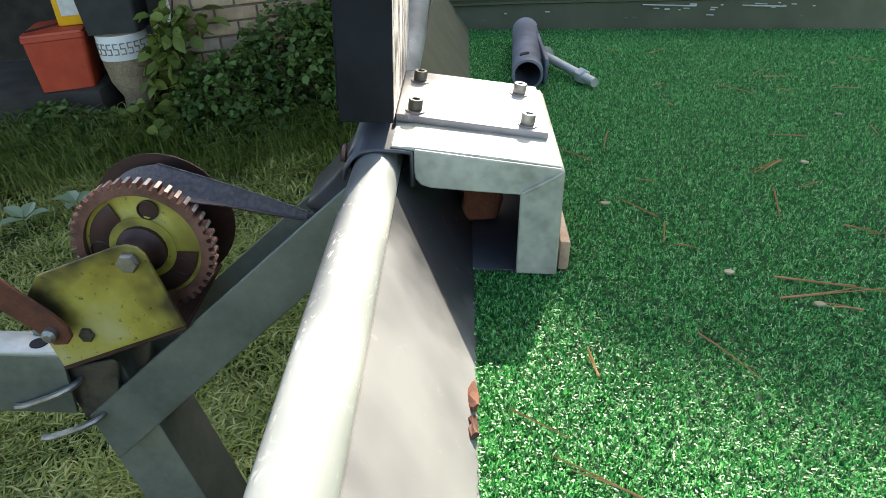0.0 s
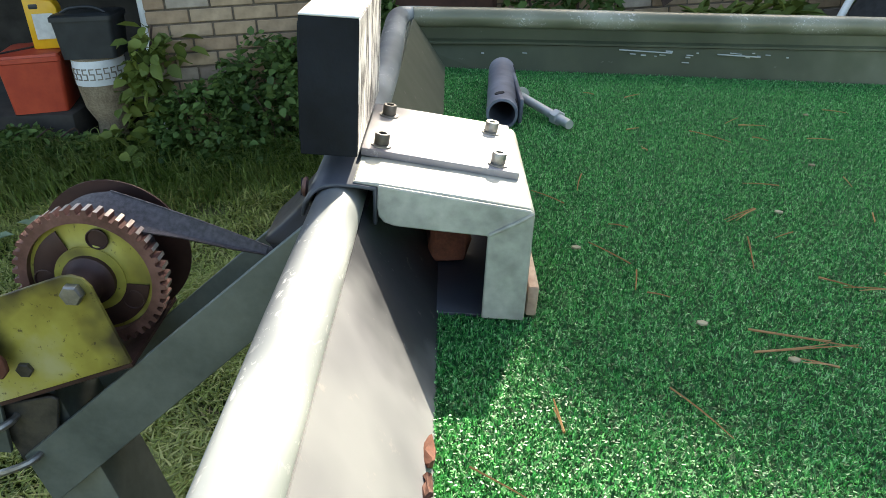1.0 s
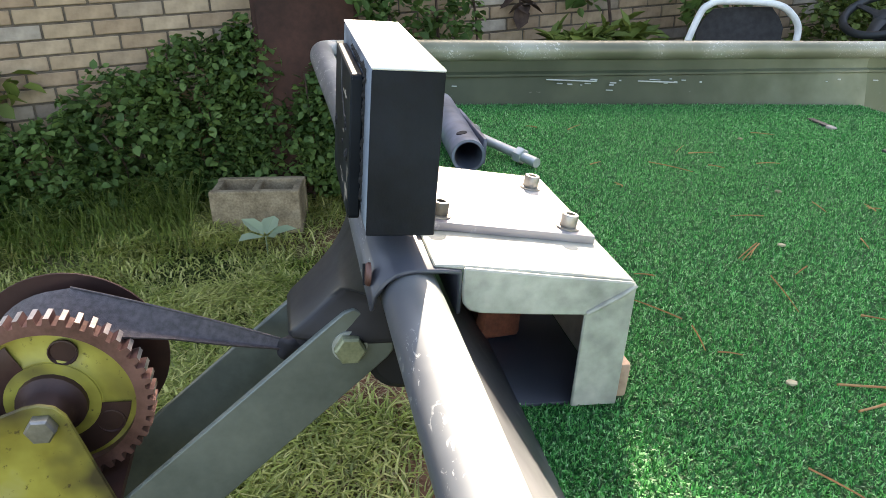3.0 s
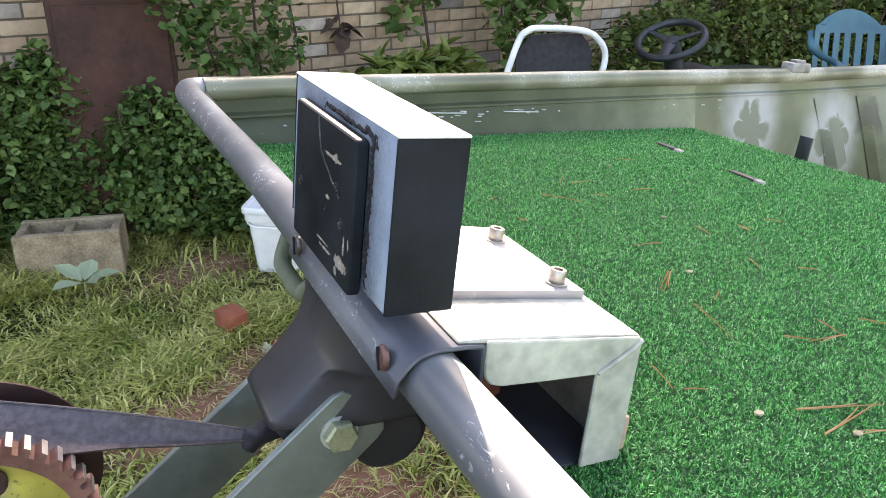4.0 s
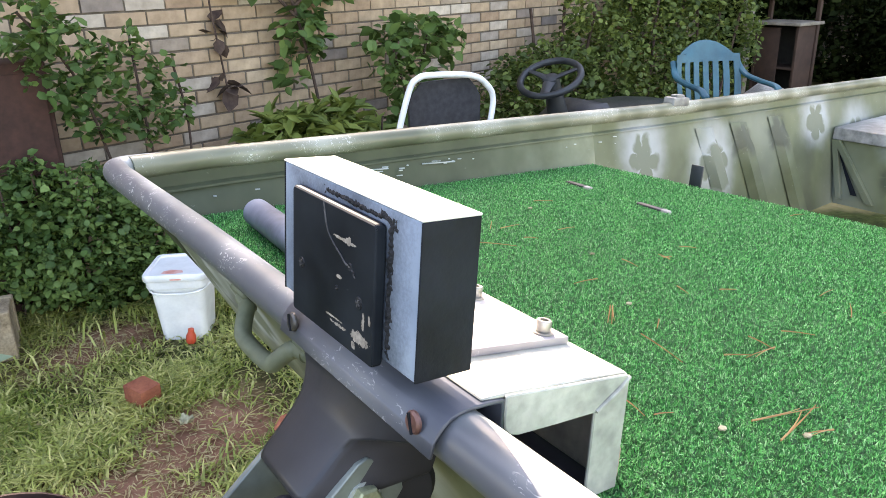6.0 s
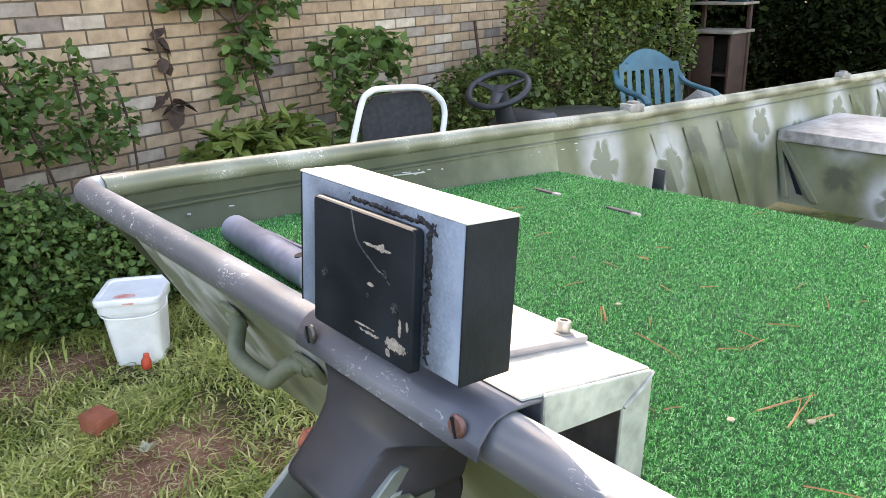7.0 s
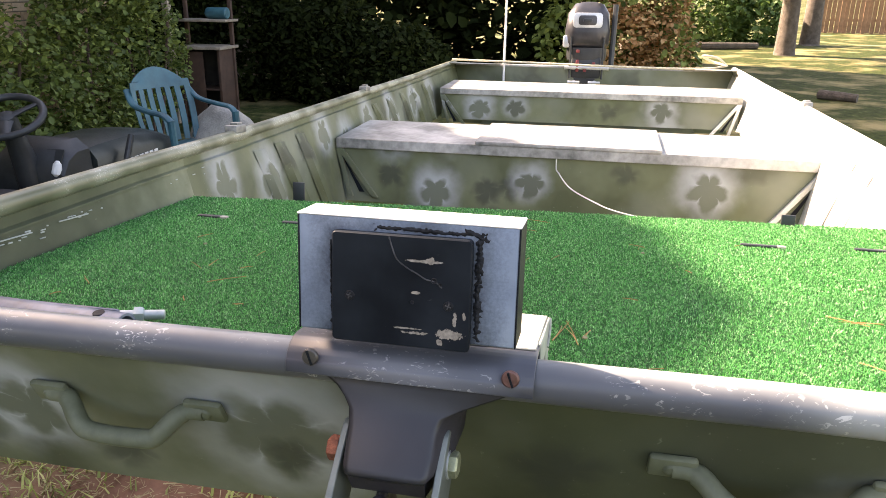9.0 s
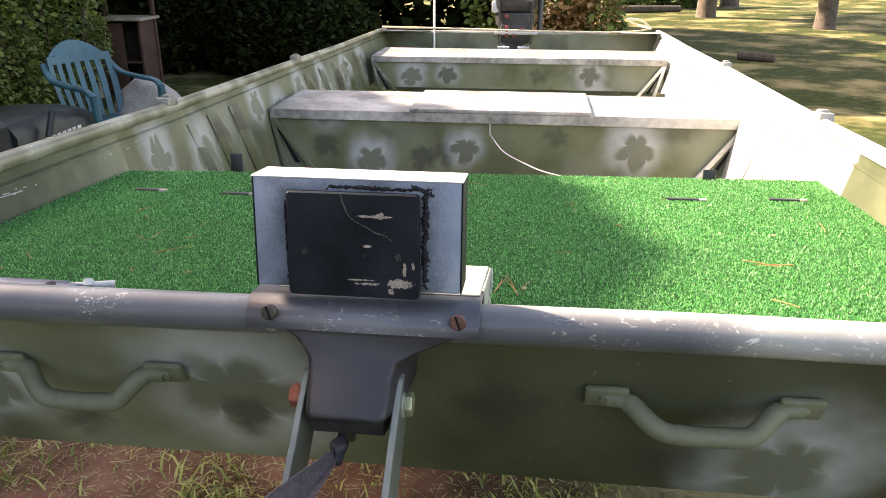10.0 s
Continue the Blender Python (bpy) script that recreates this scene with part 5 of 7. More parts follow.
    # strap to the bow eye
    def across(x, yc, zc, w, tw, fold):
        """One cross-line of the webbing: the near third folds over and lies flatter."""
        line = []
        for u in np.linspace(-1, 1, 13):
            k = max(u, -0.38)
            y, z = yc + w * k * math.cos(tw), zc + w * k * math.sin(tw)
            if u < -0.38:
                flat = tw - fold
                y, z = y + w * (u + 0.38) * math.cos(flat), z + w * (u + 0.38) * math.sin(flat)
            line.append((x, y, z))
        return line

    rows = []
    for ang in range(215, 89, -9):
        e = (215 - ang) / 125
        rows.append(across(AX + 0.0475 * math.cos(radians(ang)), 0.534 - 0.008 * e, AZ + 0.0475 * math.sin(radians(ang)), 0.0150, radians(36 * e ** 2), radians(20 * e)))
    for f in np.linspace(0.03, 1, 20):
        rows.append(across(AX + 0.004 + f * (-0.104 - AX - 0.004), 0.525 - 0.008 * f, 1.0885 - f * 0.0255, 0.0145 * (1 - f) ** 0.8 + 0.0026, radians(36 + 26 * min(1, 1.4 * f)), radians(20 + 50 * min(1, 2 * f))))
    part("strap", sheet(B(), rows, (0, 0.0006, -0.0014)), "strap", winch, "grey-brown winch strap", smooth=60)
    hem = [(r[-1][0], r[-1][1], r[-1][2] + 0.0004) for r in rows[14:]]
    part("strap_hem", tube(B(), hem, 0.0007, 6), "strap", winch)
    bm = B()
    bmesh.ops.create_icosphere(bm, subdivisions=3, radius=0.0075, matrix=Matrix.Translation((-0.100, 0.517, 1.063)) @ Matrix.Diagonal((1.5, 0.8, 1.0, 1)))
    for v in bm.verts:
        v.co += 0.005 * Vector((noise.noise(v.co * 110), noise.noise(v.co * 110 + Vector((5, 0, 0))), noise.noise(v.co * 110 + Vector((0, 7, 0)))))
    part("strap_knot", bm, "rubber", winch, "dark knotted end of the strap", smooth=60)
    part("bow_eye", tube(B(), smooth_line([(-0.094, 0.517, 1.065), (-0.080, 0.517, 1.068), (-0.066, 0.517, 1.062), (-0.060, 0.517, 1.050)], 4), 0.004, 8), "darkbolt", winch)
    # crank
    bm = prism(B(), [(-0.290, 0.985), (-0.295, 0.978), (-0.306, 0.977), (-0.318, 0.990), (-0.345, 1.012), (-0.42, 1.055), (-0.418, 1.076), (-0.338, 1.040), (-0.301, 1.006), (-0.291, 0.994)], "y", 0.452, 0.456, 0.0008, 1)
    cr = part("crank", bm, "rust", winch, "rusty red crank arm")
    part("crank_pin", lathe(B(), [(0.006, 0), (0.006, 0.006), (0.003, 0.0085)], (-0.305, 0.4525, 0.989), (0, -1, 0), 12), "bolt", cr)
    part("grip", lathe(B(), [(0.010, 0), (0.012, 0.01), (0.012, 0.09), (0.009, 0.1)], (-0.412, 0.452, 1.058), (0, -1, 0), 16), "dark_plastic", cr)


build_wall()
build_boat()
build_deck()
build_mount()
build_winch()


# ---- planting ----


def leaves(centres, size, spread=0.5, droop=0.3, aspect=0.42, seed=1, facing=None):
    """Pointed, folded leaves: two halves each, turned at random and hanging a little."""
    r = np.random.default_rng(seed)
    c = np.asarray(centres, float)
    n = len(c)
    d = r.normal(size=(n, 3))
    d[:, 2] = d[:, 2] * spread - droop
    if facing is not None:
        d += np.asarray(facing) * 0.6
    d /= np.linalg.norm(d, axis=1)[:, None]
    up = np.tile([0.0, 0.0, 1.0], (n, 1)) + 0.45 * r.normal(size=(n, 3))
    s = np.cross(d, up)
    s /= np.linalg.norm(s, axis=1)[:, None] + 1e-9
    k = np.cross(s, d)
    L = (size * r.uniform(0.55, 1.35, n))[:, None]
    curl = (0.16 * r.uniform(-0.4, 1.0, n))[:, None]
    v = np.empty((n, 6, 3))
    v[:, 0] = c
    v[:, 1] = c + d * L * 0.24 + s * L * aspect * 0.80 + k * L * 0.10
    v[:, 2] = c + d * L * 0.62 + s * L * aspect * 0.78 + k * L * (0.10 - 0.3 * curl)
    v[:, 3] = c + d * L - k * L * curl
    v[:, 4] = c + d * L * 0.62 - s * L * aspect * 0.78 + k * L * (0.10 - 0.3 * curl)
    v[:, 5] = c + d * L * 0.24 - s * L * aspect * 0.80 + k * L * 0.10
    i = 6 * np.arange(n)[:, None]
    f = np.concatenate([i + [0, 1, 2, 3], i + [0, 3, 4, 5]])
    return v.reshape(-1, 3), f


def cloud(blobs, n, seed, shell=0.55):
    """Points in a heap of ellipsoids, thicker towards their skins and clumped."""
    r = np.random.default_rng(seed)
    w = np.array([b[3] * b[4] * b[5] for b in blobs]) ** 0.67
    pick = r.choice(len(blobs), n, p=w / w.sum())
    b = np.array(blobs)[pick]
    u = r.normal(size=(n, 3))
    u /= np.linalg.norm(u, axis=1)[:, None]
    rad = r.uniform(shell, 1.0, n) ** 0.7
    p = b[:, :3] + u * b[:, 3:6] * rad[:, None]
    lump = np.sin(p[:, 0] * 17 + 3 * p[:, 2]) + np.sin(p[:, 1] * 15 + p[:, 0] * 5) + np.sin(p[:, 2] * 19)
    p = p[(lump > -1.1) | (r.random(n) < 0.25)]
    return p[p[:, 2] > 0.01]


def shrub(name, label, blobs, n, size, mat, seed, stems=(), category="shrub", droop=0.3, aspect=0.42, group="", twig=0.006):
    top = thing(name, label, category, group)
    v, f = leaves(cloud(blobs, n, seed), size, 0.6, droop, aspect, seed)
    raw("foliage", v, f, mat, top, "stuff")
    for s in stems:
        part("stem", tube(B(), smooth_line(s, 4), twig, 6), "stem", top)
    return top


def build_grass():
    r = np.random.default_rng(11)
    n = 190000
    x = np.concatenate([r.uniform(-2.9, 2.0, n), r.uniform(-1.3, 0.5, n // 2)])
    y = np.concatenate([r.uniform(0.1, 3.75, n), r.uniform(0.3, 2.8, n // 2)])
    soil = np.zeros(len(x))
    for a, b, rad in SOIL:
        d = np.hypot(x - a, y - b) / rad + 0.25 * np.sin(9 * x + 2) * np.cos(8 * y)
        soil = np.maximum(soil, np.clip(1.5 - 1.2 * d, 0, 1))
    clump = 0.5 + 0.25 * np.sin(13 * x + 4 * y) + 0.25 * np.sin(11 * y - 7 * x)
    keep = (r.random(len(x)) > soil * 0.96) & (r.random(len(x)) < 0.30 + 0.75 * clump) & (r.random(len(x)) < np.clip(np.minimum(np.minimum(x + 2.9, 2.0 - x), y - 0.1) / 0.5, 0, 1))
    x, y, clump = x[keep], y[keep], clump[keep]
    n = len(x)
    z = 0.018 * np.sin(1.7 * x + 0.6) * np.cos(1.3 * y) + 0.012 * np.sin(4.1 * x - 2.2 * y) - 0.004
    a = r.uniform(0, 2 * np.pi, n)
    h = r.uniform(0.014, 0.046, n) * (0.7 + 0.6 * clump) * np.where(y > 3.1, 1.9, 1.0)
    w = r.uniform(0.0020, 0.0052, n)
    lean = h * r.uniform(0.5, 2.3, n)
    d = np.stack([np.cos(a), np.sin(a), 0 * a], 1)
    s = np.stack([-d[:, 1], d[:, 0], 0 * a], 1)
    base = np.stack([x, y, z], 1)
    mid = base + d * (lean * 0.35)[:, None] + np.array([0, 0, 1]) * (h * 0.7)[:, None]
    tip = base + d * lean[:, None] + np.array([0, 0, 1]) * (h * 0.85)[:, None]
    v = np.stack([base - s * w[:, None], base + s * w[:, None], mid + s * w[:, None] * 0.8, mid - s * w[:, None] * 0.8, tip], 1)
    i = 5 * np.arange(n)
    me = bpy.data.meshes.new("lawn_grass")
    faces = np.concatenate([np.stack([i, i + 1, i + 2, i + 3], 1).ravel(), np.stack([i + 3, i + 2, i + 4], 1).ravel()])
    me.vertices.add(5 * n)
    me.vertices.foreach_set("co", v.ravel())
    me.loops.add(7 * n)
    me.loops.foreach_set("vertex_index", faces)
    me.polygons.add(2 * n)
    me.polygons.foreach_set("loop_start", np.concatenate([4 * np.arange(n), 4 * n + 3 * np.arange(n)]))
    me.update(calc_edges=True)
    me.validate()
    me.materials.append(M["grass"])
    tagged(new("lawn_grass", me), "short uneven lawn grass with straw-coloured blades", "grass", kind="stuff")


def build_tall_grass():
    """Rank grass bowing out from the foot of the house wall."""
    r = np.random.default_rng(29)
    n = 5200
    x, y = r.uniform(-2.5, -0.58, n), 3.12 + 0.55 * r.random(n) ** 0.7
    h = r.uniform(0.08, 0.30, n) * np.interp(y, [3.1, 3.5], [0.55, 1.0])
    a = r.normal(-1.57, 1.1, n)
    lean, w = h * r.uniform(0.2, 0.9, n), r.uniform(0.002, 0.0045, n)
    d = np.stack([np.cos(a), np.sin(a), 0 * a], 1)
    sd = np.stack([-d[:, 1], d[:, 0], 0 * a], 1) * w[:, None]
    base = np.stack([x, y, np.full(n, -0.01)], 1)
    v = []
    for f, up, k in ((0.0, 0.0, 1.0), (0.25, 0.55, 0.95), (0.6, 0.9, 0.7), (1.0, 0.92, 0.12)):
        p = base + d * (lean * f)[:, None] + np.array([0, 0, 1]) * (h * up)[:, None]
        v += [p - k * sd, p + k * sd]
    i = 8 * np.arange(n)[:, None]
    f = np.concatenate([i + [0, 1, 3, 2], i + [2, 3, 5, 4], i + [4, 5, 7, 6]])
    ob = raw("tall_grass", np.stack(v, 1).reshape(-1, 3), f, "tall_grass", kind="stuff")
    tagged(ob, "rank bowing grass along the foot of the wall", "grass", kind="stuff")


def build_straw():
    """Dead blades lying flat over the bare soil and the lawn."""
    r = np.random.default_rng(19)
    n = 16000
    k = r.integers(0, len(SOIL), n)
    s = np.array(SOIL)[k]
    x = np.where(r.random(n) < 0.6, s[:, 0] + r.normal(size=n) * s[:, 2] * 0.7, r.uniform(-1.6, 1.4, n))
    y = np.where(x == s[:, 0], s[:, 1], np.where(r.random(n) < 0.6, s[:, 1] + r.normal(size=n) * s[:, 2] * 0.7, r.uniform(0.2, 3.4, n)))
    z = 0.018 * np.sin(1.7 * x + 0.6) * np.cos(1.3 * y) + 0.012 * np.sin(4.1 * x - 2.2 * y) + r.uniform(0.002, 0.014, n)
    a = r.uniform(0, 2 * np.pi, n)
    L, w = r.uniform(0.012, 0.05, n), r.uniform(0.0010, 0.0026, n)
    d = np.stack([np.cos(a), np.sin(a), r.uniform(-0.15, 0.25, n)], 1) * L[:, None]
    sd = np.stack([-np.sin(a), np.cos(a), r.uniform(-0.5, 0.5, n)], 1) * w[:, None]
    p = np.stack([x, y, z], 1)
    v = np.stack([p - sd, p + sd, p + d + 0.4 * sd, p + d - 0.4 * sd], 1).reshape(-1, 3)
    ob = raw("dry_straw", v, np.arange(4 * n).reshape(n, 4), "straw", kind="stuff")
    tagged(ob, "dry straw and dead blades lying on the soil", "straw", kind="stuff")


def build_planting():
    for k, (lab, n, blobs) in enumerate((("rank weeds at the foot of the porch slab", 3600, [(-2.15, 3.62, 0.10, 0.34, 0.14, 0.18), (-1.80, 3.62, 0.10, 0.26, 0.16, 0.14)]),
                                      ("low spreading weeds beside the planter", 4600, [(-1.15, 3.54, 0.20, 0.34, 0.16, 0.30), (-0.86, 3.62, 0.34, 0.32, 0.16, 0.36)]),
                                      ("tall dense weeds against the brick wall", 5200, [(-0.50, 3.68, 0.42, 0.30, 0.13, 0.40), (-0.27, 3.66, 0.48, 0.19, 0.12, 0.42), (-0.10, 3.62, 0.28, 0.2, 0.08, 0.28)]),
                                      ("leafy weeds heaped below the rusty cabinet", 8600, [(0.08, 3.52, 0.38, 0.20, 0.09, 0.34), (0.26, 3.48, 0.34, 0.26, 0.14, 0.33), (0.54, 3.50, 0.25, 0.30, 0.2, 0.32), (0.88, 3.62, 0.25, 0.30, 0.2, 0.34)]))):
        x0 = blobs[0][0]
        stems = [[(x0 + 0.13 * q, blobs[0][1] + 0.03, 0.0), (x0 + 0.13 * q + 0.03, blobs[0][1] + 0.02, 0.25), (x0 + 0.12 * q, blobs[0][1] - 0.06, blobs[0][2] + 0.8 * blobs[0][5])] for q in (-1, 0, 1, 2)]
        shrub("weed_clump", lab, blobs, int((1.7 if k == 3 else 1.3) * n), 0.036 if k == 3 else 0.042, "shrub", 121 + k, stems, "weeds", droop=0.25, group="weeds along the wall", twig=0.004)
    shrub("creeper", "leafy creeper climbing beside the rusty cabinet", [(0.12, 3.45, 1.22, 0.20, 0.14, 0.13), (0.30, 3.55, 1.05, 0.20, 0.14, 0.20), (0.40, 3.62, 0.88, 0.16, 0.12, 0.18), (0.62, 3.85, 0.95, 0.10, 0.06, 0.22), (0.78, 3.88, 0.85, 0.10, 0.06, 0.18), (0.66, 3.86, 0.72, 0.12, 0.06, 0.12)], 1500, 0.046, "shrub", 22, [[(0.5, 3.7, 0.2), (0.42, 3.66, 0.6), (0.32, 3.6, 1.0), (0.15, 3.5, 1.25)], [(0.7, 3.8, 0.2), (0.64, 3.84, 0.6), (0.62, 3.87, 1.1)], [(0.8, 3.84, 0.3), (0.84, 3.9, 0.7), (0.8, 3.9, 1.0)]])
    shrub("broadleaf_shrub", "pale green broad-leaved weed clump by the wall", [(1.28, 3.78, 0.48, 0.24, 0.18, 0.26), (1.55, 3.82, 0.50, 0.26, 0.18, 0.24), (1.80, 3.90, 0.40, 0.2, 0.16, 0.2)], 1500, 0.13, "shrub_light", 23, [[(1.28 + 0.13 * q, 3.82, 0.0), (1.27 + 0.14 * q, 3.80, 0.3), (1.25 + 0.15 * q, 3.76, 0.62)] for q in range(5)], droop=0.1, aspect=0.2)
    shrub("sapling", "thin young tree with a bare dark stem", [(1.45, 4.12, 1.40, 0.26, 0.12, 0.12), (1.73, 4.16, 1.34, 0.24, 0.12, 0.13), (1.23, 4.08, 1.36, 0.14, 0.1, 0.10), (1.58, 4.13, 1.05, 0.16, 0.1, 0.16), (1.49, 4.12, 0.85, 0.08, 0.06, 0.10)], 560, 0.08, "shrub", 24, [[(1.69, 4.16, 0.0), (1.68, 4.15, 0.5), (1.61, 4.14, 0.95), (1.51, 4.13, 1.35), (1.43, 4.12, 1.8)], [(1.55, 4.13, 1.15), (1.33, 4.10, 1.36)], [(1.55, 4.13, 1.2), (1.78, 4.15, 1.36)]], "sapling", twig=0.009)
    shrub("upright_shrub", "dark upright shrub against the brick wall", [(2.1, 4.05, 0.95, 0.20, 0.13, 0.16), (2.3, 4.08, 1.0, 0.22, 0.13, 0.14), (2.25, 4.06, 0.72, 0.20, 0.13, 0.2), (2.2, 4.05, 0.5, 0.14, 0.12, 0.2), (2.55, 4.15, 0.95, 0.16, 0.1, 0.12)], 620, 0.075, "shrub", 25, [[(2.2, 4.02, 0), (2.22, 4.04, 0.5), (2.1, 4.06, 1.0)], [(2.2, 4.02, 0), (2.26, 4.06, 0.6), (2.4, 4.1, 1.05)]], twig=0.008)
    shrub("hanging_vine", "few dry leaves on a hanging vine", [(1.10, 4.12, 1.06, 0.03, 0.02, 0.10), (1.13, 4.12, 0.86, 0.04, 0.02, 0.08)], 26, 0.10, "stem", 26, [[(1.07, 4.11, 1.9), (1.08, 4.11, 1.3), (1.11, 4.12, 1.0), (1.13, 4.12, 0.8)]], "vine", twig=0.005)
    for k, (x, blobs, n) in enumerate(((3.7, [(3.45, 4.15, 0.45, 0.50, 0.33, 0.50), (4.0, 4.28, 0.58, 0.45, 0.34, 0.52), (3.1, 4.1, 0.42, 0.35, 0.25, 0.42), (3.75, 4.2, 1.12, 0.14, 0.1, 0.2)], 8200), (4.7, [(4.6, 4.4, 0.65, 0.5, 0.36, 0.6), (5.15, 4.45, 1.35, 0.6, 0.36, 0.4), (4.35, 4.35, 1.15, 0.16, 0.12, 0.22)], 8200), (5.5, [(5.2, 4.5, 0.8, 0.5, 0.4, 0.70), (5.8, 4.6, 0.8, 0.55, 0.4, 0.7)], 8200))):
        stems = [[(x + 0.1 * q, 4.35, 0.0), (x + 0.2 * q, 4.33, 0.5), (x + 0.32 * q, 4.3, 1.1)] for q in (-1, 0, 1)]
        shrub("large_bush", "tall bush with yellow-green leaves against the house wall", blobs, int(0.9 * n), 0.046, "bush", 127 + k, stems, "bush", group="bushes along the wall", twig=0.012)
    shrub("potted_creeper", "young creeper with large oval leaves round the planter", [(-1.42, 3.60, 0.60, 0.12, 0.1, 0.16), (-1.46, 3.55, 0.42, 0.13, 0.1, 0.12), (-1.55, 3.50, 0.20, 0.18, 0.14, 0.12), (-1.85, 3.50, 0.10, 0.32, 0.2, 0.1), (-1.32, 3.62, 0.62, 0.1, 0.08, 0.1)], 520, 0.080, "shrub_light", 28, [[(-1.5, 3.6, 0), (-1.46, 3.6, 0.4), (-1.38, 3.62, 0.75)]], "creeper", droop=0.6)
    # single broad leaf sprig and weeds lying on the lawn
    for i, (x, y, s) in enumerate(((-0.265, 3.06, 0.125), (-1.86, 2.72, 0.10), (-2.1, 3.55, 0.07), (-1.7, 2.85, 0.09))):
        bm = B()
        for k in range(5):
            a = radians(72 * k + 20 * i)
            q = Matrix.Translation((x, y, 0.075)) @ Matrix.Rotation(a, 4, "Z") @ Matrix.Rotation(radians(-12 - 9 * (k % 3)), 4, "Y")
            vs = [bm.verts.new(q @ Vector(p)) for p in ((0.01, 0, 0), (0.4 * s, 0.32 * s, 0.012), (0.75 * s, 0.27 * s, 0.010), (1.05 * s, 0, -0.006), (0.75 * s, -0.27 * s, 0.010), (0.4 * s, -0.32 * s, 0.012))]
            mid = [bm.verts.new(q @ Vector(p)) for p in ((0.4 * s, 0, -0.002), (0.75 * s, 0, -0.003))]
            for face in ((vs[0], mid[0], vs[1]), (vs[1], mid[0], mid[1], vs[2]), (vs[2], mid[1], vs[3]), (vs[3], mid[1], vs[4]), (vs[4], mid[1], mid[0], vs[5]), (vs[5], mid[0], vs[0])):
                bm.faces.new(face)
        tube(bm, [(x, y, -0.01), (x, y, 0.076)], 0.003, 5)
        solo("leaf_sprig", bm, "sprig", "pale five-leaved weed sprig in the lawn", "weed", "lawn weeds")


def tree(name, label, x, y, r, h, crown, n, size, mat, seed, lean=0.0, group="yard trees"):
    top = thing(name, label, "tree", group)
    bm = B()
    pts = [(x - 0.02, y, -0.1), (x, y, 0.12), (x + 0.3 * lean, y, 0.25 * h), (x + 0.7 * lean, y + 0.05, 0.6 * h), (x + lean, y, h)]
    tube(bm, smooth_line(pts, 4), [r * q for q in np.interp(np.linspace(0, 1, 17), [0, 0.08, 0.3, 1], [1.7, 1.15, 0.95, 0.45])], 14)
    part("trunk", bm, "bark", top)
    rr = random.Random(seed)
    for k in range(5):
        a = rr.uniform(0, 6.28)
        b = Vector((x + 0.8 * lean, y, h * rr.uniform(0.6, 0.95)))
        e = b + Vector((math.cos(a) * 1.4, math.sin(a) * 1.4, 1.1))
        part("limb", tube(B(), smooth_line([b, (b + e) / 2 + Vector((0, 0, 0.15)), e], 3), [r * 0.35] * 4 + [r * 0.2] * 3, 8), "bark", top)
    v, f = leaves(cloud(crown, n, seed, 0.3), size, 0.8, 0.2, 0.45, seed)
    raw("crown", v, f, mat, top, "stuff")
    return top


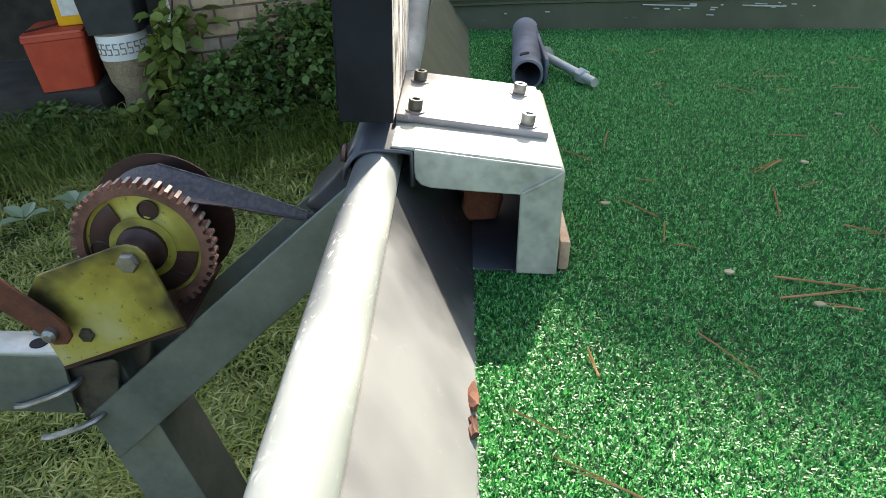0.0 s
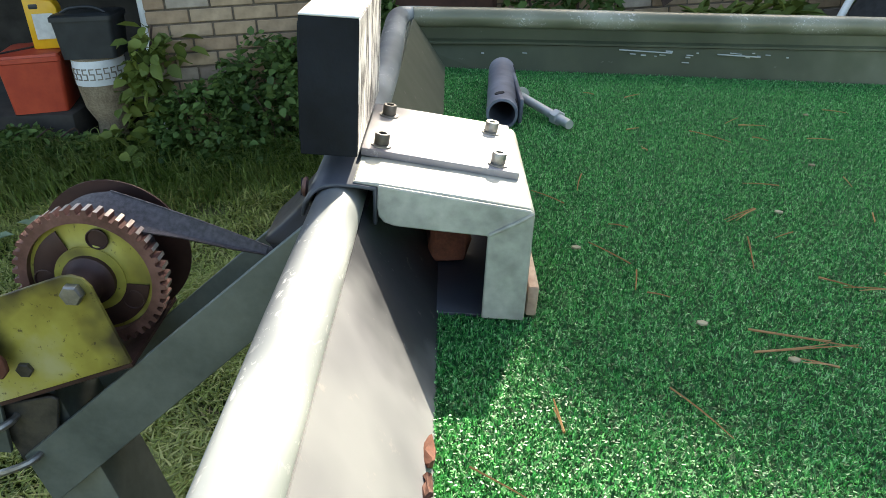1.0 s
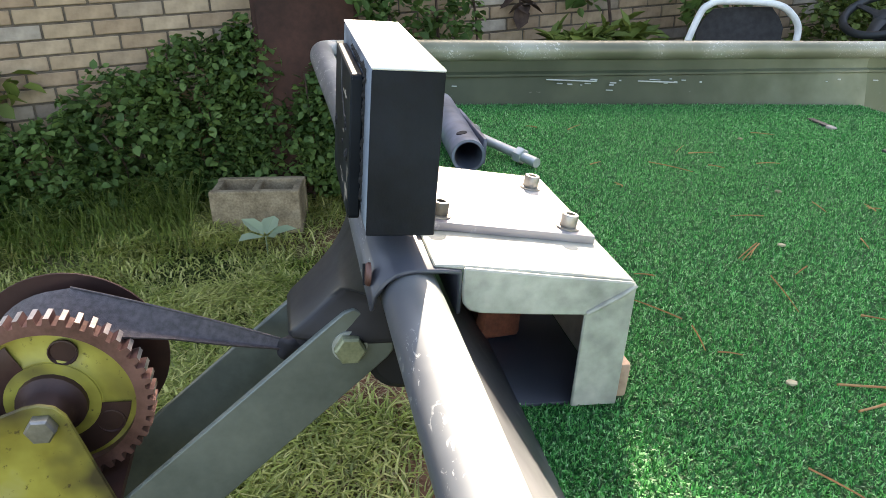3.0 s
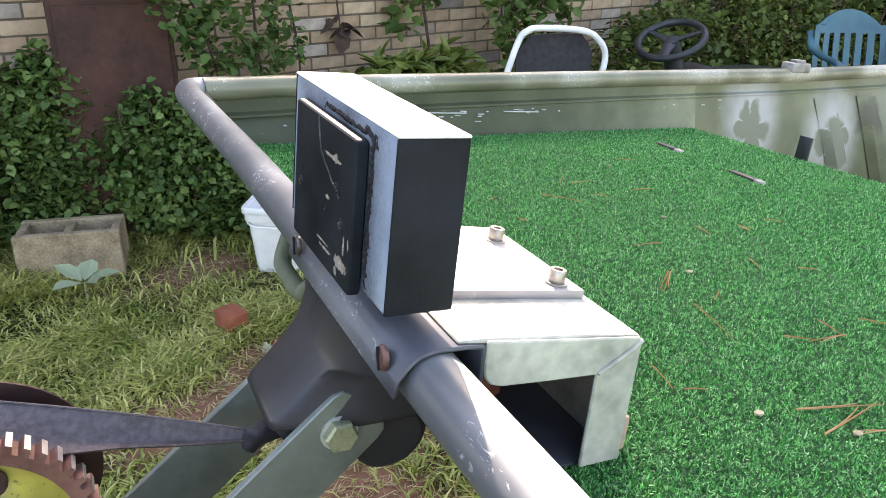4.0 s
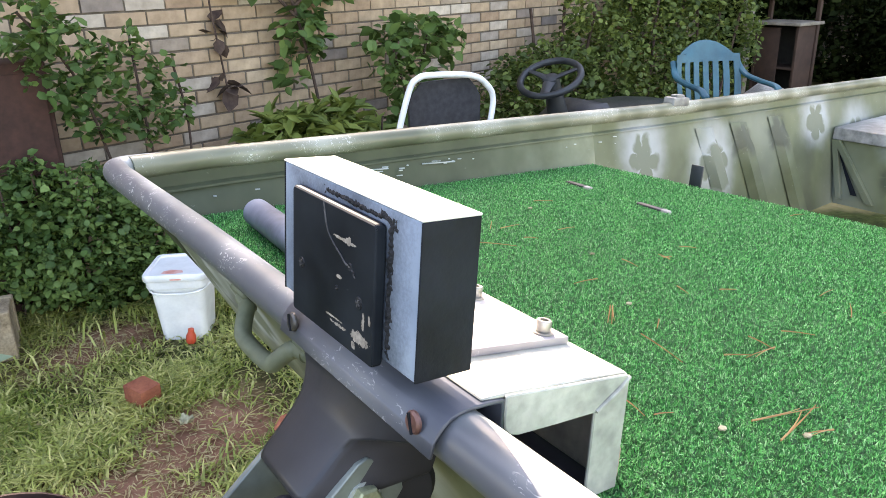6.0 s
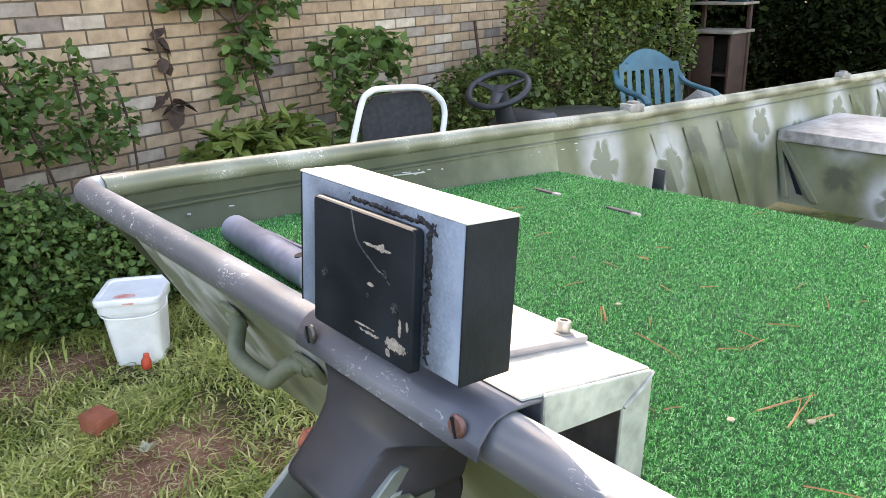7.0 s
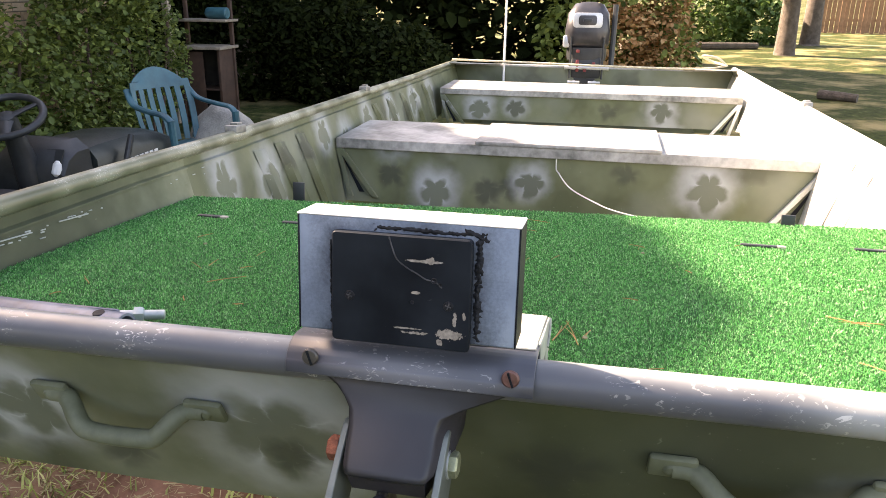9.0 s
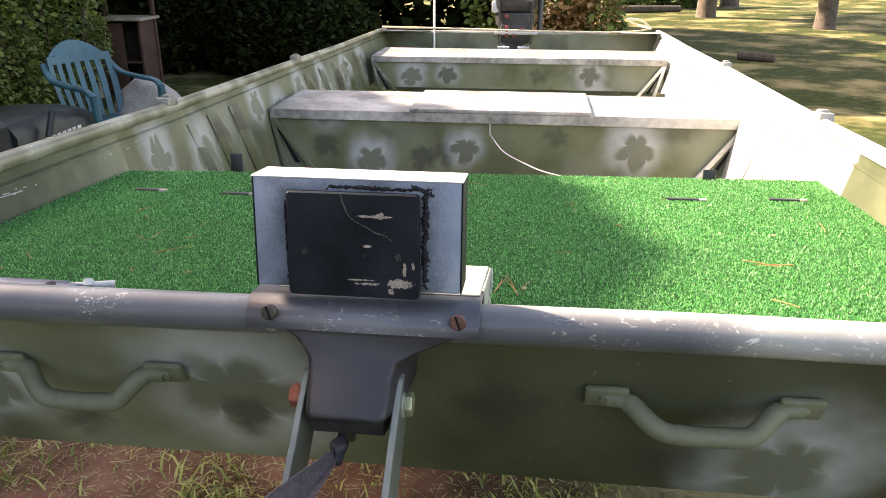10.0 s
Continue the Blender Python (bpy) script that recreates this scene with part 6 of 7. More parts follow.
def build_shade_tree():
    """An unseen tree behind the house, its crown cut to shade the port side of the boat and the garden."""
    r = np.random.default_rng(5)
    # shade edge on the deck, which the crown is trimmed to
    EX = [-6, -1.5, -0.35, -0.07, -0.035, 0.06, 0.09, 0.137, 0.195, 0.236, 0.30, 0.36, 0.42, 0.5, 0.6, 0.75, 1.0, 1.4, 1.9, 2.3, 3.4, 4.4, 5.5]
    EY = [0.9, 0.6, 0.42, 0.42, 0.60, 0.60, 0.372, 0.352, 0.335, 0.315, 0.285, 0.255, 0.235, 0.262, 0.285, 0.313, 0.375, 0.42, 0.65, 0.9, 1.3, 1.5, 2.0]
    # an even rim of small leaves, a band of larger ones, then the open crown
    rim = r.uniform(-0.8, 2.0, 44000)
    rim = np.stack([rim, np.interp(rim, EX, EY) + 0.035 + 0.3 * r.random(len(rim)) ** 1.5, np.full(len(rim), 0.035)], 1)
    band = r.uniform(-2.0, 3.0, 40000)
    band = np.stack([band, np.interp(band, EX, EY) + r.uniform(0.22, 0.75, len(band)), np.full(len(band), 0.07)], 1)
    sx, sy = r.uniform(-6.0, 5.5, 60000), r.uniform(0.0, 6.0, 60000)
    deep = sy - np.interp(sx, EX, EY)
    gap = 0.5 + 0.5 * np.sin(2.3 * sx + 1.0) * np.sin(2.9 * sy + 0.4 * sx)
    dense = np.where(deep < 0.7, 1.0, np.where(gap > 0.55, 0.3, 0.07)) * np.where((sx < 0.2) & (sx > -3.2) & (sy > 1.3) & (sy < 4.2), 0.25, 1.0)
    open_crown = np.stack([sx, sy, np.full(len(sx), 0.25)], 1)[(deep > 0.4) & (r.random(len(sx)) < dense)]
    sx, sy, size = np.concatenate([rim, band, open_crown]).T
    z = r.uniform(5.2, 6.6, len(sx))
    q = SUN_WAY / SUN_WAY.z
    deck = 1.085 - 0.096 * np.clip(sx, -0.2, 1.6)
    c = np.stack([sx + q.x * (z - deck), sy + q.y * (z - deck), z], 1)
    top = thing("shade_tree", "unseen tall broad-crowned tree added behind the house for its shade", "tree")
    part("trunk", tube(B(), smooth_line([(0.4, 8.4, -0.1), (0.4, 8.3, 2.0), (0.2, 7.8, 4.0), (-0.2, 7.2, 5.4)], 4), [0.32] * 5 + [0.24] * 4 + [0.16] * 4, 12), "bark", top)
    for e in ((-3.5, 5.5, 5.8), (-1.5, 4.4, 5.7), (0.5, 4.4, 5.8), (2.5, 5.0, 5.9), (-2.5, 8.5, 5.9), (2.0, 8.5, 6.0)):
        part("limb", tube(B(), smooth_line([(0.2, 7.8, 4.0), ((e[0] + 0.2) / 2, (e[1] + 7.8) / 2, 5.2), e], 4), [0.14] * 4 + [0.08] * 5, 8), "bark", top)
    v, f = leaves(c, size, 0.5, 0.1, 0.5, 6)
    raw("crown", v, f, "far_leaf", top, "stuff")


def build_far():
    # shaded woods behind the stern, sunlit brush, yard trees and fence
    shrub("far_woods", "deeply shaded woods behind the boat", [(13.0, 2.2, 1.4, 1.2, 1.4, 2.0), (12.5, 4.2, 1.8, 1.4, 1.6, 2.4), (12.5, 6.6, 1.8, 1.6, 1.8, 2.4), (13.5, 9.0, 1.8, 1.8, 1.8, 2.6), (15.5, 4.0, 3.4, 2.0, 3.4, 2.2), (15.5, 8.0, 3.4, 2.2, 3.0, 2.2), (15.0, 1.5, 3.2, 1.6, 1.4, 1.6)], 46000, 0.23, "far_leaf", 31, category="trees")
    # added filler: dark leaves where only deep shade lies beyond the chair
    shrub("undergrowth", "near-black leaf mass added for the deep shade beyond the blue chair", [(8.6, 2.9, 0.45, 0.8, 0.6, 0.6), (8.9, 3.9, 0.6, 0.8, 0.8, 0.8), (9.0, 5.2, 0.7, 0.9, 1.0, 0.9), (9.2, 6.6, 0.8, 0.9, 1.0, 1.0)], 24000, 0.085, "far_leaf", 36, category="undergrowth")
    shrub("brush", "dry sunlit brush behind the outboard motor", [(11.5, 0.35, 0.55, 0.55, 0.75, 0.75), (11.8, -0.35, 0.5, 0.5, 0.55, 0.7), (12.2, 0.0, 1.3, 0.6, 0.8, 0.6)], 6000, 0.085, "needle", 32, category="brush")
    shrub("brush", "green brush beside the dry brush", [(11.6, 1.0, 0.7, 0.5, 0.6, 0.8), (12.0, 0.2, 1.0, 0.6, 0.8, 0.8), (11.7, -0.5, 0.5, 0.4, 0.4, 0.5)], 3000, 0.11, "shrub_light", 33, category="brush")
    shrub("yard_shrub", "rounded green shrub at the yard's far side", [(22.5, -2.2, 0.8, 0.9, 1.3, 1.0), (22.5, -3.4, 0.6, 0.7, 0.9, 0.8)], 5000, 0.16, "shrub", 34)
    # crowns, out of view, lie towards the sun to dapple the yard
    tree("yard_tree", "large tree with bare trunk in the sunlit yard", 18.7, -3.5, 0.23, 6.0, [(18.2, -0.2, 7.0, 4.0, 3.0, 1.4)], 5000, 0.4, "far_leaf", 41)
    tree("yard_tree", "second yard tree beside the fence", 22.6, -4.9, 0.26, 6.5, [(20.5, 1.0, 7.5, 3.6, 3.6, 1.4)], 4500, 0.4, "far_leaf", 42)
    tree("yard_tree", "thick pale-barked tree in the yard", 15.9, -5.25, 0.20, 6.0, [(14.5, -2.2, 7.2, 3.4, 2.8, 1.4)], 4500, 0.4, "far_leaf", 43)
    # two more trees, added only to shade the ground
    tree("yard_tree", "unseen tree added beside the yard to dapple it", 10.0, -7.5, 0.30, 6.0, [(10, -1.0, 7.6, 3.0, 2.2, 1.2)], 3000, 0.4, "far_leaf", 44)
    tree("yard_tree", "broad tree added at the edge of the woods to shade the ground", 11.5, 6.5, 0.3, 5.5, [(13.0, 7.5, 6.4, 3.2, 3.0, 1.2)], 5000, 0.42, "far_leaf", 45)
    # unseen trees added ahead of the bow to cut the sky light
    shrub("tree_line", "unseen dark leafy tree line added to hold back sky light", [(-24.0, y, 2.2, 2.0, 4.0, 3.0) for y in (-16, -9, -2, 5, 12)], 9000, 0.6, "far_leaf", 35, category="trees")
    fence = thing("board_fence", "brown wooden board fence at the back of the yard", "fence")
    board = mesh_of("fence_board", box(B(), (0, -0.07, 0), (0.02, 0.07, 1.85), 0.004, 1), "fence")
    for k in range(90):
        ob = new("fence_board", board)
        ob.parent = fence
        ob.location = (29.6 + 0.04 * math.sin(5 * k), -6.4 - 0.15 * k, 0.02 * math.sin(3 * k))
    for z in (0.4, 1.4):
        part("fence_rail", box(B(), (29.63, -19.8, z), (29.68, -6.3, z + 0.09)), "fence", fence)
    for i, (x0, y0, x1, y1, r) in enumerate(((19.5, -1.0, 20.5, -3.2, 0.10), (18.6, 0.2, 19.0, -1.0, 0.12), (10.9, -2.45, 10.6, -2.85, 0.07))):
        bm = tube(B(), smooth_line([(x0, y0, r * 0.8), ((x0 + x1) / 2, (y0 + y1) / 2 + 0.05, r * 0.9), (x1, y1, r * 0.8)], 3), [r, r * 0.97, r * 0.9, r * 0.94, r * 0.9, r * 0.85, r * 0.8], 10)
        solo("log", bm, "bark", "weathered fallen log lying in the yard", "log", "logs")


# ---- things in the garden ----


def build_garden():
    # concrete block
    bm = B()
    q = Matrix.Translation((-0.288, 3.362, 0.0)) @ Matrix.Rotation(radians(-11), 4, "Z")
    L, W, Hh, t = 0.39, 0.195, 0.20, 0.032
    for y in (-W / 2, W / 2 - t):
        box(bm, (-L / 2, y, 0), (L / 2, y + t, Hh), 0.004, 1, m=q)
    for x in (-L / 2 + 0.004, -t / 2, L / 2 - t - 0.004):
        box(bm, (x, -W / 2 + t - 0.001, 0.002), (x + t, W / 2 - t + 0.001, Hh - 0.003), 0.004, 1, m=q)
    solo("concrete_block", bm, "concrete", "two-hole concrete block standing in the grass", "concrete block")
    # square white bucket
    bucket = thing("bucket", "square white plastic bucket with a red-stained lid", "bucket", at=Matrix.Translation((0.497, 3.085, 0.0)) @ Matrix.Rotation(radians(-31), 4, "Z") @ Matrix.Diagonal((0.93, 0.93, 0.88, 1)))

    def sq(w, h, z):
        return [(p[0], p[1], z) for p in rounded(w, h, 0.03, 4)]
    part("body", loft(B(), [sq(0.185, 0.185, 0.0), sq(0.19, 0.19, 0.01), sq(0.228, 0.228, 0.27)]), "white_plastic", bucket)
    part("rim", loft(B(), [sq(0.246, 0.246, 0.262), sq(0.25, 0.25, 0.268), sq(0.25, 0.25, 0.297), sq(0.245, 0.245, 0.3)]), "white_plastic", bucket)
    lid = part("lid", loft(B(), [sq(0.262, 0.262, 0.3), sq(0.266, 0.266, 0.304), sq(0.266, 0.266, 0.326), sq(0.258, 0.258, 0.332), sq(0.23, 0.23, 0.332), sq(0.222, 0.222, 0.324)]), "white_plastic", bucket)
    part("stain", box(B(), (-0.015, -0.1335, 0.307), (0.03, -0.1327, 0.314), 0.0003, 1), "red_paint", lid, "red paint smear")
    part("stain", prism(B(), [(-0.06, -0.09), (-0.01, -0.10), (0.03, -0.085), (0.02, -0.06), (-0.03, -0.05), (-0.055, -0.065)], "z", 0.3242, 0.3248), "red_paint", lid, "red paint smear")
    part("handle", tube(B(), smooth_line([(-0.128, 0, 0.28), (-0.13, -0.06, 0.262), (-0.09, -0.132, 0.25), (0.0, -0.137, 0.244), (0.09, -0.132, 0.25), (0.13, -0.06, 0.262), (0.128, 0, 0.28)], 4), 0.004, 6), "white_plastic", bucket)
    bm = lathe(B(), [(0.016, 0), (0.02, 0.01), (0.019, 0.03), (0.012, 0.045), (0.011, 0.06)], (0.452, 2.93, 0.02), (0.1, -0.1, 1), 12)
    solo("bottle_cap", bm, "red", "small red plastic bottle stopper in the grass beside the bucket", "stopper")
    # broken red brick
    bm = B()
    box(bm, (-0.042, -0.045, 0), (0.042, 0.045, 0.066), 0.006, 2, m=Matrix.Translation((0.188, 2.615, 0.012)) @ Matrix.Rotation(radians(24), 4, "Z") @ Matrix.Rotation(radians(6), 4, "X"))
    for v in bm.verts:
        v.co += 0.004 * Vector((noise.noise(v.co * 40), noise.noise(v.co * 40 + Vector((5, 0, 0))), noise.noise(v.co * 40 + Vector((0, 7, 0)))))
    solo("broken_brick", bm, "clay", "broken red clay brick lying in the grass", "brick")
    rows = [[(0.262 + 0.045 * (f - 0.5), 2.37 + 0.026 * u * math.sin(math.pi * (0.1 + 0.85 * f)), 0.026 + 0.016 * abs(u) + 0.008 * math.sin(9 * f + 4 * u)) for u in np.linspace(-1, 1, 7)] for f in np.linspace(0, 1, 7)]
    solo("crumpled_leaf", sheet(B(), rows, (0, 0, 0.0012)), "flake", "small pale crumpled leaf on bare soil", "leaf")
    # rusty cabinet
    cab = thing("rusty_cabinet", "tall rusty sheet-metal cabinet against the house wall", "cabinet")
    part("body", box(B(), (-0.24, 3.60, 0), (0.225, 3.86, 1.06), 0.008), "rustsheet", cab)
    part("door", box(B(), (-0.22, 3.588, 0.04), (0.205, 3.599, 1.02), 0.004), "rustsheet", cab, "dented rusty door")
    # planter group beyond the wall's corner
    tote = thing("red_tote", "red plastic storage tote standing on the ground", "tote", at=Matrix.Translation((-2.16, 3.98, 0.09)) @ Matrix.Rotation(radians(14), 4, "Z") @ Matrix.Diagonal((0.88, 0.88, 0.92, 1)))

    def rect(w, d, z):
        return [(p[0], p[1], z) for p in rounded(w, d, 0.025, 4)]
    part("body", loft(B(), [rect(0.30, 0.36, 0.22), rect(0.34, 0.40, 0.50), rect(0.355, 0.415, 0.505), rect(0.355, 0.415, 0.53)]), "red", tote)
    part("lid", loft(B(), [rect(0.35, 0.41, 0.531), rect(0.345, 0.405, 0.545), rect(0.3, 0.36, 0.552)]), "red", tote)
    part("strap", tube(B(), [(-0.15, -0.15, 0.556), (0.14, 0.12, 0.556)], 0.006, 6), "dark_plastic", tote)
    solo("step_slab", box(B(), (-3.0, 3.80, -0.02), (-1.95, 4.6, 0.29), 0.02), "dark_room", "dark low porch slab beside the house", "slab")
    jug = thing("oil_jug", "yellow plastic oil jug with a paper label", "jug", at=Matrix.Translation((-2.055, 3.97, 0.598)) @ Matrix.Rotation(radians(10), 4, "Z"))
    part("body", prism(B(), [(-0.075, 0.0), (0.075, 0.0), (0.078, 0.20), (0.06, 0.235), (0.02, 0.24), (-0.02, 0.255), (-0.078, 0.25)], "y", -0.045, 0.045, 0.01), "yellow_plastic", jug)
    part("grip_hole", box(B(), (-0.055, -0.047, 0.195), (-0.005, 0.047, 0.225), 0.008), "dark_plastic", jug)
    part("label", box(B(), (-0.045, -0.0462, 0.05), (0.055, -0.0452, 0.175)), "label", jug)
    part("cap", lathe(B(), [(0.02, 0), (0.02, 0.025), (0.017, 0.028)], (0.05, 0, 0.235), (0, 0, 1), 14), "dark_plastic", jug)
    bat = thing("battery_box", "dark plastic battery box on the white planter", "battery box", at=Matrix.Translation((-1.815, 3.93, 0.045)) @ Matrix.Rotation(radians(4), 4, "Z"))
    part("body", loft(B(), [rect(0.27, 0.2, 0.515), rect(0.30, 0.22, 0.70)]), "dark_plastic", bat)
    part("lid", loft(B(), [rect(0.315, 0.235, 0.701), rect(0.315, 0.235, 0.722), rect(0.29, 0.21, 0.732)]), "dark_plastic", bat)
    part("handle", tube(B(), smooth_line([(-0.12, -0.02, 0.732), (-0.06, -0.04, 0.755), (0.05, -0.04, 0.755), (0.13, -0.05, 0.715)], 5), 0.008, 8), "dark_plastic", bat)
    pl = thing("planter", "white painted masonry planter with a key pattern", "planter", at=Matrix.Translation((-1.815, 3.93, 0.0)) @ Matrix.Diagonal((1, 1, 1.09, 1)))
    part("body", lathe(B(), [(0.10, 0.0), (0.11, 0.05), (0.075, 0.12), (0.07, 0.2), (0.11, 0.28), (0.125, 0.38), (0.125, 0.512), (0.1, 0.514)], (0, 0, 0), (0, 0, 1), 20), "concrete", pl)
    part("band", lathe(B(), [(0.127, 0.39), (0.1285, 0.395), (0.1285, 0.5), (0.127, 0.505)], (0, 0, 0), (0, 0, 1), 28), "white_plastic", pl, "white band")
    for k in range(10):
        a = radians(195 + 16 * k)
        q = Matrix.Rotation(a, 4, "Z") @ Matrix.Translation((0.128, 0, 0.447))
        bm = B()
        for b in ((-0.013, -0.028, 0.013, -0.023), (-0.013, -0.003, 0.013, 0.002), (-0.013, 0.02, 0.013, 0.025), (0.008, -0.028, 0.013, 0.0), (-0.013, 0.0, -0.008, 0.025)):
            box(bm, (-0.002, b[0], b[1]), (0.003, b[2], b[3]), m=q)
        part("key_motif", bm, "wood", pl)
    bm = tube(B(), [(-1.55, 4.0, -0.02), (-1.56, 4.02, 1.3)], 0.03, 12)
    solo("drain_pipe", bm, "white_plastic", "white drain pipe at the corner of the house", "pipe")
    bm = tube(B(), [(-1.485, 4.0, -0.02), (-1.49, 4.02, 1.3)], 0.02, 10)
    solo("copper_pipe", bm, "clay", "reddish pipe beside the drain pipe", "pipe")


def build_seat():
    ch = thing("metal_chair", "white tubular garden chair with a black sling back", "chair", at=Matrix.Translation((1.64, 2.83, 0)) @ Matrix.Rotation(radians(-6), 4, "Z"))
    line = smooth_line([(-0.40, -0.06, 0.0), (-0.325, -0.05, 0.5), (-0.265, -0.02, 0.70), (-0.19, 0.0, 0.90), (-0.15, 0.0, 0.945), (-0.09, 0.0, 0.955), (0.1, 0.0, 0.94), (0.18, 0.0, 0.90), (0.22, 0.0, 0.83), (0.185, -0.02, 0.70), (0.12, -0.05, 0.5), (0.05, -0.06, 0.0)], 5)
    part("frame", tube(B(), line, 0.0135, 12), "white_tube", ch, "bent white tube frame")
    rows = []
    for f in np.linspace(0, 1, 9):
        z = 0.60 + 0.325 * f
        w = 0.175 if f < 0.8 else 0.175 - 0.3 * (f - 0.8)
        rows.append([(-0.01 + 0.02 * (1 - f) + w * u, 0.012 + 0.05 * (1 - f) + 0.03 * (1 - u * u) * (0.4 + 0.6 * f), z) for u in np.linspace(-1, 1, 9)])
    part("backrest", sheet(B(), rows, (0, 0.012, 0)), "seat", ch, "black padded back")
    part("seat", box(B(), (-0.22, -0.05, 0.40), (0.15, 0.40, 0.44), 0.015), "seat", ch)
    for x in (-0.24, 0.17):
        part("leg", tube(B(), [(x, 0.4, 0.41), (x, 0.46, 0.0)], 0.0125, 8), "white_tube", ch)


def build_mower():
    mo = thing("riding_mower", "dark green and black riding lawn mower with a bare steering wheel", "lawn mower", at=Matrix.Translation((2.52, 3.24, 0)) @ Matrix.Rotation(radians(2), 4, "Z") @ Matrix.Diagonal((0.95, 0.95, 0.89, 1)))
    hood = [[(x, y * w, z) for y, z in ((-0.24, 0.38), (-0.245, zt - 0.10), (-0.2, zt - 0.03), (-0.1, zt), (0.1, zt), (0.2, zt - 0.03), (0.245, zt - 0.10), (0.24, 0.38))] for x, w, zt in ((0.42, 1.0, 0.70), (0.5, 1.0, 0.705), (0.8, 1.0, 0.70), (1.1, 0.98, 0.66), (1.3, 0.92, 0.60), (1.38, 0.8, 0.5))]
    part("hood", loft(B(), hood), "mower", mo, "dark green hood", smooth=40)
    dash = [[(x, y, z) for y, z in ((-0.23, 0.36), (-0.22, zt - 0.06), (-0.15, zt), (0.15, zt), (0.22, zt - 0.06), (0.23, 0.36))] for x, zt in ((0.16, 0.62), (0.22, 0.70), (0.30, 0.735), (0.40, 0.735))]
    part("dashboard", loft(B(), dash), "dark_plastic", mo, "black dashboard", smooth=40)
    part("control_panel", prism(B(), [(0.165, 0.62), (0.222, 0.703), (0.225, 0.70), (0.17, 0.615)], "y", -0.2, -0.1), "dark_plastic", mo)
    part("column", tube(B(), [(0.20, 0.0, 0.50), (0.10, 0.0, 0.88)], [0.075, 0.045], 14), "dark_plastic", mo)
    c, n = Vector((0.085, 0.0, 0.905)), Vector((-0.46, -0.16, 0.873)).normalized()
    q = Vector((0, 0, 1)).rotation_difference(n).to_matrix().to_4x4()
    wheel = part("steering_wheel", tube(B(), [c + q @ Vector((0.175 * math.cos(a), 0.175 * math.sin(a), 0)) for a in np.linspace(0, 2 * math.pi, 40, endpoint=False)], 0.020, 12, closed=True), "dark_plastic", mo, "black steering wheel")
    for a in (90, 210, 330):
        e = c + q @ Vector((0.168 * math.cos(radians(a)), 0.168 * math.sin(radians(a)), 0))
        part("spoke", tube(B(), [c - 0.012 * n, (c + e) / 2 - 0.004 * n, e], [0.042, 0.030, 0.024], 8, flat=0.4), "dark_plastic", wheel)
    part("wheel_hub", lathe(B(), [(0.05, -0.03), (0.045, 0.004), (0.02, 0.012)], tuple(c), tuple(n), 20), "dark_plastic", wheel)
    part("gear_lever", tube(B(), [(0.52, -0.28, 0.40), (0.66, -0.29, 0.60)], 0.006, 8), "bolt", mo)
    part("lever_grip", tube(B(), [(0.63, -0.288, 0.56), (0.70, -0.292, 0.70)], 0.018, 10), "dark_plastic", mo)
    part("hood_stripe", prism(B(), [(0.62, 0.44), (1.26, 0.44), (1.28, 0.50), (0.62, 0.475)], "y", -0.25, -0.246), "label", mo, "pale stripe on the hood")
    for k in range(7):
        part("brand_bar", box(B(), (0.66 + 0.055 * k, -0.2535, 0.50), (0.70 + 0.055 * k, -0.2495, 0.545), 0.002, 1), "white_tube", mo)
    part("ignition_tag", lathe(B(), [(0.012, 0), (0.028, 0.02), (0.022, 0.07), (0.01, 0.09)], (0.17, -0.17, 0.56), (0, -0.2, 1), 10), "white_plastic", mo, "white rag on the key")
    part("fender", box(B(), (-0.55, -0.42, 0.36), (0.15, 0.42, 0.44), 0.03), "dark_plastic", mo)
    part("seat", box(B(), (-0.42, -0.2, 0.44), (-0.02, 0.2, 0.54), 0.04, 3), "seat", mo)
    part("footplate", box(B(), (0.1, -0.40, 0.28), (0.6, 0.40, 0.31), 0.01), "dark_plastic", mo)
    for x, y, r, w in ((-0.25, -0.4, 0.23, 0.2), (-0.25, 0.4, 0.23, 0.2), (1.1, -0.38, 0.18, 0.14), (1.1, 0.38, 0.18, 0.14)):
        tyre = part("wheel", lathe(B(), [(r * 0.8, -w / 2), (r, -w * 0.35), (r, w * 0.35), (r * 0.8, w / 2)], (x, y, r), (0, 1, 0), 26), "dark_plastic", mo)
        part("rim", lathe(B(), [(r * 0.5, -w * 0.52), (r * 0.5, w * 0.52)], (x, y, r), (0, 1, 0), 18), "white_tube", tyre)


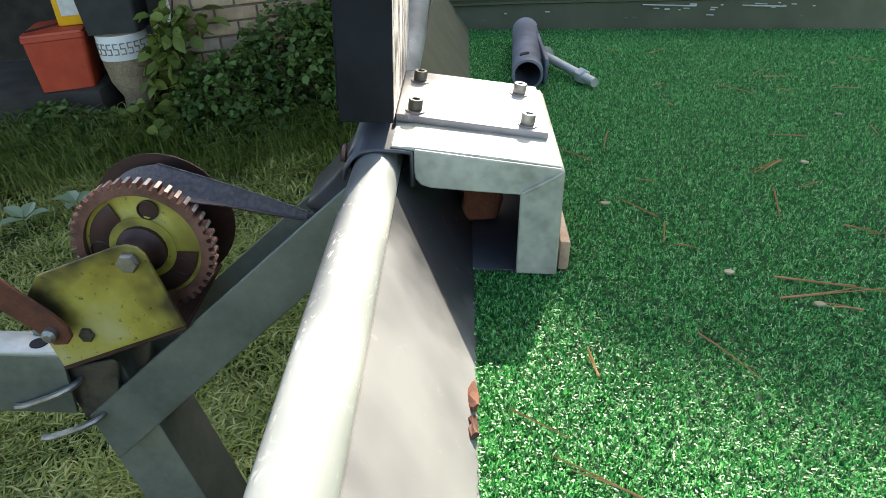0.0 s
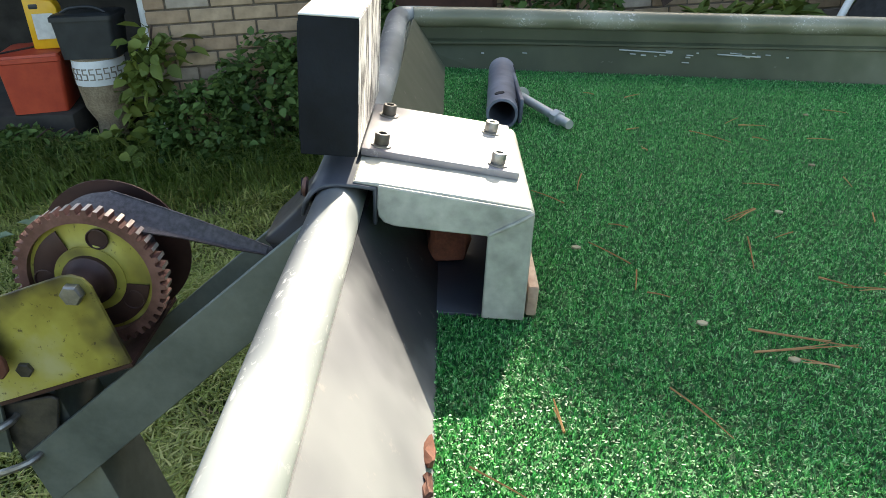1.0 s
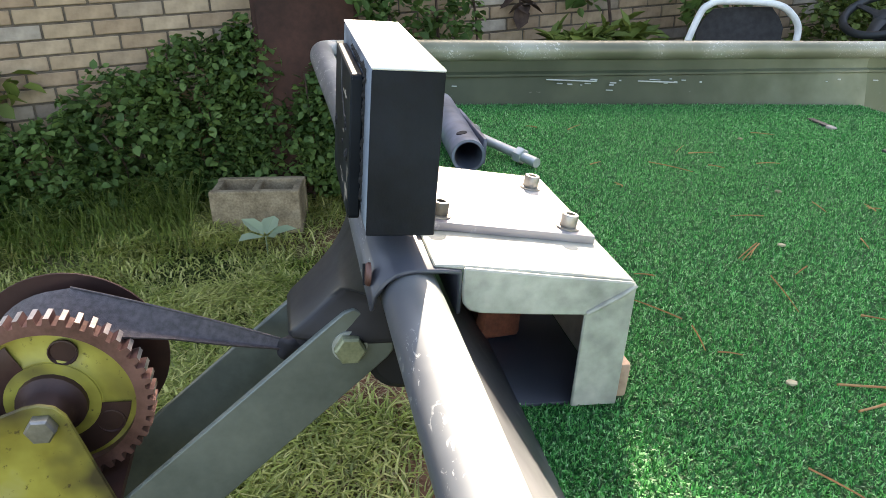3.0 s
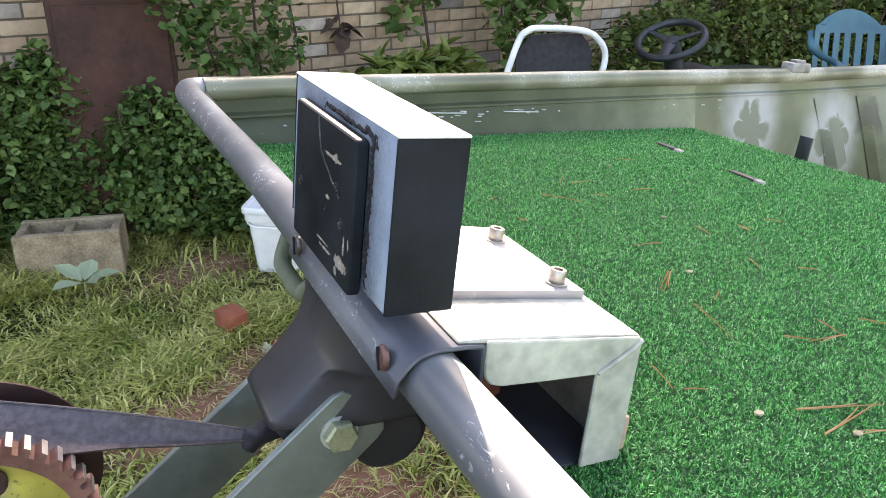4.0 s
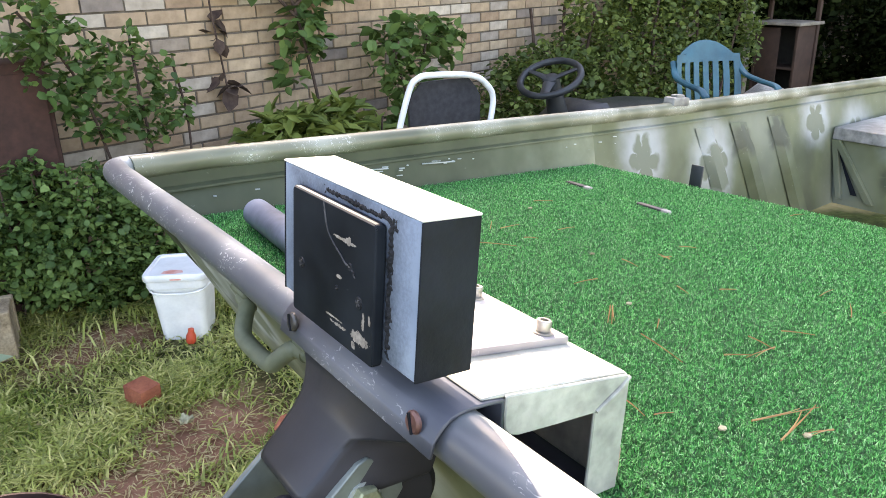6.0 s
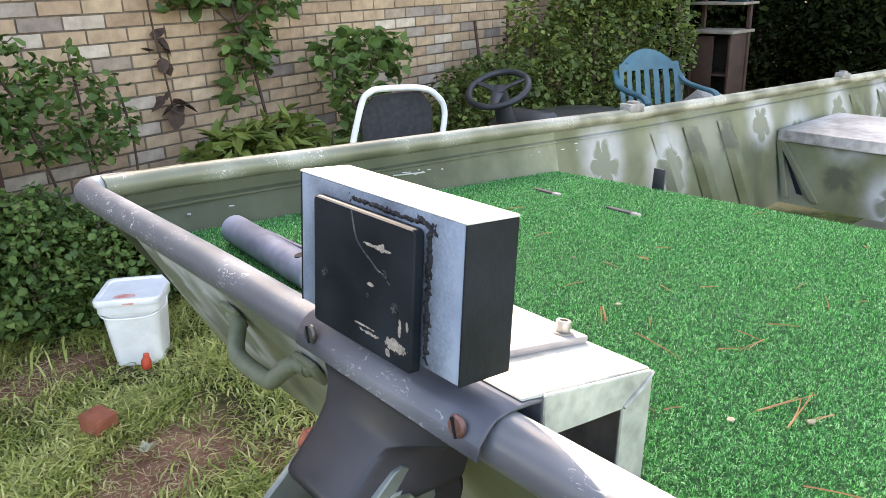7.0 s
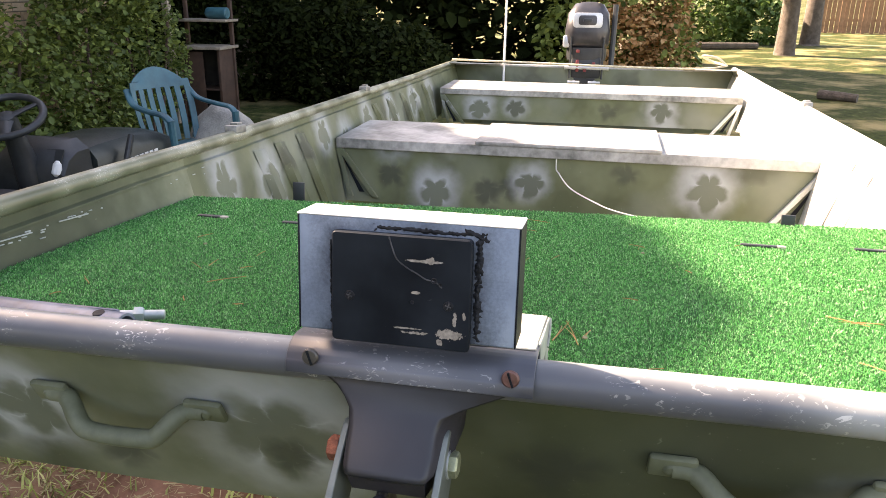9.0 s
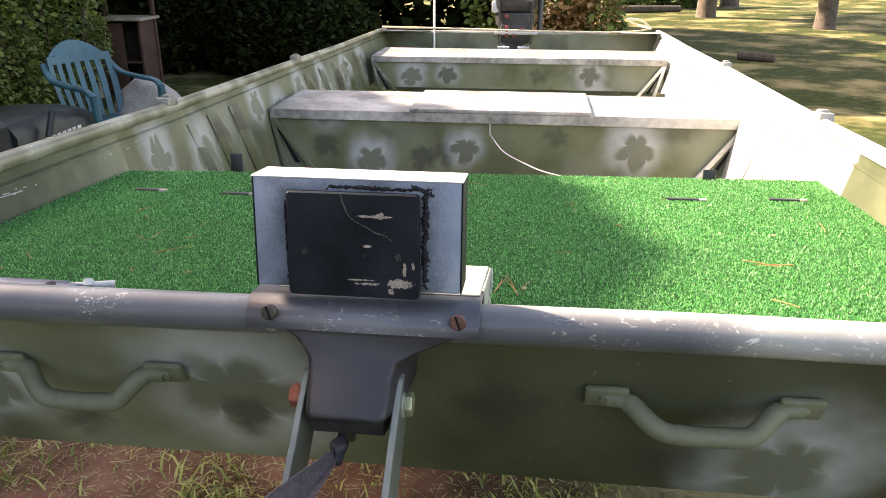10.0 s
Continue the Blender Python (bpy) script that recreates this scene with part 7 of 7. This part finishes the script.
def build_blue_chair():
    ch = thing("plastic_chair", "blue moulded plastic garden chair with a slatted back", "chair", at=Matrix.Translation((3.99, 3.13, 0)) @ Matrix.Rotation(radians(-24), 4, "Z") @ Matrix.Diagonal((0.86, 0.86, 1.03, 1)))
    # back: top band and slats, leaning back along +y
    def back(u, f):
        w = 0.24 + 0.03 * math.sin(math.pi * f)
        z = 0.40 + 0.47 * f - (0.10 * u * u if f > 0.9 else 0.0)
        return (w * u, 0.20 + 0.14 * f - 0.05 * u * u, z)
    rows = [[back(u, f) for u in np.linspace(-1, 1, 13)] for f in (0.72, 0.82, 0.92, 1.0)]
    part("back_band", sheet(B(), rows, (0, 0.012, 0)), "blue", ch, smooth=60)
    for u in np.linspace(-0.9, 0.9, 7):
        wd = 0.085
        rows = [[back(u - wd, f), back(u + wd, f)] for f in np.linspace(0.0, 0.74, 6)]
        part("back_slat", sheet(B(), rows, (0, 0.010, 0)), "blue", ch)
    rows = [[(0.24 * u, y, 0.41 - 0.02 * math.cos(u) + 0.03 * (y + 0.22) * -0.3) for u in np.linspace(-1, 1, 7)] for y in np.linspace(-0.24, 0.22, 6)]
    part("seat", sheet(B(), rows, (0, 0, -0.014)), "blue", ch)
    for s in (1, -1):
        part("armrest", tube(B(), smooth_line([(0.26 * s, 0.31, 0.74), (0.285 * s, 0.2, 0.66), (0.295 * s, 0.0, 0.635), (0.295 * s, -0.18, 0.625), (0.288 * s, -0.255, 0.59)], 5), 0.028, 10, flat=0.55), "blue", ch)
        part("front_leg", tube(B(), [(0.288 * s, -0.25, 0.60), (0.28 * s, -0.27, 0.3), (0.29 * s, -0.29, 0.0)], [0.028, 0.026, 0.022], 8), "blue", ch)
        part("back_leg", tube(B(), [(0.235 * s, 0.2, 0.42), (0.26 * s, 0.32, 0.0)], [0.028, 0.022], 8), "blue", ch)
    bm = B()
    bmesh.ops.create_icosphere(bm, subdivisions=3, radius=0.26, matrix=Matrix.Translation((4.35, 3.05, 0.36)) @ Matrix.Diagonal((0.75, 0.95, 1.0, 1)))
    for v in bm.verts:
        v.co += 0.06 * Vector((noise.noise(v.co * 5), noise.noise(v.co * 5 + Vector((5, 0, 0))), noise.noise(v.co * 5 + Vector((0, 7, 0)))))
    box(bm, (4.2, 2.9, 0), (4.5, 3.2, 0.3), 0.05)
    solo("canvas_cover", bm, "grey_rock", "grey weathered canvas cover beside the blue chair", "cover")


def build_porch():
    sh = thing("work_shelf", "dark wooden shelf unit under the porch", "shelf")
    part("post", box(B(), (6.83, 4.90, 0), (6.90, 4.97, 2.6), 0.006), "wood", sh, "weathered pale wooden post")
    for y in (4.42, 4.86):
        part("side_board", box(B(), (6.93, y, 0.0), (7.25, y + 0.03, 0.775), 0.004), "redwood", sh)
    part("front_board", box(B(), (6.935, 4.62, 0.05), (6.955, 4.86, 0.75), 0.004), "redwood", sh)
    part("back_board", box(B(), (7.25, 4.42, 0.0), (7.27, 4.89, 0.775), 0.004), "dark_room", sh)
    part("top_board", box(B(), (6.88, 4.38, 0.776), (7.30, 4.92, 0.806), 0.004), "wood", sh, "pale worn top board")
    part("lower_shelf", box(B(), (6.94, 4.45, 0.35), (7.25, 4.86, 0.37), 0.003), "redwood", sh)
    for y in (4.40, 4.92):
        part("upright", box(B(), (7.22, y, 0.0), (7.26, y + 0.04, 1.3), 0.004), "redwood", sh)
    part("upper_board", box(B(), (7.0, 4.36, 1.05), (7.3, 4.98, 1.075), 0.004), "wood", sh)
    bm = lathe(B(), [(0.05, 0), (0.06, 0.01), (0.06, 0.22), (0.05, 0.24)], (7.15, 4.40, 1.136), (0, 1, 0), 18)
    solo("blue_roll", bm, "blue", "blue roll lying on the porch shelf", "roll")


STERN = BOAT @ Matrix.Translation((-0.58, 0.415, 1.36)) @ Matrix.Scale(1.084, 4) @ Matrix.Translation((0.58, -0.415, -1.36))


def build_stern():
    mo = thing("outboard_motor", "grey outboard motor clamped to the transom", "outboard motor", at=STERN @ Matrix.Translation((4.27, 0.56, 1.28)))

    def sec(w, d, z, off=0.0):
        return [(p[0] + off, p[1], z) for p in rounded(d, w, min(w, d) * 0.3, 4)]
    part("cowl", loft(B(), [sec(0.22, 0.30, 0.20, 0.05), sec(0.255, 0.36, 0.23, 0.05), sec(0.265, 0.38, 0.30, 0.05), sec(0.24, 0.36, 0.40, 0.06), sec(0.17, 0.26, 0.455, 0.07), sec(0.08, 0.15, 0.47, 0.08)]), "cowl", mo, "grey engine cowl", smooth=50)
    part("cowl_panel", prism(B(), [(p[0], p[1]) for p in rounded(0.17, 0.085, 0.02, 3, 0.0, 0.355)], "x", -0.139, -0.125, 0.004), "silver", mo, "light front panel")
    part("cowl_inset", prism(B(), [(p[0], p[1]) for p in rounded(0.105, 0.055, 0.015, 3, 0.0, 0.355)], "x", -0.143, -0.137, 0.002), "cowl", mo, "dark recess in the front panel")
    for y, z in ((0.045, 0.17), (-0.05, 0.10), (0.0, 0.06)):
        part("red_fitting", box(B(), (-0.130, y - 0.010, z), (-0.115, y + 0.010, z + 0.018), 0.004), "dull_red", mo, "small red fitting")
    for y in (-0.10, 0.09):
        part("side_rod", tube(B(), [(-0.12, y, 0.02), (-0.13, y, 0.26)], 0.006, 8), "dark_plastic", mo)
    part("pull_grip", box(B(), (-0.15, -0.025, 0.345), (-0.138, 0.025, 0.365), 0.004), "dark_plastic", mo)
    part("band", loft(B(), [sec(0.225, 0.32, 0.13, 0.05), sec(0.235, 0.33, 0.16, 0.05), sec(0.235, 0.33, 0.20, 0.05)]), "dark_plastic", mo, "black lower cowl")
    part("bracket", box(B(), (-0.10, -0.075, -0.06), (0.03, 0.075, 0.13), 0.015), "dark_plastic", mo)
    for y in (-0.06, 0.06):
        part("clamp_screw", tube(B(), [(-0.16, y, 0.0), (-0.04, y, 0.0)], 0.012, 8), "silver", mo)
        part("clamp_handle", tube(B(), [(-0.16, y - 0.035, 0.0), (-0.16, y + 0.035, 0.0)], 0.008, 8), "silver", mo)
    part("red_lever", box(B(), (-0.13, 0.035, 0.06), (-0.08, 0.055, 0.13), 0.006), "dull_red", mo, "red lever")
    part("cross_bar", tube(B(), [(-0.12, -0.14, 0.085), (-0.12, 0.12, 0.085)], 0.012, 8), "silver", mo)
    part("tiller", tube(B(), [(-0.08, -0.15, 0.06), (-0.06, -0.155, 0.45)], 0.016, 8), "dark_plastic", mo, "raised tiller arm")
    part("side_cover", box(B(), (-0.10, 0.10, 0.20), (0.06, 0.14, 0.27), 0.01), "silver", mo)
    part("carrier", box(B(), (-0.11, -0.095, 0.02), (0.10, 0.085, 0.15), 0.02), "dark_plastic", mo, "black clamp carrier below the cowl")
    part("shaft", box(B(), (0.02, -0.05, -0.75), (0.16, 0.05, 0.14), 0.02), "dark_plastic", mo)
    bm = tube(B(), [(4.16, 1.045, 1.25), (4.16, 1.05, 2.6)], [0.008, 0.004], 8)
    solo("fishing_rod", bm, "silver", "thin upright pole standing at the stern", "pole", at=STERN)
    solo("stern_rope", tube(B(), smooth_line([(4.12, 1.36, 1.392), (4.13, 1.0, 1.387), (4.1, 0.3, 1.376), (4.12, -0.1, 1.378), (4.14, -0.24, 1.398)], 6), 0.006, 8), "rope", "pale rope stretched across the stern", "rope", at=STERN)
    solo("rope_coil", tube(B(), smooth_line([(4.14, -0.24, 1.398), (4.1, -0.18, 1.44), (4.12, -0.1, 1.45), (4.16, -0.16, 1.42), (4.1, -0.23, 1.40)], 5), 0.007, 8), "rope", "loop of pale rope on the stern corner", "rope", at=STERN)
    # wire from the middle bench
    solo("bench_wire", tube(B(), smooth_line([(1.947, 0.562, 1.085), (1.94, 0.560, 1.04), (1.92, 0.552, 1.03), (1.87, 0.51, 0.99), (1.80, 0.44, 0.965), (1.72, 0.36, 0.95), (1.62, 0.2, 0.94)], 6), 0.0022, 8), "galv", "pale wire hanging from under the bench", "wire", at=BOAT)


def build_deck_clutter():
    pipe = thing("pipe_fitting", "blue-grey painted pipe stub with a cross bolt and nut", "pipe", at=BOAT)
    a, b = Vector((0.1005, 1.083, 1.0940)), Vector((0.0875, 0.862, 1.0940))
    d = (b - a).normalized()
    prof = [(0.0170, 0.0), (0.0182, 0.003), (0.0182, 0.218), (0.0179, 0.221), (0.0150, 0.221), (0.0150, 0.02)]
    part("tube", lathe(B(), prof, tuple(a), tuple(d), 28), "pipe", pipe, "short painted pipe")
    for f, ang in ((0.02, 158), (0.195, 158), (0.195, 75)):
        side = Vector((d.y, -d.x, 0)) * math.cos(radians(ang)) + Vector((0, 0, 1)) * math.sin(radians(ang))
        part("drilled_hole", lathe(B(), [(0.006, 0), (0.0058, 0.001)], tuple(a + d * f + side * 0.0176), tuple(side), 12), "black", pipe)
    part("bolt_tab", box(B(), (0.1085, 0.885, 1.0775), (0.1135, 1.02, 1.107), 0.002), "pipe", pipe)
    e0, e1 = Vector((0.114, 0.976, 1.0890)), Vector((0.1666, 0.8689, 1.0850))
    shank = part("bolt", tube(B(), [e0, e1], 0.0055, 12), "galv", pipe, "long galvanised bolt")
    dd = (e1 - e0).normalized()
    part("nut", hexhead(B(), tuple(e0 + dd * 0.088), tuple(dd), 0.0095, 0.010), "galv", shank)
    part("washer", lathe(B(), [(0.012, 0), (0.012, 0.002)], tuple(e0 + dd * 0.008), tuple(dd), 16), "galv", shank)
    # fallen pine needles and specks
    r = random.Random(8)
    lying = [(0.280, 0.602, 0.264, 0.542), (0.369, 0.549, 0.364, 0.518), (0.368, 0.521, 0.323, 0.522), (0.310, 0.534, 0.332, 0.521), (0.309, 0.667, 0.271, 0.634), (0.309, 0.664, 0.272, 0.631), (0.457, 0.643, 0.475, 0.634), (0.422, 0.673, 0.412, 0.651), (0.325, 0.618, 0.304, 0.602), (0.316, 0.902, 0.355, 0.867), (0.388, 0.939, 0.425, 0.943), (0.458, 0.901, 0.491, 0.903),
             (0.540, 1.043, 0.571, 1.032), (0.411, 0.541, 0.431, 0.518), (0.547, 0.578, 0.581, 0.583), (0.157, 0.383, 0.182, 0.342), (0.040, 0.309, 0.067, 0.287), (0.227, 0.452, 0.295, 0.435), (0.221, 0.425, 0.296, 0.438), (0.170, 0.529, 0.163, 0.497), (0.170, 0.495, 0.185, 0.489), (0.252, 0.145, 0.228, 0.122), (0.638, -0.037, 0.576, -0.028)]
    for _ in range(34):
        x, y, q, L = r.uniform(0.08, 0.9), r.uniform(-0.05, 1.08), r.uniform(0, 6.28), r.uniform(0.012, 0.05)
        lying.append((x, y, x + L * math.cos(q), y + L * math.sin(q)))
    for x0, y0, x1, y1 in lying:
        bm = B()
        bend = r.uniform(-0.06, 0.06)
        for k in range(r.choice((1, 1, 2))):
            bend, far = bend + 0.05 * k, 1.0 - 0.25 * k
            pts = [(x0 + f * far * (x1 - x0) - bend * f * f * (y1 - y0), y0 + f * far * (y1 - y0) + bend * f * f * (x1 - x0), 1.0775 + 0.0008 * math.sin(3 * f + k)) for f in np.linspace(0, 1, 5)]
            tube(bm, pts, [0.0007, 0.00065, 0.0006, 0.0005, 0.0004], 4)
        solo("pine_needle", bm, "needle", "dry brown pine needles lying on the turf", "pine needles", "pine needles on the deck", at=BOAT, smooth=None)
    for x, y in ((0.129, 0.560), (0.502, 1.008), (0.329, 0.660), (0.1975, 0.456), (0.244, 0.4185), (0.664, 0.341), (0.542, 0.059), (0.42, 0.80)):
        bm = B()
        bmesh.ops.create_icosphere(bm, subdivisions=1, radius=0.0055, matrix=Matrix.Translation((x, y, 1.0782)) @ Matrix.Diagonal((0.8, 0.6, 0.3, 1)))
        solo("leaf_flake", bm, "flake", "small pale leaf flake on the turf", "leaf", "flakes on the deck", at=BOAT)


build_far()
build_porch()
build_planting()
build_shade_tree()
build_garden()
build_seat()
build_mower()
build_blue_chair()
build_stern()
build_deck_clutter()
build_grass()
build_tall_grass()
build_straw()
